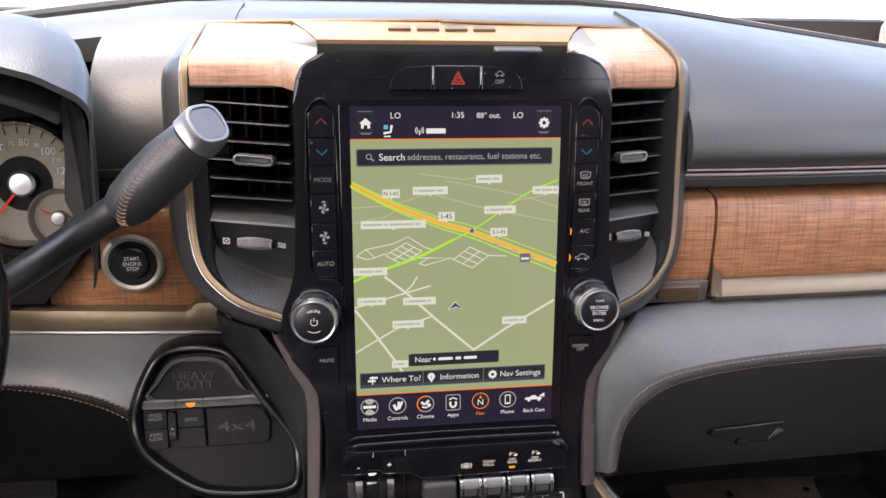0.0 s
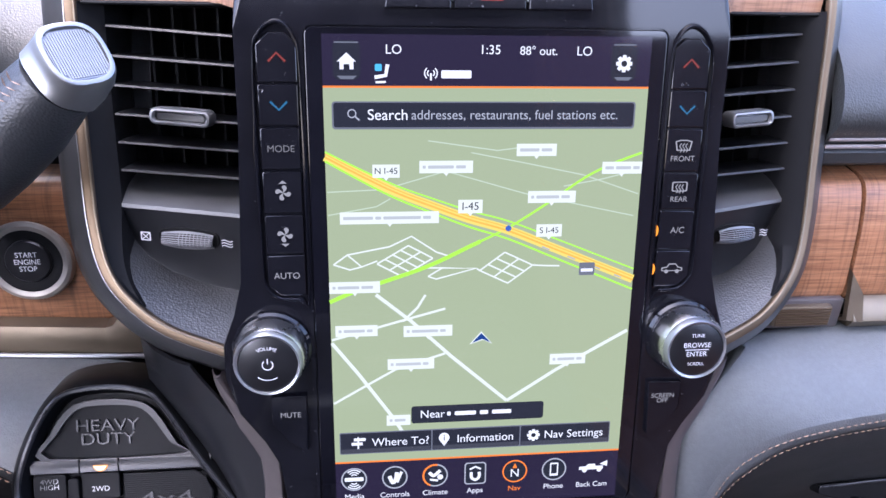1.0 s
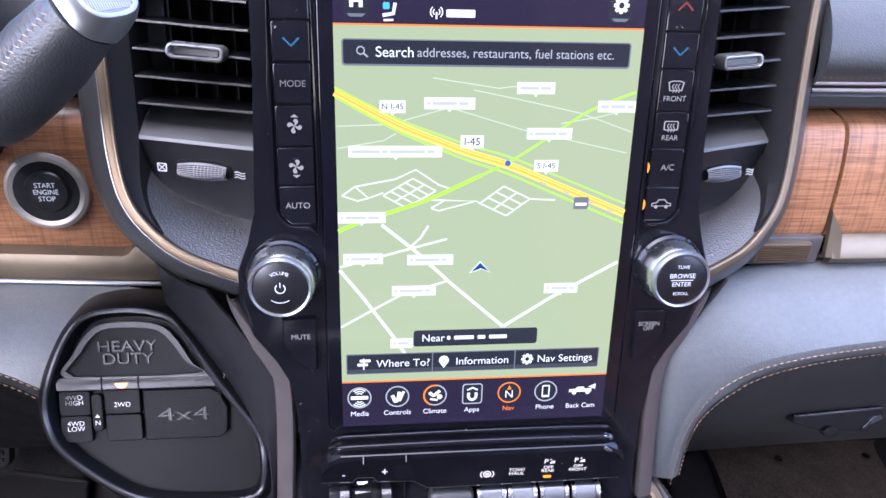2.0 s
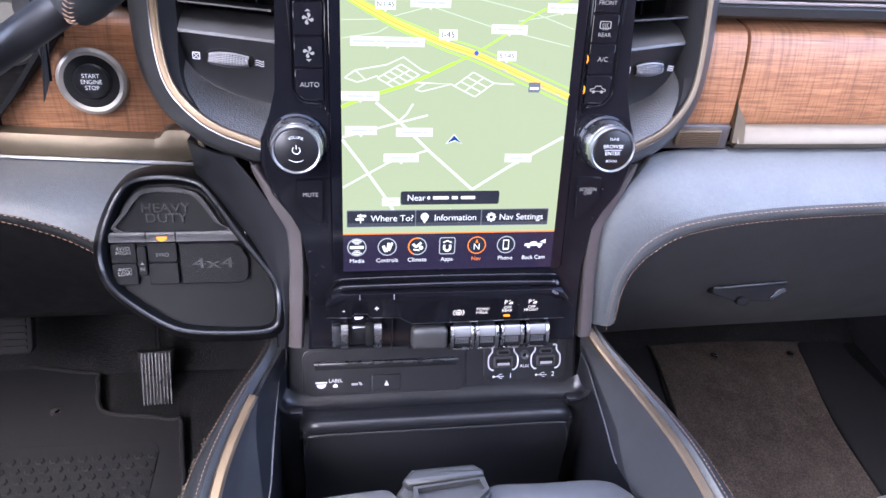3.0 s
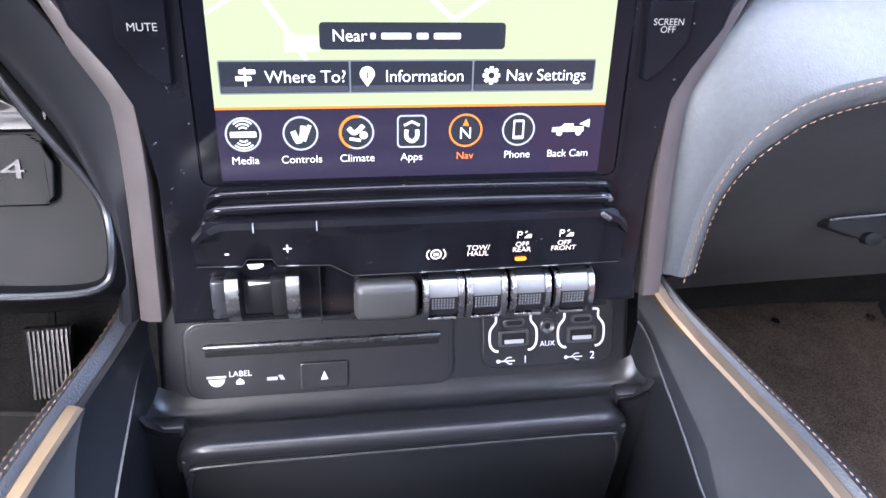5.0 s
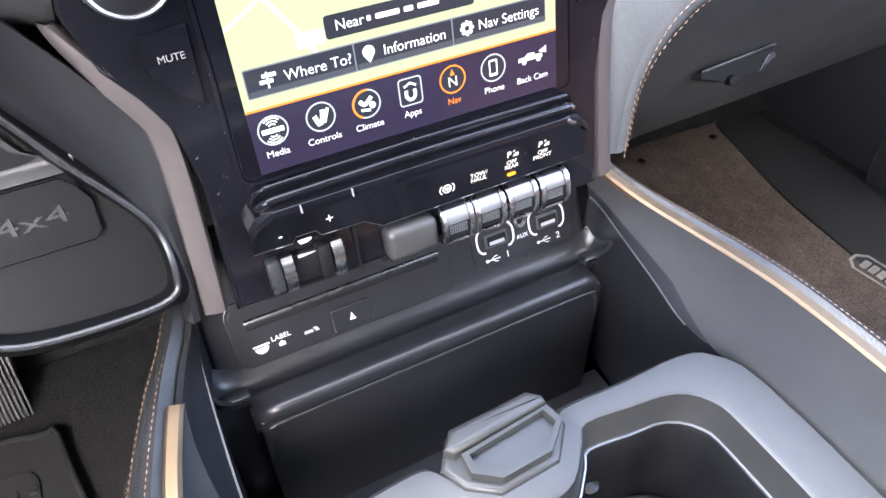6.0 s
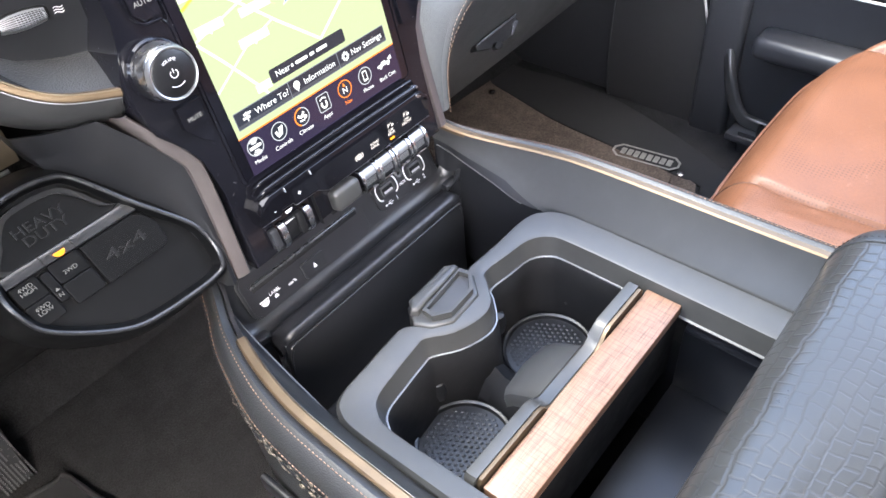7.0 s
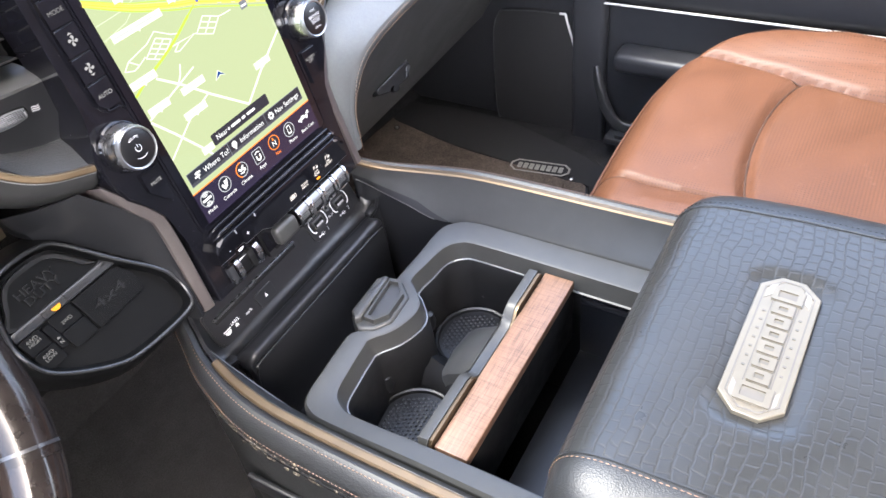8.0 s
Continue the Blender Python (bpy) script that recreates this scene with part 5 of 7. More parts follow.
road(GREEN[13:], 0.0012, ROADGREEN, 3, "green_road")
HW = cr([(-0.0808, 0.1706), (-0.0646, 0.1618), (-0.0461, 0.1525), (-0.0272, 0.1450), (-0.0085, 0.1380), (0.0118, 0.1318), (0.0387, 0.1208), (0.0806, 0.1035)], 4)


def lane(d0, d1, k, w, mat, lv, name):
    """A lane beside the motorway's middle line, wider towards the viewer's side of the map."""
    road([(p.x, p.y + d0 + (d1 - d0) * i / (len(HW) - 1)) for i, p in enumerate(HW)], w, mat, lv, name)


lane(0.0, 0.0, 0, 0.0046, ROADYELLOW, 4, "motorway")
lane(-0.0004, -0.0004, 0, 0.0009, ROADORANGE, 5, "motorway_line")
lane(0.0012, 0.0014, 0, 0.0005, ROADORANGE, 5, "motorway_line")
lane(0.0022, 0.0058, 0, 0.0008, ROADGREEN, 5, "frontage_road")
lane(-0.0024, -0.0056, 0, 0.0010, ROADGREEN, 5, "frontage_road")
for x0, y0 in ((0.030, 0.1225), (0.044, 0.1170), (0.058, 0.1113), (0.070, 0.1063)):
    road([(x0, y0), (x0 + 0.004, y0 - 0.0016)], 0.0007, UIGREY, 6, "lane_mark")
ui("road_shield", circle(0.0118, 0.1328, 0.0016, 14), 7, lit("shield_blue", (0.05, 0.12, 0.45), 1), chart, "blue road shield")


NAMEGREY = lit("name_grey", (0.50, 0.52, 0.50), 1.0)


def tag(u, v, w, h, text=None, bars=0, size=0.0045):
    """A white name plate with a small pointer; unread names are bars."""
    o = [(u - w / 2, v - h / 2), (u - 0.0012, v - h / 2), (u, v - h / 2 - 0.0016), (u + 0.0012, v - h / 2), (u + w / 2, v - h / 2), (u + w / 2, v + h / 2), (u - w / 2, v + h / 2)]
    t = ui("name_plate", o, 7, lit("plate_white", (0.80, 0.83, 0.74), 1.0), chart, "white street name plate")
    if text:
        letters(text, size, UIBAR, t, u, v, E0 + 8 * 0.00012, LEANING)
    else:
        x = u - w / 2 + 0.0016
        for wd in bars:
            ui("name_bar", rrect(x, v - 0.0008, x + wd, v + 0.0008, 0.0004, 2), 8, NAMEGREY, t)
            x += wd + 0.0011


tag(-0.051, 0.1631, 0.0135, 0.0066, "N I-45")
tag(-0.0083, 0.1446, 0.0125, 0.0070, "I-45", size=0.0058)
tag(0.0333, 0.1313, 0.0135, 0.0066, "S I-45")
for u, v, w, bars in ((-0.0209, 0.165, 0.0270, (0.0016, 0.0130, 0.0050)), (0.0249, 0.1733, 0.0205, (0.0100, 0.0055)), (0.0700, 0.1639, 0.0210, (0.0045, 0.0080, 0.0035)), (0.0339, 0.1491, 0.0250, (0.0016, 0.0120, 0.0045)), (-0.0494, 0.1393, 0.0500, (0.0150, 0.0030, 0.0190, 0.0040)),
                      (-0.0678, 0.1026, 0.0260, (0.0016, 0.0110, 0.0060)), (-0.0674, 0.0785, 0.0220, (0.0016, 0.0110, 0.0030)), (-0.0297, 0.0774, 0.0260, (0.0016, 0.0140, 0.0030)), (-0.0388, 0.0587, 0.0250, (0.0016, 0.0135, 0.0030)), (0.0472, 0.0585, 0.0200, (0.0016, 0.0095, 0.0030)), (-0.0457, 0.0255, 0.0130, (0.0016, 0.0060))):
    tag(u, v, w, 0.0062, None, bars)
ui("sign_mark", rrect(0.0505, 0.1065, 0.0590, 0.1135, 0.0008), 8, UIEDGE, chart, "grey road sign")
ui("sign_bar", rrect(0.0515, 0.1085, 0.0580, 0.1102, 0.0003), 9, UIWHITE, chart)
ui("position_arrow_edge", [(-0.0074, 0.0688), (0, 0.0712), (0.0052, 0.0688), (-0.0011, 0.0762)], 7, ROADWHITE, chart)
ui("position_arrow", [(-0.0060, 0.0697), (-0.0005, 0.0718), (0.0042, 0.0697), (-0.0011, 0.0752)], 8, UIBLUE, chart, "blue position arrow")
sb = ui("search_bar", rrect(-0.0768, 0.1838, 0.0745, 0.1972, 0.0016), 9, UIEDGE, chart, "dark search bar")
ui("search_field", rrect(-0.0760, 0.1848, 0.0737, 0.1966, 0.0012), 10, UIBAR, sb)
letters("Search", 0.0074, UIWHITE, sb, -0.0598, 0.1906, E0 + 11 * 0.00012, LEANING, "LEFT")
letters("addresses, restaurants, fuel stations etc.", 0.0066, UIGREY, sb, -0.0385, 0.1906, E0 + 11 * 0.00012, LEANING, "LEFT", wide=0.98)
part("magnifier", join(frame_ring(circle(-0.0672, 0.1914, 0.0022, 16), circle(-0.0672, 0.1914, 0.0016, 16), E0 + 0.0013, E0 + 0.00135), ribbon([(-0.0656, 0.1899), (-0.0636, 0.1882)], 0.0008, E0 + 0.00135)), UIGREY, sb, m=LEANING)
nb = ui("place_bar", rrect(-0.0387, 0.0232, 0.0350, 0.0336, 0.0016), 9, UIBAR, chart, "dark place name bar")
letters("Near", 0.0066, UIWHITE, nb, -0.0340, 0.0284, E0 + 11 * 0.00012, LEANING, "LEFT")
x = -0.0190
for wd in (0.0020, 0.0118, 0.0046, 0.0108):
    ui("name_bar", rrect(x, 0.0272, x + wd, 0.0296, 0.0006), 10, UIWHITE, nb)
    x += wd + 0.0022
mb = ui("menu_bar", rrect(-0.0780, 0.0060, 0.0742, 0.0193, 0.0008), 9, UIEDGE, chart, "dark menu bar")
for a, c, txt, tu in ((-0.0775, -0.0277, "Where To?", -0.0605), (-0.0270, 0.0220, "Information", -0.0135), (0.0227, 0.0737, "Nav Settings", 0.0360)):
    ui("menu_field", rrect(a, 0.0066, c, 0.0187, 0.0006), 10, UIBAR, mb)
    ui("menu_shine", [(a + 0.0004, 0.0068), (c - 0.0004, 0.0068), (c - 0.0004, 0.0092), (a + 0.0004, 0.0092)], 10.5, lit("ui_shine", (0.055, 0.058, 0.072), 1.0), mb)
    letters(txt, 0.0068, UIWHITE, mb, tu, 0.0126, E0 + 11 * 0.00012, LEANING, "LEFT")
Q = E0 + 11 * 0.00012
part("sign_mark", join(flat(rrect(-0.0702, 0.0140, -0.0638, 0.0158, 0.0004), Q), flat(rrect(-0.0716, 0.0114, -0.0655, 0.0132, 0.0004), Q), flat(rrect(-0.0683, 0.0092, -0.0675, 0.0165, 0.0002), Q)), UIWHITE, mb, m=LEANING)
part("pin_mark", join(flat([(p[0], p[1]) for p in circle(-0.0205, 0.0138, 0.0030, 18)], Q), flat([(-0.0230, 0.0122), (-0.0205, 0.0086), (-0.0180, 0.0122)], Q)), UIWHITE, mb, m=LEANING)
letters("i", 0.0056, UIBAR, mb, -0.0205, 0.0137, Q + 0.0001, LEANING)


def gear(u, v, r, z, teeth=8):
    o = []
    for k in range(teeth):
        for da, rr in ((-12, r), (12, r), (18, r * 0.76), (27, r * 0.76)):
            a = radians(360 * k / teeth + da)
            o.append((u + rr * math.cos(a), v + rr * math.sin(a)))
    inn = []
    for p in o:
        a = math.atan2(p[1] - v, p[0] - u)
        inn.append((u + 0.36 * r * math.cos(a), v + 0.36 * r * math.sin(a)))
    return frame_ring(o, inn, z, z + 0.00005)


part("gear_mark", gear(0.0300, 0.0128, 0.0037, Q), UIWHITE, mb, m=LEANING)
# status bar
Q1 = E0 + 2 * 0.00012
for u in (-0.0692, 0.0672):
    kb = ui("round_key", rrect(u - 0.0065, 0.2072, u + 0.0065, 0.2255, 0.003), 1, UIBAR, head_bar)
    ui("key_shine", [(u - 0.0048, 0.2092), (u - 0.0030, 0.2076), (u + 0.0030, 0.2076), (u + 0.0048, 0.2092)], 2, UIEDGE, kb)
    ui("key_shine", rrect(u - 0.0058, 0.2243, u + 0.0058, 0.2250, 0.0003), 2, UIEDGE, kb)
part("home_mark", join(flat([(-0.0738, 0.2158), (-0.0692, 0.2200), (-0.0646, 0.2158)], Q1 + 0.0002), flat([(-0.0725, 0.2122), (-0.0706, 0.2122), (-0.0706, 0.2146), (-0.0678, 0.2146), (-0.0678, 0.2122), (-0.0659, 0.2122), (-0.0659, 0.2162), (-0.0725, 0.2162)], Q1 + 0.00025)), UIWHITE, head_bar, "white house mark", m=LEANING)
part("gear_mark", gear(0.0672, 0.2157, 0.0042, Q1 + 0.0002), UIWHITE, head_bar, m=LEANING)
for txt, u, v, s in (("LO", -0.0468, 0.2214, 0.0062), ("1:35", 0.0, 0.2216, 0.0062), ("88\u00b0 out.", 0.0240, 0.2213, 0.0058), ("LO", 0.0468, 0.2213, 0.0062)):
    letters(txt, s, UIWHITE, head_bar, u, v, Q1, LEANING)
ui("channel_bar", rrect(-0.0238, 0.2082, -0.0090, 0.2120, 0.0006), 2, UIWHITE, head_bar)
part("seat_mark", join(ribbon([(-0.0497, 0.2146), (-0.0506, 0.2095), (-0.0560, 0.2085)], 0.0018, Q1), ribbon([(-0.0555, 0.2062), (-0.0506, 0.2064)], 0.0010, Q1)), UIWHITE, head_bar, m=LEANING)
ui("cooling_mark", rrect(-0.0558, 0.2115, -0.0525, 0.2148, 0.0006), 2, UICYAN, head_bar)
part("aerial_mark", join(*[ribbon([(-0.0288 + r * math.cos(radians(a)), 0.2106 + r * math.sin(radians(a))) for a in range(c - 50, c + 51, 20)], 0.0006, Q1) for r in (0.0017, 0.0031) for c in (0, 180)], ribbon([(-0.0288, 0.2106), (-0.0288, 0.2072)], 0.0009, Q1)), UIWHITE, head_bar, m=LEANING)
# icon bar
ICON = [(-0.0707, "Media"), (-0.0480, "Controls"), (-0.0252, "Climate"), (-0.0024, "Apps"), (0.0204, "Nav"), (0.0433, "Phone"), (0.0660, "Back Cam")]
for k, (u, txt) in enumerate(ICON):
    v = -0.0104
    if k != 6:
        o = circle(u, v, 0.0072, 28) if k != 3 else rrect(u - 0.0062, v - 0.0070, u + 0.0062, v + 0.0070, 0.0018)
        inn = circle(u, v, 0.0064, 28) if k != 3 else rrect(u - 0.0055, v - 0.0063, u + 0.0055, v + 0.0063, 0.0014)
        ring = part("icon_ring", frame_ring(o, inn, Q1, Q1 + 0.00004), UIORANGE if k == 4 else UIGREY, foot, m=LEANING)
        ui("icon_face", inn, 1, UIBAR, ring)
    glyphs = []
    if k == 0:
        glyphs = [flat(rrect(u - 0.0052, v - 0.0012, u + 0.0052, v + 0.0012, 0.0005), Q1)] + [ribbon([(u + r * math.cos(radians(a)), v + sg * (0.0008 + r * math.sin(radians(a)))) for a in range(45, 136, 15)], 0.0007, Q1) for r in (0.0022, 0.0036, 0.0050) for sg in (1, -1)]
    elif k == 1:
        glyphs = [ribbon(cr([(u - 0.0030, v + 0.001), (u - 0.0012, v - 0.0034), (u + 0.0006, v - 0.001), (u + 0.0012, v + 0.0032)], 3), 0.0022, Q1), ribbon([(u + 0.0012, v - 0.0032), (u + 0.0038, v + 0.0034)], 0.0016, Q1)]
    elif k == 2:
        glyphs = [ribbon(cr([(u - 0.0034, v + 0.002), (u - 0.0012, v - 0.0002), (u + 0.0010, v + 0.0012), (u + 0.0028, v + 0.0030)], 3), 0.0020, Q1), flat(circle(u + 0.0028, v - 0.0012, 0.0017, 12), Q1), ribbon([(u - 0.003, v - 0.0026), (u + 0.0016, v - 0.0034)], 0.0013, Q1)]
    elif k == 3:
        glyphs = [ribbon(cr([(u - 0.0022, v + 0.0008), (u - 0.0022, v - 0.0025), (u, v - 0.0042), (u + 0.0022, v - 0.0025), (u + 0.0022, v + 0.0008)], 3), 0.0017, Q1), ribbon([(u - 0.0032, v + 0.0026), (u, v + 0.0042), (u + 0.0032, v + 0.0026)], 0.0011, Q1)]
    elif k == 4:
        letters("N", 0.0072, UIWHITE, foot, u, v - 0.0014, Q1, LEANING)
        part("north_arrow", flat([(u - 0.0014, v + 0.0020), (u + 0.0014, v + 0.0020), (u, v + 0.0052)], Q1), UIORANGE, foot, m=LEANING)
    elif k == 5:
        glyphs = [frame_ring(rrect(u - 0.0024, v - 0.0042, u + 0.0024, v + 0.0042, 0.0006), rrect(u - 0.0017, v - 0.0028, u + 0.0017, v + 0.0033, 0.0003), Q1, Q1 + 0.00004)]
    else:
        glyphs = [flat([(u - 0.0080, v - 0.0014), (u - 0.0078, v + 0.0006), (u - 0.0040, v + 0.0008), (u - 0.0026, v + 0.0022), (u + 0.0014, v + 0.0022), (u + 0.0018, v + 0.0008), (u + 0.0062, v + 0.0008), (u + 0.0062, v - 0.0014)], Q1), flat(circle(u - 0.0046, v - 0.0018, 0.0014, 10), Q1), flat(circle(u + 0.0040, v - 0.0018, 0.0014, 10), Q1), flat([(u + 0.0040, v + 0.0020), (u + 0.0086, v + 0.0042), (u + 0.0086, v + 0.0004)], Q1)]
    if glyphs:
        part("icon_mark", join(*glyphs), UIWHITE, foot, m=LEANING)
    if k == 2:
        part("icon_arc", ribbon([(u + 0.0068 * math.cos(radians(a)), v + 0.0068 * math.sin(radians(a))) for a in range(80, 251, 15)], 0.0011, Q1 + 0.0002), UIORANGE, foot, m=LEANING)
    letters(txt, 0.0046, UIORANGE if k == 4 else UIWHITE, foot, u, -0.0215, Q1, LEANING)

# ---- knobs ----
for sg in (-1, 1):
    KM = LEANING @ pose(sg * 0.1115, 0.0695, -0.001)
    kn = thing("volume_knob" if sg < 0 else "tuning_knob", KM, "round knob with knurled silver ring and black cap", "knob", "knobs beside the screen")
    part("base_ring", lathe([(0.0, 0.0), (0.0205, 0.0), (0.0205, 0.002), (0.0192, 0.0035), (0.0, 0.0035)], 48), PIANO, kn, m=KM)
    n = 96
    rows = []
    for z, r in ((0.003, 0.0178), (0.005, 0.0182), (0.0165, 0.0176), (0.0180, 0.0170)):
        rows.append([((r + (0.00035 if k % 2 else 0) * (0.004 < z < 0.0175)) * math.cos(2 * math.pi * k / n), (r + (0.00035 if k % 2 else 0) * (0.004 < z < 0.0175)) * math.sin(2 * math.pi * k / n), z) for k in range(n)])
    part("knurled_ring", loft(rows, True, True), CHROME, kn, "knurled silver ring", m=KM, angle=60)
    part("smooth_ring", lathe([(0.0146, 0.0178), (0.0172, 0.0178), (0.0170, 0.0198), (0.0160, 0.0218), (0.0150, 0.0214), (0.0146, 0.0178)], 56), STEEL, kn, "polished ring", m=KM)
    part("cap", lathe([(0.0, 0.018), (0.0151, 0.018), (0.0149, 0.0206), (0.0138, 0.0212), (0.0, 0.0209)], 48), CAPBLACK, kn, "black cap", m=KM)
    z = 0.0214
    if sg < 0:
        part("power_mark", join(ribbon([(0.0026 * math.cos(radians(a)), 0.0026 * math.sin(radians(a))) for a in range(130, 411, 20)], 0.0005, z), ribbon([(0, 0.0005), (0, 0.0034)], 0.0005, z)), WHITE, kn, m=KM)
        part("level_arc", ribbon([(0.0082 * math.cos(radians(a)), 0.0082 * math.sin(radians(a))) for a in range(232, 309, 8)], 0.0004, z), WHITE, kn, m=KM)
        for k, ch in enumerate("VOLUME"):
            a = radians(118 - 11.2 * k)
            letters(ch, 0.0027, WHITE, kn, 0.0088 * math.cos(a), 0.0088 * math.sin(a), z, KM, turn=math.degrees(a) - 90)
    else:
        for txt, v, s in (("TUNE", 0.0080, 0.0028), ("BROWSE", 0.0026, 0.0038), ("ENTER", -0.0024, 0.0038), ("SCROLL", -0.0080, 0.0025)):
            letters(txt, s, WHITE, kn, 0, v, z, KM)
        part("cap_line", flat(rrect(-0.0065, -0.0001, 0.0065, 0.0003, 0.0001), z), WHITE, kn, m=KM)

# ---- switch panel below the screen ----
panel = thing("switch_panel", LEANING, "glossy black switch panel with four silver toggle switches", "switch panel")
STEP = [(-0.0945, -0.0668), (-0.0900, -0.0668), (-0.0825, -0.0671), (-0.0758, -0.0674), (-0.0732, -0.0642), (-0.0680, -0.0643), (-0.0630, -0.0645), (-0.0608, -0.0678), (-0.0500, -0.0681), (-0.0384, -0.0685), (-0.0286, -0.0743), (-0.0100, -0.0742), (0.0300, -0.0740), (0.0600, -0.0737), (0.0825, -0.0734), (0.0900, -0.0733), (0.0945, -0.0733)]
rows = []
for u, vs in STEP:
    e = max(0.0, abs(u) - 0.082) / 0.0125
    top = -0.0420 - 0.009 * e * e
    rows.append([Vector((u, v, n)) for v, n in ((top, -0.002), (top - 0.0008, 0.0075), (top - 0.003, 0.0104), (top - 0.006, 0.0106), (-0.0535 - 0.001 * e, 0.0088), (vs + 0.0012, 0.0056), (vs, 0.0046), (vs - 0.0004, -0.0030), (-0.0998, -0.0050))])
part("fascia", sheet(rows, 0.004, (0, 0, -1)), PIANO, panel, "glossy black fascia", m=LEANING, angle=12)
for r_, dv, dn in ((0.0021, 0.0, 0.0), (0.0014, 0.0052, -0.0035)):
    part("brow", sweep(cr([S(-0.0885, -0.0470 + dv, 0.001), S(-0.0868, -0.0432 + dv, 0.0060 + dn), S(-0.0825, -0.0402 + dv, 0.0086 + dn), S(-0.0740, -0.0392 + dv, 0.0094 + dn), S(0, -0.0384 + dv, 0.0096 + dn), S(0.0740, -0.0392 + dv, 0.0094 + dn), S(0.0825, -0.0402 + dv, 0.0086 + dn), S(0.0868, -0.0432 + dv, 0.0060 + dn), S(0.0885, -0.0470 + dv, 0.001)], 6), circle(0, 0, r_, 12), (0, -1, 0.2)), PIANO, panel, "rounded glossy brow")
# highlights on the fascia's rounded corners, modelled as small chrome slivers
for u, v, n, turn in ((-0.0868, -0.0500, 0.0085, 48), (0.0835, -0.0478, 0.0100, -35), (0.0828, -0.0392, 0.0095, -20)):
    part("corner_glint", slab(rrect(-0.0030, -0.0011, 0.0030, 0.0011, 0.0010), -0.002, 0.0012, 0.0004), CHROME, panel, "small chrome sliver standing in for a corner glint", m=LEANING @ pose(u, v, n, 10, 0, turn))
part("shadow_gap", box(-0.030, 0.094, -0.1000, -0.0765, -0.006, -0.0012), MATT, panel, m=LEANING)
part("step_line", loft([[(u, v + d, n) for u, v in STEP] for d, n in ((0.0004, 0.0054), (-0.0002, 0.0050))]), STEEL, panel, m=LEANING)
part("blank_key", box(-0.0285, 0.0008, -0.0975, -0.0785, -0.004, 0.0085, 0.0042, 4), TRAY, panel, "satin grey blank switch", m=LEANING)
SYM = [0.0080, 0.0268, 0.0468, 0.0662]
for k, u0 in enumerate((0.0022, 0.0222, 0.0428, 0.0636)):
    u1 = u0 + 0.0192
    tg = part("toggle", loft([[(x, v, n) for v, n in ((-0.0772, 0.0), (-0.0778, 0.0045), (-0.0795, 0.0068), (-0.0840, 0.0084), (-0.0905, 0.0086), (-0.0960, 0.0066), (-0.0982, 0.0010))] for x in (u0, u0 + 0.0006, u1 - 0.0006, u1)]), BLACK, panel, "black toggle switch with silver sides", m=LEANING)
    for x in (u0, u1 - 0.0030):
        part("side_rail", loft([[(x + d, v, n + 0.0012 * (0 < j < 3)) for v, n in ((-0.0768, 0.0), (-0.0774, 0.0052), (-0.0792, 0.0077), (-0.0840, 0.0094), (-0.0908, 0.0096), (-0.0968, 0.0074), (-0.0989, 0.0010))] for j, d in enumerate((0.0, 0.0004, 0.0026, 0.0030))]), CHROME, tg, "silver side rail", m=LEANING)
    part("top_face", loft([[(x, v, n) for v, n in ((-0.0782, 0.0055), (-0.0797, 0.0074), (-0.0840, 0.0090), (-0.0855, 0.0090))] for x in (u0 + 0.0032, u1 - 0.0032)]), TOGGLE, tg, m=LEANING)
    part("end_rail", box(u0 + 0.003, u1 - 0.003, -0.0990, -0.0972, 0.000, 0.0066, 0.0006), CHROME, tg, m=LEANING)
    part("grip_dots", join(*[box(u0 + 0.0042 + 0.00135 * i, u0 + 0.0050 + 0.00135 * i, -0.0872 - 0.0014 * j, -0.0864 - 0.0014 * j, 0.0080, 0.0093) for i in range(8) for j in range(4)]), TOGGLE, tg, m=LEANING)
    mm = LEANING @ pose(SYM[k], -0.0625, 0.00755, 9.2)
    if k == 0:
        part("brake_mark", join(frame_ring(circle(0, -0.002, 0.0026, 18), circle(0, -0.002, 0.0020, 18), 0, 0.0002), *[ribbon([(0.0042 * math.cos(radians(a)) , -0.002 + 0.0036 * math.sin(radians(a))) for a in range(c - 45, c + 46, 15)], 0.0006, 0.0002) for c in (0, 180)], flat(rrect(-0.0012, -0.0028, 0.0012, -0.0012, 0.0002), 0.0002)), SWITCHPRINT, panel, m=mm)
    elif k == 1:
        letters("TOW/\nHAUL", 0.0038, SWITCHPRINT, panel, 0, -0.001, 0.0002, mm)
    else:
        letters("P", 0.0054, SWITCHPRINT, panel, -0.0018, 0.0064, 0.0002, mm)
        part("park_mark", join(flat([(0.0004, 0.0048), (0.0038, 0.0048), (0.0038, 0.0068), (0.0020, 0.0068)], 0.0002), ribbon([(0.0006, 0.0076), (0.0016, 0.0084)], 0.0006, 0.0002)), SWITCHPRINT, panel, m=mm)
        letters("OFF\n" + ("REAR" if k == 2 else "FRONT"), 0.0036, SWITCHPRINT, panel, 0, 0.0, 0.0002, mm)
        if k == 2:
            part("lamp", slab(rrect(-0.0026, -0.0072, 0.0026, -0.0054, 0.0008), 0, 0.0006), AMBER, panel, "lit amber lamp", m=mm)
# trailer brake control
tb = part("slider_housing", box(-0.0945, -0.043, -0.0985, -0.0725, -0.006, -0.0012, 0.001), MATT, panel, "black trailer brake slider housing", m=LEANING)
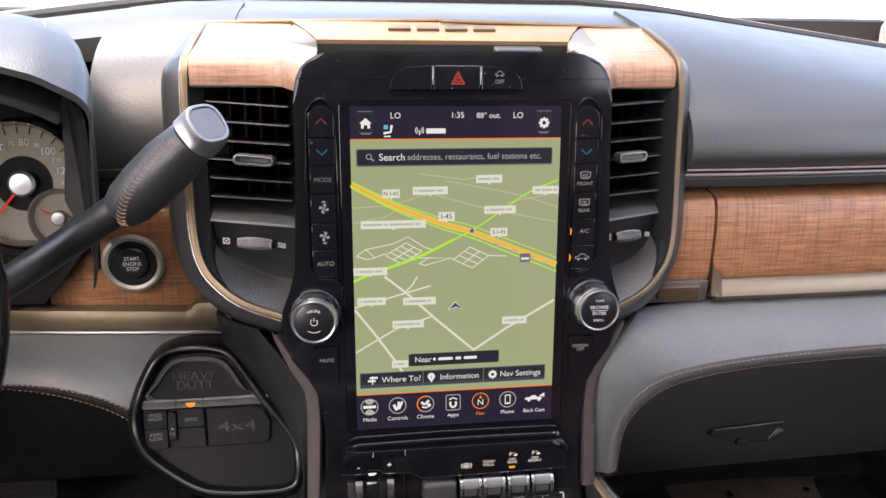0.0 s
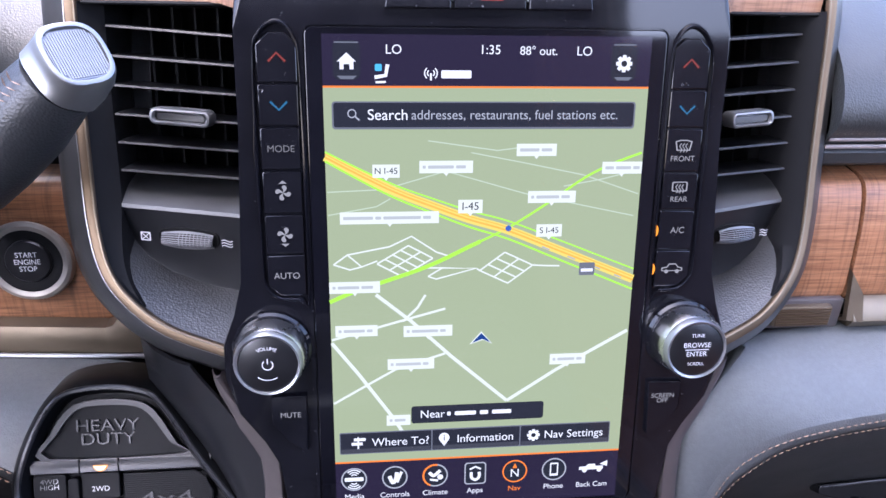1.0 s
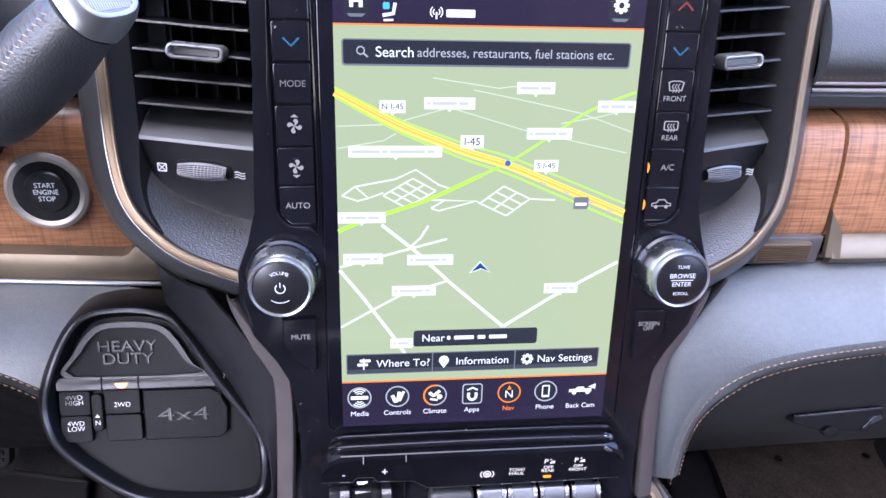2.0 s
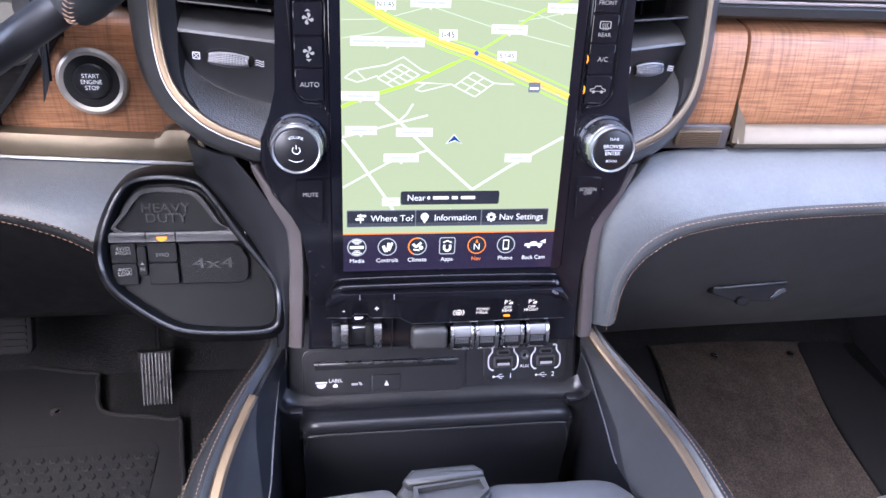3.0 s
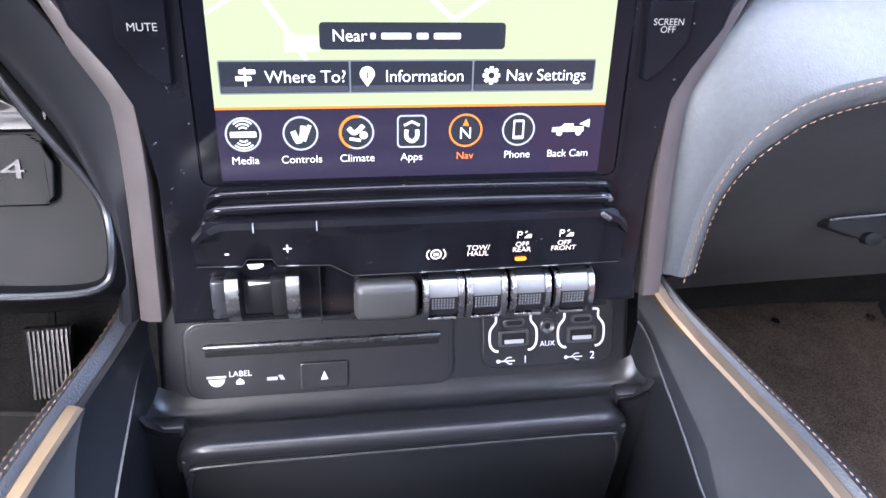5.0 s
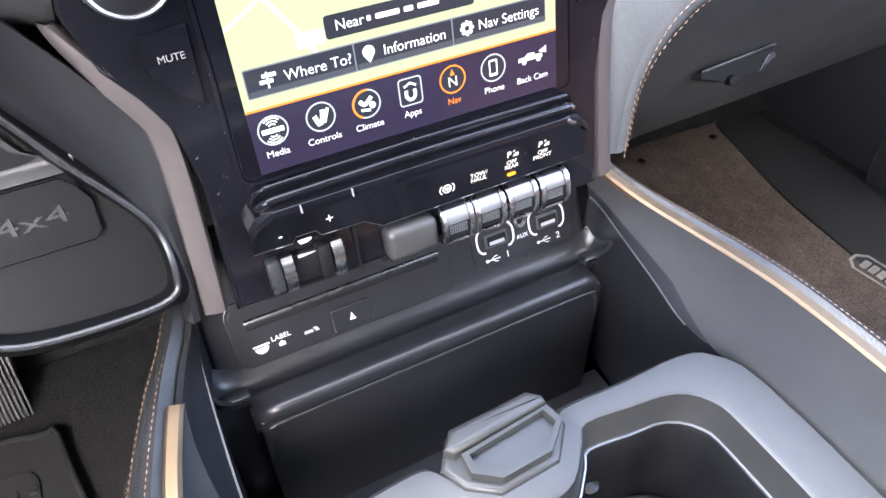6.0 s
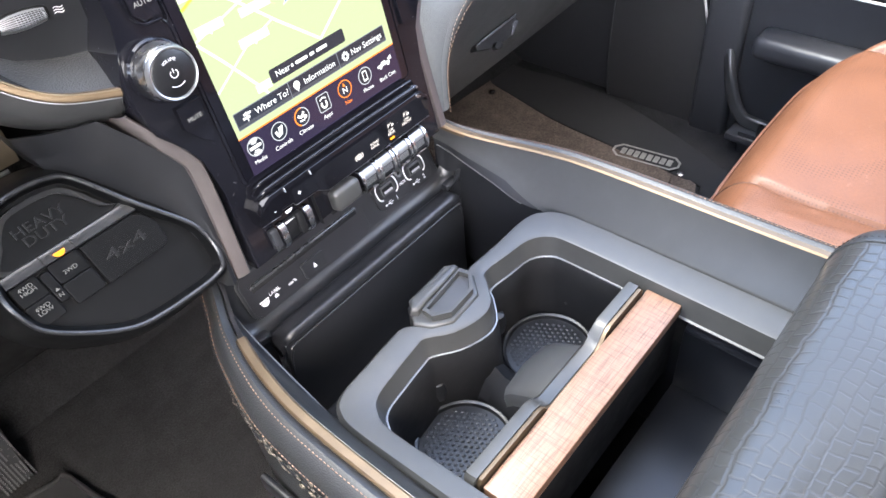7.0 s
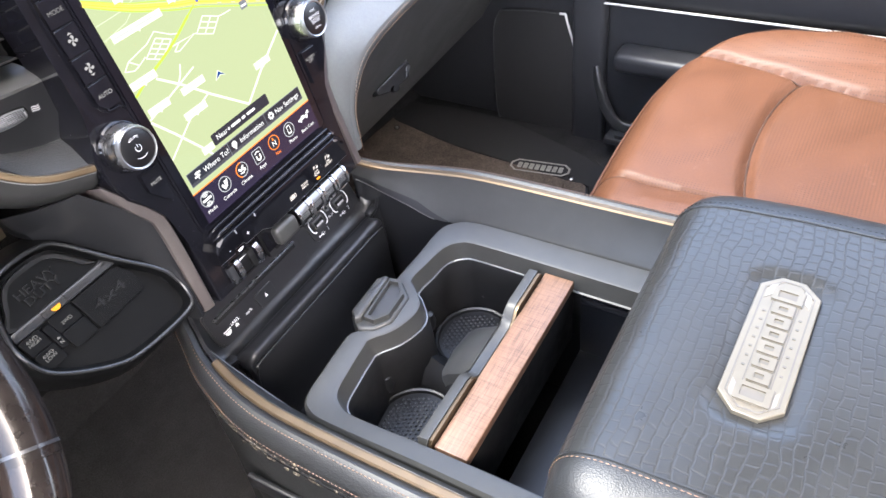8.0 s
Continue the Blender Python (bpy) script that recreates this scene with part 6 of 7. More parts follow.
for u in (-0.0808, -0.0550):
    part("slider", loft([[(u + dx, v, n) for v, n in ((-0.0718, 0.0015), (-0.0724, 0.0066), (-0.0765, 0.0092), (-0.0890, 0.0086), (-0.0945, 0.0045), (-0.0950, 0.0))] for dx in (-0.0028, -0.0022, 0.0022, 0.0028)]), CHROME, tb, "chrome slider tab", m=LEANING)
    part("slider_side", box(u - 0.0095, u - 0.0028, -0.0930, -0.0745, -0.002, 0.0050, 0.0012), SATIN if u < -0.07 else MATT, tb, m=LEANING)
part("slider_slot", box(-0.0765, -0.0590, -0.0930, -0.0760, -0.002, 0.0014, 0.0006), WELL, tb, m=LEANING)
part("wedge_mark", flat([(-0.0742, -0.0763), (-0.0640, -0.0772), (-0.0742, -0.0782)], 0.0022), WHITE, tb, m=LEANING)
letters("-", 0.0070, WHITE, panel, -0.0810, -0.0592, 0.0083, LEANING)
letters("+", 0.0075, WHITE, panel, -0.0560, -0.0586, 0.0084, LEANING)
part("trailer_mark", flat([(-0.0735, -0.0652), (-0.0665, -0.0652), (-0.0665, -0.0664), (-0.0690, -0.0676), (-0.0725, -0.0676)], 0.0074), WHITE, panel, m=LEANING)
for u in (-0.0690, -0.0432):
    part("fine_line", box(u - 0.0002, u + 0.0002, -0.0485, -0.0448, 0.0110, 0.0130), GREYPRINT, panel, m=LEANING)
part("fine_line", box(-0.0435, -0.0431, -0.0985, -0.0465, -0.001, 0.0040), MATT, panel, m=LEANING)

# ---- console front with disc slot and sockets ----
front = thing("console_front", (0, 0.01, 0.52), "black plastic console front with disc slot and sockets", "console front", kind="structure")
# its face leans back by 25 degrees
FC, FS = math.cos(radians(25)), math.sin(radians(25))
FACE = Matrix(((1, 0, 0, 0), (0, FS, -FC, 0.0105 - 0.538 * FS), (0, FC, FS, 0.538 - 0.538 * FC), (0, 0, 0, 1)))
part("face_plate", slab(rrect(-0.1300, 0.5250, 0.1290, 0.6150, 0.006), -0.012, 0, 0.003, 3), BLACK, front, "black face of the console front", m=FACE)
part("slot_plate", slab(rrect(-0.1165, 0.5285, 0.0265, 0.5710, 0.009), 0, 0.0018, 0.0008), BLACK, front, "disc slot plate", m=FACE)
part("slot_recess", slab(rrect(-0.1140, 0.5303, 0.0240, 0.5690, 0.008), 0.0016, 0.0022, 0.0002), plain("slot_black", (0.012, 0.012, 0.014), 0.35, bump=0.2), front, m=FACE)
part("slot_shade", box(-0.1055, 0.0185, 0.5520, 0.5560, 0.0016, 0.0028, 0.0006), MATT, front, "dark disc slot", m=FACE)
part("slot_lip", box(-0.1065, 0.0195, 0.5562, 0.5592, 0.0010, 0.0052, 0.0012), SATIN, front, m=FACE)
part("eject_key", slab(rrect(-0.0570, 0.5312, -0.0315, 0.5462, 0.002), 0.002, 0.0040, 0.0008), BLACK, front, "eject key", m=FACE)
part("eject_mark", flat([(-0.0462, 0.5365), (-0.0422, 0.5365), (-0.0442, 0.5412)], 0.0042), WHITE, front, m=FACE)
letters("LABEL", 0.0044, WHITE, front, -0.0882, 0.5420, 0.0024, FACE)
part("disc_mark", join(flat([(-0.1005 + 0.0042 * math.cos(radians(a)), 0.5395 + 0.0040 * math.sin(radians(a))) for a in range(180, 361, 20)], 0.0024), flat(rrect(-0.1055, 0.5402, -0.0955, 0.5414, 0.0004), 0.0024), flat([(-0.0905, 0.5362), (-0.0865, 0.5362), (-0.0865, 0.5380), (-0.0885, 0.5396), (-0.0905, 0.5380)], 0.0024)), WHITE, front, m=FACE)
part("disc_logo", join(flat(rrect(-0.0745, 0.5372, -0.0690, 0.5392, 0.0004), 0.0024), flat([(-0.0688, 0.5400), (-0.0665, 0.5400), (-0.0650, 0.5372), (-0.0673, 0.5372)], 0.0024)), GREYPRINT, front, m=FACE)
part("socket_plate", slab(rrect(0.0430, 0.5345, 0.1195, 0.5740, 0.008), 0, 0.0016, 0.0008), BLACK, front, m=FACE)
for u, num in ((0.0605, "1"), (0.0998, "2")):
    so = part("usb_socket", slab(rrect(u - 0.0085, 0.5478, u + 0.0085, 0.5572, 0.0012), 0.001, 0.0034, 0.0004), SLATE, front, "grey usb socket", m=FACE)
    part("socket_hole", slab(rrect(u - 0.0068, 0.5494, u + 0.0068, 0.5556, 0.0006), 0.0028, 0.0037), MATT, so, m=FACE)
    part("socket_tongue", slab(rrect(u - 0.0055, 0.5498, u + 0.0055, 0.5520, 0.0003), 0.0036, 0.0040), GREYPRINT, so, m=FACE)
    part("small_socket", slab(rrect(u - 0.0062, 0.5592, u + 0.0062, 0.5638, 0.0022), 0.001, 0.0034, 0.0004), SLATE, so, m=FACE)
    part("small_hole", slab(rrect(u - 0.0046, 0.5603, u + 0.0046, 0.5627, 0.0011), 0.0030, 0.0037), MATT, so, m=FACE)
    for sg in (-1, 1):
        part("bracket", ribbon(cr([(u + sg * 0.0065, 0.5668), (u + sg * 0.0098, 0.5662), (u + sg * 0.0100, 0.5620), (u + sg * 0.0132, 0.5570), (u + sg * 0.0132, 0.5490), (u + sg * 0.0108, 0.5455), (u + sg * 0.0085, 0.5450)], 4), 0.0013, 0.0020), WHITE, so, "white painted bracket", m=FACE)
    letters(num, 0.0062, WHITE, front, u + 0.0070, 0.5392, 0.0020, FACE)
    part("usb_mark", join(ribbon([(u - 0.0085, 0.5390), (u + 0.0010, 0.5390)], 0.0006, 0.002), flat(circle(u - 0.0085, 0.5390, 0.0011, 10), 0.002), ribbon([(u - 0.0055, 0.5390), (u - 0.0030, 0.5410), (u - 0.0008, 0.5410)], 0.0005, 0.002), ribbon([(u - 0.0045, 0.5390), (u - 0.0022, 0.5372), (u - 0.0006, 0.5372)], 0.0005, 0.002)), WHITE, front, m=FACE)
part("aux_socket", lathe([(0.0018, 0.0), (0.0044, 0.0), (0.0044, 0.0024), (0.0036, 0.0030), (0.0018, 0.0022)], 24), SLATE, front, "round aux socket", m=FACE @ pose(0.0802, 0.5580, 0))
part("aux_hole", lathe([(0.0, 0.0), (0.0018, 0.0), (0.0018, 0.0018), (0.0, 0.0018)], 16), MATT, front, m=FACE @ pose(0.0802, 0.5580, 0))
letters("AUX", 0.0042, WHITE, front, 0.0802, 0.5478, 0.0020, FACE)
# a shelf runs forward from the face to a rounded ridge over the storage pocket
SHELF = [(p.x, p.y) for p in cr([Vector(q) for q in ((0.0090, 0.5340), (0.0050, 0.5275), (0.0010, 0.5240), (-0.0045, 0.5232), (-0.0085, 0.5248), (-0.0105, 0.5275), (-0.0150, 0.5290), (-0.0225, 0.5318), (-0.0270, 0.5328), (-0.0300, 0.5316), (-0.0316, 0.5280), (-0.0312, 0.5245), (-0.0285, 0.5222))], 3)]
rows = []
for k in range(45):
    x = -0.1190 + 0.238 * k / 44
    e = max(0.0, abs(x) - 0.1040) / 0.0150
    rows.append([(x, y + 0.005 * e ** 2 * (y < -0.012), z - 0.011 * e ** 2.2 * min(1.0, max(0.0, (-0.008 - y) / 0.010))) for y, z in SHELF])
part("ledge", sheet(rows, 0.003, (0, 0.3, -1)), BLACK, front, "rounded ledge over the storage pocket", angle=60)
for sg in (-1, 1):
    part("shelf_end", sheet([[(sg * x, y, z + c) for y, z in SHELF[:19]] + [(sg * x, -0.0120, 0.520 + c), (sg * x, -0.0120, 0.470)] for x, c in ((0.1175, 0), (0.1260, 0.001), (0.1330, 0.006), (0.1370, 0.016))], 0.003, (0, 0.3, -1)), BLACK, front, "black shelf end", angle=60)
part("pocket_lip", sweep(cr([(-0.1155, -0.0270, 0.470), (-0.1150, -0.0295, 0.500), (-0.1110, -0.0305, 0.5150), (-0.1000, -0.0305, 0.5195), (0, -0.0305, 0.5200), (0.1000, -0.0305, 0.5200), (0.1120, -0.0305, 0.5150), (0.1160, -0.0295, 0.500), (0.1165, -0.0270, 0.472)], 6), circle(0, 0, 0.0013, 10), (0, -1, 0)), BLACK, front, "rounded lip of the storage pocket")

# ---- centre console ----
console = thing("centre_console", (0, -0.25, FLOOR), "charcoal centre console with bronze rails and copper stitching", "centre console", kind="structure")
part("pocket_back", box(-0.1165, 0.1175, -0.0300, -0.022, 0.40, 0.5235, 0.002), plain("pocket_black", (0.0085, 0.0090, 0.0105), 0.45, bump=0.3, scale=90), console, "dark scuffed pocket wall")
for sg in (-1, 1):
    part("pocket_return", box(*sorted((sg * 0.1155, sg * 0.1365)), -0.0130, -0.004, 0.40, 0.5300, 0.002), BLACK, console, "black return beside the pocket")
part("pocket_floor", box(-0.135, 0.135, -0.125, -0.022, 0.404, 0.41), BLACK, console, "dark pocket floor")
RAIL = [(-0.1275, 0.016, 0.596), (-0.1365, -0.002, 0.585), (-0.1465, -0.022, 0.5775), (-0.157, -0.055, 0.5745), (-0.1645, -0.088, 0.5745), (-0.1695, -0.126, 0.5755), (-0.1715, -0.19, 0.5765), (-0.1720, -0.30, 0.578), (-0.173, -0.42, 0.580), (-0.173, -0.80, 0.585)]
LOW = [(-0.1285, 0.010, 0.566), (-0.1325, 0.000, 0.561), (-0.1345, -0.022, 0.552), (-0.1360, -0.055, 0.541), (-0.1370, -0.088, 0.530), (-0.1405, -0.126, 0.529), (-0.1420, -0.19, 0.530), (-0.1420, -0.30, 0.530), (-0.142, -0.42, 0.530), (-0.142, -0.80, 0.530)]
OUTER = [(-0.1385, 0.020, 0.588), (-0.1500, 0.000, 0.578), (-0.1630, -0.022, 0.571), (-0.1755, -0.055, 0.5680), (-0.1850, -0.088, 0.5675), (-0.1905, -0.126, 0.568), (-0.1930, -0.19, 0.569), (-0.1940, -0.30, 0.570), (-0.194, -0.42, 0.572), (-0.194, -0.80, 0.577)]


def flipx(q, sg):
    return [Vector((-sg * p.x, p.y, p.z)) for p in q]


for sg in (-1, 1):
    rail, low, outer = (flipx(cr(q, 6), sg) for q in (RAIL, LOW, OUTER))
    cut = 15 if sg < 0 else 0
    part("rail_trim", sweep(rail[cut:], [(-0.0040, -0.002), (0.0040, -0.002), (0.0042, 0.0012), (0.0026, 0.0026), (-0.0026, 0.0026), (-0.0042, 0.0012)], (0, 0, 1)), BRONZE, console, "brushed bronze rail trim")
    rows = [[a + Vector((-sg * 0.0045, 0, 0.001)), a.lerp(c, 0.25) + Vector((-sg * 0.0015, 0, 0)), a.lerp(c, 0.6), c] for a, c in zip(rail, low)]
    if sg < 0:
        part("cheek_panel", sheet([[p + Vector((sg * 0.0015, 0, -0.001)) for p in r] for r in rows[:cut + 16]], 0.004, (sg, 0, -0.3)), BLACK, console, "black cheek beside the pocket")
        for k in range(cut, cut + 14):
            rows[k] = [rows[k][0].lerp(p, (k - cut) / 14) for p in rows[k]]
    if sg > 0:
        band = []
        for k, r in enumerate(rows):
            f = 0.30 * max(0.0, 1 - max(0.0, k - 20) / 8) if k < 28 else 0.0
            top = r[3].lerp(r[1], f)
            if k < 28:
                band.append([top, top.lerp(r[3], 0.5), r[3]])
            rows[k] = [r[0], r[1], r[1].lerp(top, 0.55), top]
        part("cheek_band", sheet(band, 0.004, (sg, 0, -0.3)), BLACK, console, "black band below the inner wall")
        part("band_edge", rod([b_[2] + Vector((-0.0012, 0, 0.0006)) for b_ in band[2:25]], 0.0007, 6), SLATE, console, "thin pale edge of the pocket")
    part("inner_wall", sheet(rows[cut:], 0.004, (sg, 0, -0.3)), SLATE, console, "slate grey satin inner wall")
    rows = [[c + Vector((sg * 0.001, 0, 0.0)), c + Vector((sg * 0.002, 0, -0.05)), c + Vector((sg * 0.004, 0, -0.14))] for c in low]
    part("pocket_side", sheet(rows, 0.003, (sg, 0, 0)), BLACK, console, "black pocket side")
    rows = []
    for a, c in zip(rail, outer):
        p0 = a + Vector((sg * 0.0048, 0, -0.0005))
        rows.append([p0, p0.lerp(c, 0.3) + Vector((0, 0, 0.0040)), p0.lerp(c, 0.7) + Vector((0, 0, 0.0042)), c + Vector((sg * 0.001, 0, 0.0006)), c + Vector((sg * 0.0045, 0, -0.005)), c + Vector((sg * 0.0055, 0, -0.013))])
    part("leather_edge", sheet(rows, 0.004, (-sg, 0, -1)), LEATHER, console, "black leather edge")
    rows = [[c + Vector((sg * 0.0055, 0, -0.012)), c + Vector((sg * 0.0045, 0, -0.06)), c + Vector((sg * 0.0, 0.01, -0.15)), Vector((sg * max(0.15, abs(c.x) - 0.005), c.y + 0.012, FLOOR))] for c in outer]
    part("outer_skirt", sheet(rows, 0.006, (-sg, 0, 0)), LEATHER if sg < 0 else BLACK, console, "black console side")
    for off, up, mt in ((0.15, 0.0022, THREAD), (1.0, 0.0030, THREAD)):
        part("stitching", stitches([a.lerp(c, 0.62 if off < 0.5 else 1.0) + Vector((sg * (0.0 if off < 0.5 else 0.0042), 0, 0.0046 if off < 0.5 else -0.0035)) for a, c in zip(rail, outer)], (0, 0, 1) if off < 0.5 else (sg, 0, 0.3), 0.0026, 0.0012, 0.0005), mt, console)
    part("side_groove", sweep([c + Vector((sg * 0.0062, 0, -0.0095)) for c in outer], rrect(-0.0009, -0.0012, 0.0009, 0.0012, 0.0005, 2), (0, 0, 1)), MATT, console)
    part("kick_strip", sweep([Vector((sg * 0.199, y, 0.50 - 0.10 * (y + 0.4) ** 2)) for y in [-0.75 + 0.055 * k for k in range(13)]], rrect(-0.003, -0.010, 0.003, 0.010, 0.002, 2), (0, 0, 1)), BLACK, console, "black kick strip")
# worn leather edge on the driver's side
random.seed(4)
worn = bmesh.new()
outl = cr(OUTER, 12)
for k in range(150):
    i = random.randint(38, 84)
    c = outl[i]
    f = 1.0 if 52 < i < 78 else 0.45
    x, y, z = c.x - 0.0050 - random.random() * 0.002, c.y + random.uniform(-0.006, 0.006), c.z - 0.004 - random.random() * 0.012 * f
    r = random.uniform(0.0006, 0.0024) * f
    bmesh.ops.create_icosphere(worn, subdivisions=1, radius=r, matrix=Matrix.Translation((x, y, z)) @ Matrix.Diagonal((0.5, random.uniform(0.8, 2.2), random.uniform(0.5, 1.2), 1)))
part("worn_patch", worn, FOAM, console, "torn leather with foam showing")

# ---- cup holder ----
cups = thing("cup_holder", (0, -0.18, 0.44), "dark grey twin cup holder tray with moulded rim", "cup holder")
OUTSIDE = [(-0.1440, -0.4000), (-0.1440, -0.2500), (-0.1450, -0.1500), (-0.1415, -0.1230), (-0.1290, -0.1110), (-0.0980, -0.1070), (-0.0660, -0.1040), (-0.0500, -0.1050), (-0.0400, -0.1180), (-0.0120, -0.1260), (0.0120, -0.1220), (0.0250, -0.1090), (0.0350, -0.1060), (0.0700, -0.1075), (0.1120, -0.1085), (0.1300, -0.1180), (0.1410, -0.1460), (0.1420, -0.2500), (0.1420, -0.4000)]
INSIDE = [(-0.1235, -0.4000), (-0.1238, -0.2500), (-0.1265, -0.1660), (-0.1215, -0.1455), (-0.1110, -0.1358), (-0.0900, -0.1318), (-0.0600, -0.1280), (-0.0490, -0.1285), (-0.0310, -0.1430), (-0.0060, -0.1510), (0.0120, -0.1475), (0.0285, -0.1310), (0.0370, -0.1225), (0.0640, -0.1255), (0.0900, -0.1298), (0.1045, -0.1430), (0.1080, -0.1650), (0.1080, -0.2500), (0.1070, -0.4000)]
RZ = 0.541
oc = cr([Vector((*o, 0)) for o in OUTSIDE], 3)
ic = cr([Vector((*i, 0)) for i in INSIDE], 3)
rows = []
for o, i in zip(oc, ic):
    d = (i - o).normalized()
    rows.append([(*(o - d * 0.001).xy, 0.44), (*(o - d * 0.0005).xy, RZ - 0.010), (*o.xy, RZ - 0.003), (*(o + d * 0.003).xy, RZ), (*(i - d * 0.004).xy, RZ), (*(i - d * 0.001).xy, RZ - 0.0012), (*(i + d * 0.0030).xy, RZ - 0.0205), (*(i + d * 0.0050).xy, RZ - 0.0215)])
part("rim", loft(rows), TRAY, cups, "moulded grey rim")
ledge = [(*(i + (i - o).normalized() * 0.0048).xy, RZ - 0.0212) for o, i in zip(oc, ic) if i.y > -0.245]
part("rim_line", rod([Vector(p) + Vector((0, 0, 0.001)) for p in ledge], 0.0007, 6), STEEL, cups, "thin bright moulding line")
rows = []
for o, i in zip(oc, ic):
    if i.y > -0.2445:
        d, q = (i - o).normalized(), i + (i - o).normalized() * 0.005
        rows.append([(*(q + d * s_).xy, z) for s_, z in ((0, RZ - 0.0215), (0.0012, RZ - 0.0232), (0.0030, RZ - 0.045), (0.0050, 0.458), (0.0062, 0.4490))])
part("cup_well", loft(rows), MATT, cups, "deep black double cup well")
part("well_floor", box(-0.112, 0.112, -0.2400, -0.1250, 0.4440, 0.4500), MATT, cups)
part("saddle", sheet([[(-0.024, y, 0.4500), (-0.014, y, z * 0.7 + 0.135), (-0.003, y, z), (0.008, y, z * 0.7 + 0.135), (0.018, y, 0.4500)] for y, z in ((-0.1480, 0.486), (-0.1700, 0.472), (-0.2000, 0.468), (-0.2300, 0.470))], 0.002, (0, 0, -1)), MATT, cups, "low ridge between the cups")
CUPS = ((-0.0670, -0.1760, 0.0430), (0.0555, -0.1760, 0.0430))
for cx, cy, r in CUPS:
    well = part("cup_floor", lathe([(0.0, 0.448), (r, 0.448), (r, 0.4560), (r - 0.0015, 0.4570), (r - 0.0035, 0.4560), (r - 0.0045, 0.4525), (0.0, 0.4515)], 40), WELL, cups, "round rubber cup floor", m=Matrix.Translation((cx, cy, 0)))
    dots = [lathe([(0.0019, 0.0), (0.0016, 0.0014), (0.0007, 0.0019)], 6, Matrix.Translation((cx + 0.0052 * (i + 0.5 * (j % 2)), cy + 0.0045 * j, 0.4518))) for i in range(-6, 7) for j in range(-7, 8) if math.hypot(0.0052 * (i + 0.5 * (j % 2)), 0.0045 * j) < r - 0.008]
    part("floor_studs", join(*dots), BLACK, well, "studded cup floor")
for x, y, z in ((0.1080, -0.1650, 0.470), (-0.0470, -0.1325, 0.474), (0.0400, -0.1300, 0.476)):
    part("grip_tab", lathe([(0.0, -0.014), (0.0065, -0.011), (0.0085, 0.0), (0.0065, 0.011), (0.0, 0.014)], 18, Matrix.Translation((x, y, z))), WELL, cups, "soft grip tab")
# latch handle in front
LO_ = [(-0.0455, -0.1120), (-0.0345, -0.0960), (0.0150, -0.0940), (0.0235, -0.1010), (0.0260, -0.1180), (0.0110, -0.1350), (-0.0240, -0.1370), (-0.0390, -0.1260)]
latch = part("latch", slab(LO_[::-1], 0.48, 0.5440, 0.003, 3), TRAY, cups, "raised latch block")
HI_ = [(-0.0405, -0.1060), (-0.0330, -0.0968), (0.0145, -0.0950), (0.0215, -0.1012), (0.0210, -0.1060), (-0.0365, -0.1105)]
part("latch_top", slab(HI_[::-1], 0.542, 0.5520, 0.0035, 3), TRAY, latch, "raised front edge of the latch")
PAD = [(-0.0335, -0.1120), (0.0205, -0.1070), (0.0230, -0.1180), (0.0080, -0.1315), (-0.0215, -0.1330), (-0.0340, -0.1235)]
DISH = [(-0.0300, -0.1140), (0.0170, -0.1092), (0.0192, -0.1175), (0.0070, -0.1285), (-0.0200, -0.1298), (-0.0302, -0.1220)]
part("latch_frame", frame_ring(PAD, DISH, 0.540, 0.5500), TRAY, latch)
part("latch_recess", slab(DISH[::-1], 0.5420, 0.5450, 0.0004), SLATE, latch, "pale recessed finger pad")
# divider between cups and bin
BAR = [(-0.1225, 0.536), (-0.1195, 0.5400), (-0.0520, 0.5400), (-0.0450, 0.5375), (-0.0390, 0.5290), (-0.0320, 0.5240), (0.0300, 0.5240), (0.0370, 0.5290), (0.0430, 0.5375), (0.0500, 0.5400), (0.0975, 0.5400), (0.1010, 0.536), (0.1010, 0.452), (-0.1225, 0.452)]
XZ = Matrix(((1, 0, 0, 0), (0, 0, 1, 0), (0, 1, 0, 0), (0, 0, 0, 1)))
bar = part("divider_bar", slab(BAR, -0.2345, -0.2245, 0.002), TRAY, cups, "grey divider bar with a dip", m=XZ)
part("bar_trim", slab([(x * 0.985, z - 0.0012) for x, z in BAR], -0.2378, -0.2347, 0.0004), BRONZE, bar, "bronze backed trim", m=XZ)
part("cup_flap", sheet([[(x, y + c, z - d) for y, z in ((-0.2295, 0.5235), (-0.2230, 0.5225), (-0.2150, 0.5180), (-0.2050, 0.5120), (-0.1950, 0.5060), (-0.1880, 0.4980))] for x, c, d in ((-0.0320, -0.006, 0.010), (-0.0300, -0.002, 0.004), (-0.0250, 0, 0.0012), (0.0020, 0.002, 0), (0.0280, 0, 0.0012), (0.0340, -0.002, 0.004), (0.0360, -0.006, 0.010))], 0.005, (0, 0, -1)), SLATE, cups, "pale grey flap between the cups")

# ---- wooden sliding lid and bin ----
lid_w = thing("sliding_lid", (0, -0.255, 0.50), "walnut veneered edge of the sliding console lid", "sliding lid")
part("veneer", box(-0.1190, 0.1050, -0.2705, -0.2390, 0.522, 0.5330, 0.0012), WOODLID, lid_w, "pale walnut veneer")
part("carrier", box(-0.1180, 0.1040, -0.2695, -0.2400, 0.45, 0.5220, 0.001), MATT, lid_w)
bin_ = thing("console_bin", (0, -0.33, 0.40), "open black storage bin below the armrest", "storage bin")
part("bin_floor", box(-0.122, 0.122, -0.62, -0.272, 0.405, 0.41), BLACK, bin_)
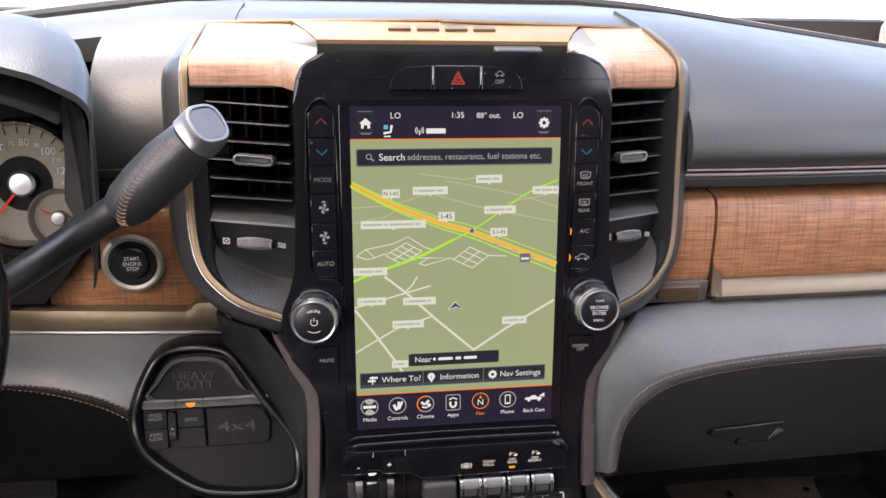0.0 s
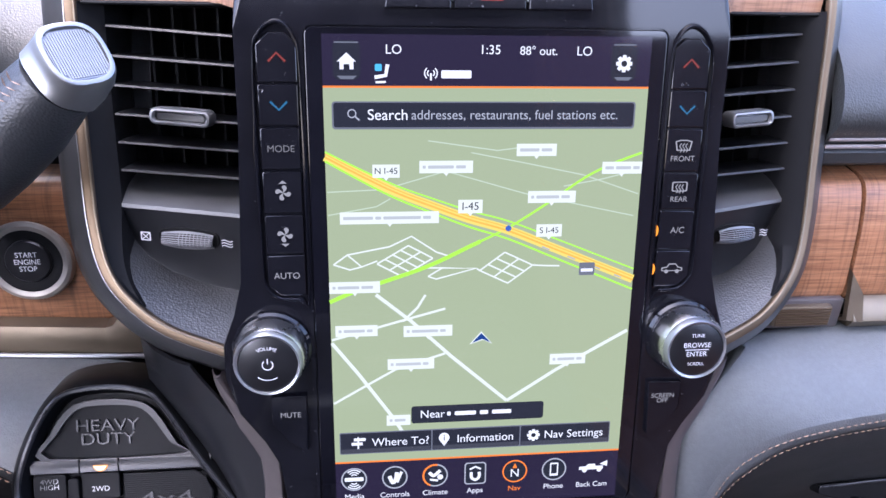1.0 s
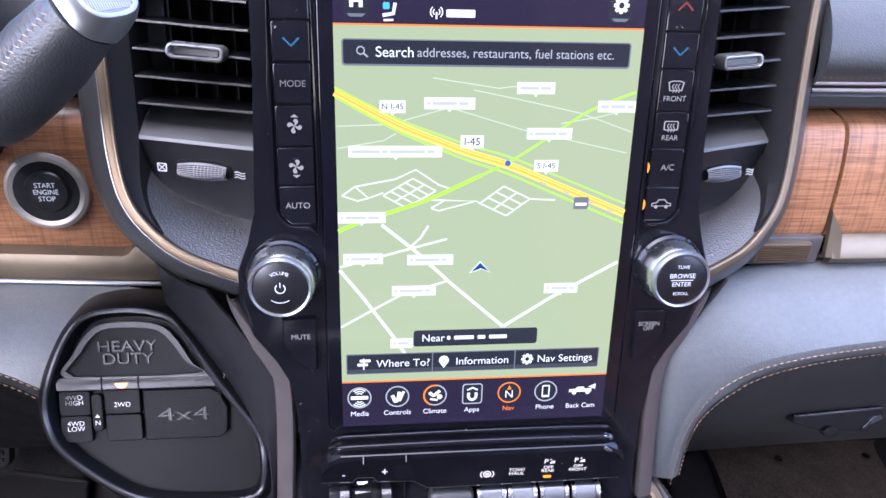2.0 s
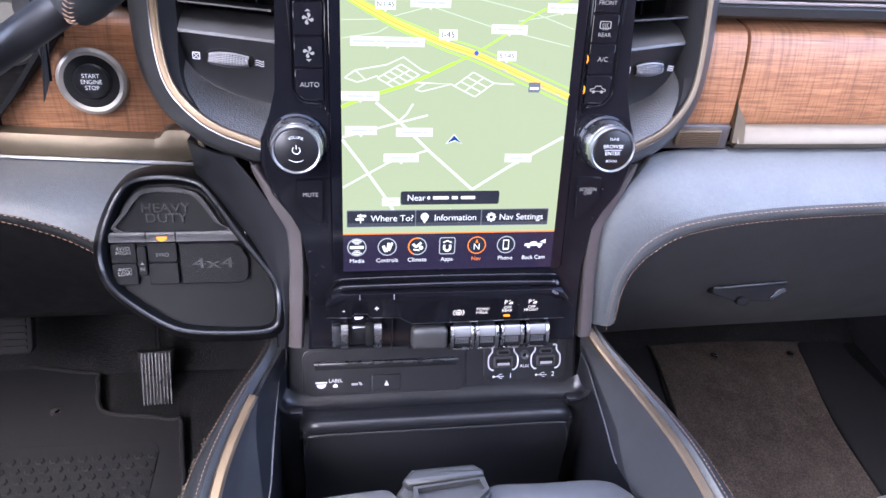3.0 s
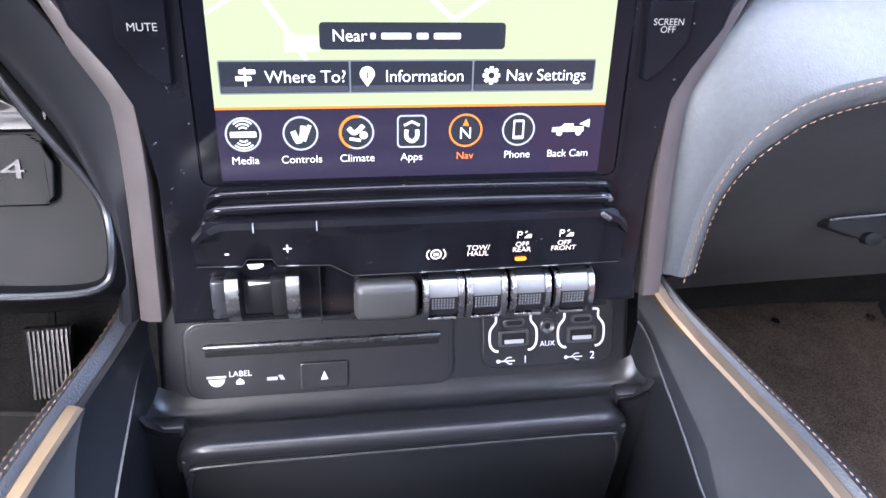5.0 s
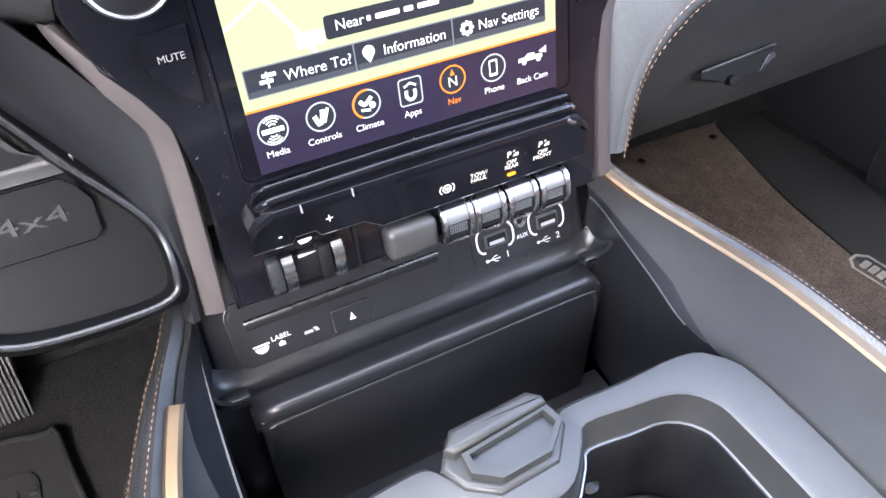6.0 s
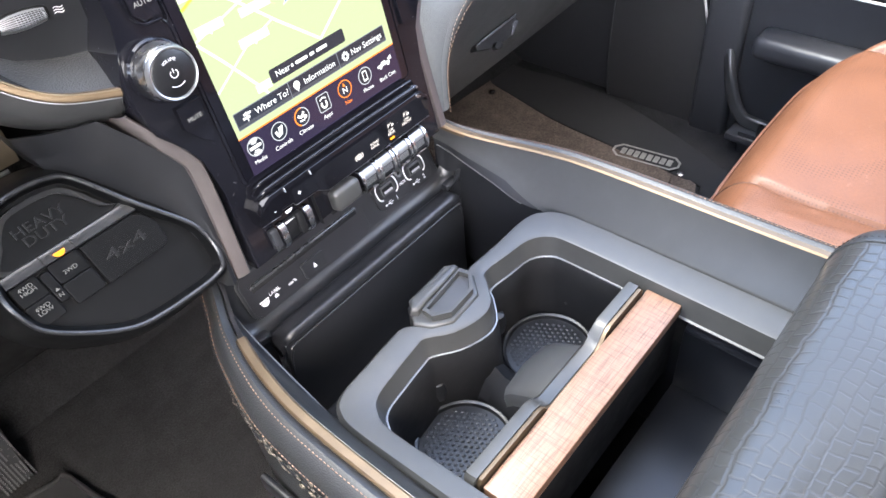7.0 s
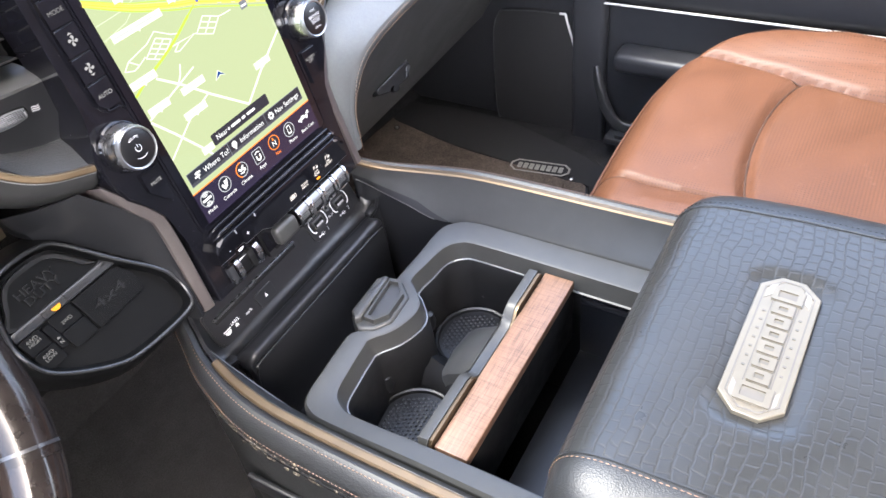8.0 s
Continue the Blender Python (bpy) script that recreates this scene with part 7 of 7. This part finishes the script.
for sg in (-1, 1):
    part("bin_wall", box(sg * 0.122 - 0.003, sg * 0.122 + 0.003, -0.62, -0.272, 0.41, 0.530, 0.001), BLACK, bin_)
    part("bin_step", box(sg * 0.1135 - 0.006, sg * 0.1135 + 0.006, -0.62, -0.276, 0.500, 0.508, 0.002), BLACK, bin_)
for k in range(4):
    part("rubber_stop", lathe([(0.0, 0.0), (0.0075, 0.0), (0.0075, 0.006), (0.005, 0.008), (0.0, 0.008)], 18, Matrix.Translation((0.085 - 0.03 * k, -0.345, 0.41))), MATT, bin_, "black rubber stop")

# ---- armrest lid ----
ARM_X = 0.178
arm = thing("armrest", (0, -0.55, 0.56), "black crocodile embossed leather armrest with a silver plaque", "armrest")
rows = []
prof = [(-0.358, 0.556), (-0.3525, 0.580), (-0.3535, 0.606), (-0.3600, 0.6250), (-0.3740, 0.6380), (-0.40, 0.6445), (-0.45, 0.6480), (-0.55, 0.6495), (-0.80, 0.6495)]
pr = cr([Vector((y, z)) for y, z in prof], 4)
pr = pr[:20] + [pr[20].lerp(pr[24], k / 40) for k in range(40)] + [pr[24].lerp(pr[28], k / 20) for k in range(20)] + pr[28:]


def dip(x, y):
    """How far the lid sinks in a soft hollow round the plaque."""
    d = math.hypot(max(0.0, abs(x + 0.005) - 0.055), max(0.0, abs(y + 0.4603) - 0.012))
    return 0.0042 / (1 + math.exp((d - 0.0160) / 0.0024))


for k in range(121):
    s = -1 + 2 * k / 120
    x = ARM_X * s
    e = max(0.0, abs(s) - 0.72) / 0.28
    drop = 0.030 * (1 - math.sqrt(max(0.0, 1 - e ** 2.2)))
    back = 0.020 * e ** 3
    crown = 0.0045 * (1 - s * s)
    rows.append([Vector((x, y - back * max(0, 1 - (abs(y + 0.356)) / 0.12), z + crown - dip(x, y) - drop * max(0.0, min(1.0, (z - 0.556) / 0.05)))) for y, z in pr])
part("lid_skin", sheet(rows[15:106], 0.010, (0, 0, -1)), CROC, arm, "embossed black leather top")
part("side_skin", sheet(rows[:16], 0.010, (0, 0, -1)), LEATHER, arm, "smooth black leather side")
part("side_skin", sheet(rows[105:], 0.010, (0, 0, -1)), LEATHER, arm, "smooth black leather side")
for s in (-0.75, 0.75):
    k = int(round((s + 1) * 60))
    path = [p + Vector((0, 0, 0.0006)) for p in rows[k][4:]]
    part("seam", rod(path, 0.0011, 6), LEATHER, arm)
    part("stitching", stitches([p + Vector((0.004 * (1 if s > 0 else -1), 0, 0.0008)) for p in path], (0, 0, 1), 0.0028, 0.0014, 0.0005), THREAD if s < 0 else MATT, arm)
part("lid_base", box(-0.170, 0.170, -0.80, -0.372, 0.535, 0.560, 0.006), BLACK, arm, "black lid base")
PL = pose(-0.0050, -0.4603, 0.6495, 0.8, 0, -1.5) @ Matrix.Diagonal((0.912, 0.955, 1, 1))
PLATE = plain("pale_nickel", (0.20, 0.175, 0.135), 0.42, 0.6, var=0.06, wear=0.05)
plaque = part("plaque", slab(rrect(-0.0720, -0.0222, 0.0720, 0.0222, 0.0135, 1), -0.001, 0.0032, 0.001, 3), PLATE, arm, "eight sided silver plaque", m=PL)
GROOVE = plain("engraved_dark", (0.11, 0.10, 0.085), 0.5)
part("border_groove", frame_ring(rrect(-0.0680, -0.0182, 0.0680, 0.0182, 0.0115, 1), rrect(-0.0668, -0.0170, 0.0668, 0.0170, 0.0110, 1), 0.003, 0.0036), GROOVE, plaque, "dark engraved outline", m=PL)
for a, c in ((-1, -1), (-1, 1), (1, -1), (1, 1)):
    part("engraved_panel", slab([(a * 0.0500, c * 0.0108), (a * 0.0580, c * 0.0108), (a * 0.0640, c * 0.0085), (a * 0.0600, c * 0.0145), (a * 0.0540, c * 0.0158), (a * 0.0440, c * 0.0158)][::-a * c], 0.003, 0.0036), plain("etched_nickel", (0.24, 0.22, 0.19), 0.6, 0.3), plaque, "grey etched corner", m=PL)
for v in (-0.0094, 0.0094):
    part("groove_line", box(-0.0655, 0.0655, v - 0.0004, v + 0.0004, 0.003, 0.0036), GROOVE, plaque, m=PL)
x = -0.0620
for k in range(8):
    wd, tall = (0.0170, 0.0125) if k == 0 else (0.0150, 0.0112) if k == 7 else (0.0120, 0.0078)
    part("block_shade", slab(rrect(x - 0.0006, -tall - 0.0006, x + wd + 0.0010, tall, 0.0010), 0.003, 0.0037), GROOVE, plaque, m=PL)
    part("raised_block", frame_ring(rrect(x, -tall + 0.0006, x + wd, tall, 0.0012), rrect(x + 0.0036, -tall + 0.0050, x + wd - 0.0036, tall - 0.0040, 0.0008), 0.003, 0.0050), PLATE, plaque, "pale raised block", m=PL)
    x += wd + 0.0024
for sg in (-1, 1):
    for k in range(7):
        part("engraved_bar", slab(rrect(-0.0300 + 0.0098 * k, sg * 0.0128 - 0.0012, -0.0282 + 0.0098 * k, sg * 0.0128 + 0.0012, 0.0003), 0.0033, 0.0037), GROOVE, plaque, m=PL)

# ---- four wheel drive switch pod ----
# the pod's face leans back by 32 degrees, more than the stack: u to the right, v up the face, n out of it
PC, PSN = math.cos(radians(32)), math.sin(radians(32))
PD = Matrix(((0.9806, -0.0652, 0, -0.0036), (0, 0.8947 * PSN, -PC, 0.0285), (0, 0.8947 * PC, PSN, 0.6959), (0, 0, 0, 1)))
pod = thing("drive_switch_pod", (-0.20, 0.03, 0.68), "black moulded pod with four wheel drive switches", "switch pod")
PO = [(-0.2630, -0.0400), (-0.2635, -0.020), (-0.2560, 0.004), (-0.2450, 0.0250), (-0.2330, 0.0355), (-0.2120, 0.0385), (-0.1920, 0.0360), (-0.1790, 0.0270), (-0.1560, -0.0130), (-0.1380, -0.0430), (-0.1320, -0.0600), (-0.1330, -0.0830), (-0.1400, -0.0950), (-0.1650, -0.0975), (-0.2000, -0.0955), (-0.2200, -0.0885), (-0.2420, -0.0720), (-0.2570, -0.0560)]
PS = [(p.x, p.y) for p in cr([Vector((*p, 0)) for p in PO], 4, True)]
part("pod_shell", loft([[(*p, z) for p in grow(PS, d)] for d, z in ((0.012, -0.034), (0.0050, -0.008), (0.001, -0.0015), (-0.001, 0.0008), (-0.0032, 0.0008), (-0.0055, -0.003), (-0.0065, -0.009))], True, True), PODBLACK, pod, "black pod with rounded rim", m=PD)
part("pod_rim", rod([PD @ Vector((*p, 0.0004)) for p in grow(PS, -0.002)] + [PD @ Vector((*grow(PS, -0.002)[0], 0.0004))], 0.0017, 8), PODLIT, pod, "rounded rim, its highlight put in as paler satin")
UP = [(-0.2470, -0.0085), (-0.2420, 0.0070), (-0.2340, 0.0190), (-0.2240, 0.0250), (-0.2000, 0.0250), (-0.1880, 0.0190), (-0.1760, -0.0010), (-0.1700, -0.0085)]
US = [(p.x, p.y) for p in cr([Vector((*p, 0)) for p in UP], 3, True)]
part("badge_recess", frame_ring(grow(US, 0.003), grow(US, -0.001), -0.010, -0.0045), PODSHEEN, pod, m=PD)
part("badge_floor", slab(US[::-1], -0.010, -0.0075), PODBLACK, pod, m=PD)
letters("HEAVY\nDUTY", 0.0108, PODSHEEN, pod, -0.2130, 0.0070, -0.0068, PD, deep=0.0008, wide=1.1, label="embossed letters, paler for their highlights")
part("switch_brow", loft([[(u, v, n) for v, n in ((-0.0085, -0.010), (-0.0090, -0.0040), (-0.0120, -0.0026), (-0.0170, -0.0030), (-0.0180, -0.0075))] for u in (-0.2560, -0.2540, -0.2070, -0.1560, -0.1540)]), PODLIT, pod, "satin brow over the switches", m=PD)
for u0, u1, v0, v1, txt in ((-0.2560, -0.2375, -0.0348, -0.0180, "4WD\nHIGH"), (-0.2290, -0.2075, -0.0345, -0.0180, "2WD"), (-0.2560, -0.2375, -0.0530, -0.0352, "4WD\nLOW"), (-0.2290, -0.2075, -0.0530, -0.0352, None)):
    ky = part("drive_key", slab(rrect(u0, v0, u1, v1, 0.002), -0.010, -0.0052, 0.0005), PODBLACK, pod, "black drive mode key", m=PD, angle=20)
    if txt:
        letters(txt, 0.0045, GREYPRINT_LIT, ky, (u0 + u1) / 2, (v0 + v1) / 2 - (0.004 if txt == "2WD" else 0) + 0.002, -0.0049, PD)
nk = part("neutral_key", slab(rrect(-0.2365, -0.0455, -0.2300, -0.0205, 0.0025), -0.010, -0.0040, 0.0006), PODBLACK, pod, "small neutral key", m=PD)
letters("N", 0.0045, GREYPRINT_LIT, nk, -0.2332, -0.0400, -0.0037, PD)
part("arrow_mark", flat([(-0.2347, -0.0362), (-0.2317, -0.0362), (-0.2332, -0.0338)], -0.0037), GREYPRINT_LIT, nk, m=PD)
part("lamp", slab([(-0.2170 + 0.0042 * math.cos(radians(a)), -0.0128 + 0.0040 * math.sin(radians(a))) for a in range(180, 361, 15)], -0.004, -0.0020, 0.0004), AMBER, pod, "lit amber lamp", m=PD)
part("brow_joint", box(-0.2292, -0.2288, -0.0180, -0.0088, -0.004, -0.0021), MATT, pod, m=PD)
part("brow_joint", box(-0.2072, -0.2068, -0.0180, -0.0088, -0.004, -0.0021), MATT, pod, m=PD)
rb = part("ribbed_plate", slab([(-0.2055, -0.0530), (-0.1600, -0.0530), (-0.1555, -0.0490), (-0.1540, -0.0330), (-0.1580, -0.0240), (-0.1640, -0.0190), (-0.2055, -0.0190)], -0.010, -0.0045, 0.0008), PODBLACK, pod, "finely ribbed plate", m=PD)
part("fine_ribs", join(*[box(-0.2045, -0.1575, -0.0522 + 0.0013 * k, -0.0516 + 0.0013 * k, -0.0046, -0.0042) for k in range(25)]), PODBLACK, rb, m=PD)
letters("4x4", 0.0125, PODSHEEN, rb, -0.1810, -0.0362, -0.0040, PD, deep=0.0006, wide=1.7, label="embossed letters, paler for their highlights")

# ---- passenger seat ----
seat = thing("passenger_seat", (0.47, -0.50, FLOOR), "tan leather passenger seat with perforated cushion and brown seams", "seat")
rows = []
NX, NY = 120, 110


def CROSS(s):
    """How far back the cross seam lies, front edge 0 to rear 1."""
    return 0.355 + 0.10 * s * s + 0.02 * s


for j in range(NY + 1):
    q = j / NY
    r_ = []
    far = 0.68 - 0.48 * min(q, 0.55)
    for i in range(NX + 1):
        s = -1 + 2 * i / NX
        w = 0.245 * (1 - 0.13 * max(0, 1 - q / 0.22) ** 2.6)
        x = 0.462 + w * s
        fy = -0.194 - 0.105 * max(0, s) ** 4 - 0.012 * max(0, -s) ** 3
        y = fy - 0.50 * q
        z = 0.520
        z -= 0.085 * max(0.0, 1 - q / 0.13) ** 2.6
        z += 0.012 * max(0, abs(s) - 0.62) / 0.2 * min(1, q / 0.25) * (1 if abs(s) < 0.82 else max(0, 1 - (abs(s) - 0.82) / 0.18))
        z -= 0.120 * max(0, (abs(s) - 0.88) / 0.12) ** 2.6
        z -= 0.010 * math.exp(-((s + 0.66 if s < 0 else s - far) / 0.020) ** 2) * min(1, q / 0.12)
        z += 0.020 * math.sin(math.pi * min(1.0, max(0.0, (s - far) / (1 - far)))) * min(1, q / 0.35)
        inside = -0.66 < s < far
        z -= 0.009 * math.exp(-((q - CROSS(s)) / 0.014) ** 2) * inside
        z += 0.0006 * math.sin(41 * q + 5 * s + 2 * math.sin(9 * s)) * max(0.0, abs(s) - 0.62) / 0.2 + 0.0008 * math.sin(23 * q - 9 * s)
        z += 0.006 * math.sin(math.pi * min(1, q / 0.38)) * inside * max(0.0, 1 - ((s - (far - 0.66) / 2) / ((far + 0.66) / 2)) ** 2)
        r_.append(Vector((x, y, z)))
    rows.append(r_)
part("cushion", sheet(rows, 0.05, (0, 0, -1)), TAN, seat, "tan perforated leather cushion")
part("front_piping", rod([p + Vector((0, 0.001, 0.001)) for p in rows[3]], 0.0022, 6), TANPLAIN, seat)


def on_seat(s, q, up=0.0006):
    """A point of the cushion's skin."""
    a, c = (s + 1) / 2 * NX, q * NY
    i, j = min(int(a), NX - 1), min(int(c), NY - 1)
    p = rows[j][i].lerp(rows[j][i + 1], a - i).lerp(rows[j + 1][i].lerp(rows[j + 1][i + 1], a - i), c - j)
    return p + Vector((0, 0, up))


QS = [0.03 + 0.95 * k / 60 for k in range(61)]
part("seam", rod([on_seat(-0.66, q) for q in QS], 0.0011, 6), SEAM, seat, "dark sewn seam")
part("seam", rod([on_seat(0.68 - 0.48 * min(q, 0.55), q) for q in QS], 0.0011, 6), SEAM, seat, "dark sewn seam")
part("seam", rod([on_seat(s, CROSS(s)) for s in [-0.65 + 1.13 * k / 50 for k in range(51)]], 0.0011, 6), SEAM, seat, "dark sewn cross seam")
for d in (0.0, 0.03):
    part("stitching", stitches([on_seat(0.90 - d - 0.16 * q, q, 0.0010) for q in QS[6:]], (0, 0, 1), 0.0035, 0.0018, 0.0005), SEAM, seat)
part("seat_base", box(0.27, 0.66, -0.72, -0.29, FLOOR, 0.45, 0.02), MATT, seat, "dark seat base")
back_rows = []
for j in range(13):
    q = j / 12
    back_rows.append([Vector((0.465 + 0.235 * s * (1 - 0.12 * q * q), -0.70 - 0.20 * q + 0.03 * abs(s) ** 2, 0.50 + 0.62 * q)) for s in [-1 + k / 8 for k in range(17)]])
part("backrest", sheet(back_rows, 0.10, (0, -1, 0)), TANPLAIN, seat, "tan leather backrest")

# ---- passenger door ----
door = thing("passenger_door", (0.77, -0.2, FLOOR), "black passenger door panel with speaker grille and bright trim", "door")
part("door_panel", box(0.765, 0.80, -0.95, 0.55, FLOOR, 0.90, 0.006), HAZEBLACK, door, "black door panel")
part("upper_ledge", sheet([[(0.765, y, 0.505), (0.752, y, 0.512), (0.744, y, 0.530), (0.748, y, 0.60), (0.760, y, 0.72), (0.775, y, 0.88)] for y in (0.40, 0.0, -0.5, -0.95)], 0.008, (1, 0, 0)), HAZEBLACK, door, "black padded upper door")
part("bright_line", rod([(0.7455, y, 0.5095) for y in (-0.05, -0.3, -0.6, -0.95)], 0.0020, 8), DOORLINE, door, "thin bright trim line")
YZ = Matrix(((0, 0, -1, 0.762), (-1, 0, 0, 0), (0, 1, 0, 0), (0, 0, 0, 1)))
gro = [(-0.165, 0.256), (-0.148, 0.228), (-0.10, 0.218), (0.043, 0.213), (0.018, 0.35), (-0.012, 0.462), (-0.026, 0.476), (-0.125, 0.470), (-0.152, 0.455), (-0.163, 0.40)]
gs = [(p.x, p.y) for p in cr([Vector((*p, 0)) for p in gro], 3, True)]
gr = part("speaker_grille", slab(gs, -0.006, 0.008, 0.003), GRILLE, door, "black speaker grille", m=YZ)
part("grille_trim", rod([YZ @ Vector((*p, 0.0085)) for p in gs[2 * 3:3 * 3 + 1] + gs[9:19]], 0.0022, 6), DOORLINE, gr, "thin bright grille edge")
part("grille_edge", rod([YZ @ Vector((*p, 0.0085)) for p in gs[-12:] + gs[:7]], 0.0011, 6), SLATE, gr)
part("door_column", box(0.742, 0.768, -0.062, 0.0, 0.215, 0.56, 0.010, 3), HAZEBLACK, door, "upright beside the grille")
part("pocket_wing", sweep(cr([(0.748, -0.045, 0.390), (0.735, -0.060, 0.350), (0.730, -0.085, 0.300), (0.735, -0.125, 0.283), (0.742, -0.30, 0.280)], 6), rrect(-0.006, -0.010, 0.006, 0.010, 0.004, 3), (0, 0, 1)), SLATE, door, "grey edge of the door pocket")
part("armrest_pad", box(0.715, 0.77, -0.80, -0.085, 0.400, 0.435, 0.012, 3), HAZEBLACK, door, "dark armrest pad")
part("pocket_floor", box(0.70, 0.768, -0.80, -0.08, 0.262, 0.275, 0.004), HAZEBLACK, door)
part("pocket_cup", lathe([(0.030, 0.0), (0.037, 0.0), (0.037, 0.012), (0.034, 0.015), (0.030, 0.012)], 30), MATT, door, "round bottle holder in the door pocket", m=Matrix.Translation((0.725, -0.16, 0.276)))
part("lower_bin_face", sheet([[(0.742, y, 0.222), (0.718, y, 0.235), (0.705, y, 0.27), (0.705, y, 0.282)] for y in (-0.10, -0.3, -0.6, -0.9)], 0.006, (1, 0, 0)), HAZEBLACK, door)

# ---- mats, carpet and pedals ----
MAT_P = [(0.385, 0.375), (0.700, 0.372), (0.735, 0.33), (0.742, 0.16), (0.690, -0.02), (0.655, -0.10), (0.62, -0.135), (0.33, -0.14), (0.30, -0.10), (0.335, 0.33)]
mp_ = [(p.x, p.y) for p in cr([Vector((*p, 0)) for p in MAT_P], 4, True)]
mat_p = thing("floor_mat", (0.5, 0.1, FLOOR), "brown carpet floor mat with black rubber border and badge", "floor mat", "floor mats")
part("border", slab(mp_[::-1], FLOOR, FLOOR + 0.006, 0.002), RUBBER, mat_p, "black rubber border")
inner = [(0.425, 0.365), (0.640, 0.362), (0.650, 0.34), (0.616, 0.19), (0.605, 0.07), (0.594, -0.05), (0.572, -0.098), (0.36, -0.100), (0.355, -0.06), (0.405, 0.32)]
in_ = [(p.x, p.y) for p in cr([Vector((*p, 0)) for p in inner], 4, True)]
part("carpet_insert", slab(in_[::-1], FLOOR + 0.004, FLOOR + 0.011, 0.003), MATPILE, mat_p, "brown carpet pile")
part("groove", rod([Vector((*p, FLOOR + 0.0075)) for p in grow(in_, 0.006)] + [Vector((*grow(in_, 0.006)[0], FLOOR + 0.0075))], 0.0022, 6), MATT, mat_p)
BADGEGREY = plain("worn_badge_grey", (0.24, 0.235, 0.22), 0.45, 0.4, var=0.25, scale=120)
BM = pose(0.6120, 0.006, FLOOR + 0.0075, 0, 0, 98)
bdg = part("badge", slab(rrect(-0.056, -0.0175, 0.056, 0.0175, 0.011, 1), 0, 0.003, 0.001), RUBBER, mat_p, "worn grey metal mat badge with eight sides", m=BM)
part("badge_border", frame_ring(rrect(-0.056, -0.0175, 0.056, 0.0175, 0.011, 1), rrect(-0.0525, -0.0145, 0.0525, 0.0145, 0.0095, 1), 0.003, 0.0038), BADGEGREY, bdg, m=BM)
for k in range(8):
    part("badge_bar", slab(rrect(-0.0430 + 0.0110 * k, -0.0080, -0.0348 + 0.0110 * k, 0.0080, 0.001), 0.003, 0.0038), BADGEGREY, bdg, m=BM)
for x, y in ((0.500, 0.334), (0.628, 0.331), (0.600, -0.060)):
    part("stud", lathe([(0.0, 0.0), (0.0062, 0.0), (0.0055, 0.003), (0.003, 0.0042), (0.0, 0.0045)], 16, Matrix.Translation((x, y, FLOOR + 0.011))), CHROME, mat_p, "shiny metal stud")
mat_d = thing("floor_mat", (-0.42, 0.05, FLOOR), "black rubber floor mat in the driver footwell", "floor mat", "floor mats")
MAT_D = [(-0.70, 0.36), (-0.445, 0.36), (-0.415, 0.34), (-0.405, 0.30), (-0.385, 0.277), (-0.31, 0.262), (-0.285, 0.22), (-0.27, -0.14), (-0.66, -0.14)]
md = [(p.x, p.y) for p in cr([Vector((*p, 0)) for p in MAT_D], 4, True)]
part("border", slab(md[::-1], FLOOR, FLOOR + 0.010, 0.003), RUBBER, mat_d, "black rubber mat")
part("raised_edge", rod([Vector((*p, FLOOR + 0.010)) for p in md] + [Vector((*md[0], FLOOR + 0.010))], 0.0032, 8), RUBBER, mat_d)
part("tread_field", slab(rrect(-0.62, -0.12, -0.31, 0.225, 0.02), FLOOR + 0.010, FLOOR + 0.0125, 0.001), RUBBER, mat_d)
part("tread_dots", join(*[lathe([(0.006, 0), (0.0045, 0.0022)], 6, Matrix.Translation((-0.605 + 0.0165 * i + 0.008 * (j % 2), -0.105 + 0.0145 * j, FLOOR + 0.0125))) for i in range(18) for j in range(22)]), RUBBER, mat_d)
part("stud", lathe([(0.0, 0.0), (0.0062, 0.0), (0.0055, 0.003), (0.0, 0.0045)], 16, Matrix.Translation((-0.455, 0.285, FLOOR + 0.010))), CHROME, mat_d, "shiny metal stud")
pedal = thing("accelerator_pedal", (-0.34, 0.37, 0.20 + 0.035), "ribbed black accelerator pedal over the footwell carpet", "pedal")
PM = pose(-0.330, 0.318, 0.262, 60, 0, 2) @ Matrix.Diagonal((0.72, 0.72, 1, 1))
part("pad", slab([(-0.022, -0.058), (0.018, -0.058), (0.032, 0.058), (-0.034, 0.058)], -0.012, 0.0, 0.004), RUBBER, pedal, "ribbed rubber pad", m=PM)
part("pad_ribs", join(*[box(-0.026 + 0.0062 * k, -0.0232 + 0.0062 * k, -0.052, 0.054, 0, 0.0028) for k in range(9)]), SATIN, pedal, m=PM)
part("pedal_arm", rod([PM @ Vector((0, 0.03, -0.012)), Vector((-0.335, 0.45, 0.40)), Vector((-0.335, 0.52, 0.52))], 0.004, 8), MATT, pedal)
brake = thing("brake_pedal", (-0.46, 0.33, 0.40), "black rubber brake pedal hanging below the dash", "pedal")
BP = pose(-0.500, 0.30, 0.372, 62, 0, 0)
part("pad", slab(rrect(-0.040, -0.030, 0.040, 0.030, 0.010), -0.012, 0.0, 0.004), RUBBER, brake, m=BP)
part("pad_ribs", join(*[box(-0.034, 0.034, -0.022 + 0.0085 * k, -0.018 + 0.0085 * k, 0, 0.0028) for k in range(6)]), RUBBER, brake, m=BP)
part("pedal_arm", rod([BP @ Vector((0, 0, -0.012)), Vector((-0.500, 0.42, 0.47)), Vector((-0.500, 0.48, 0.58))], 0.008, 8), MATT, brake)
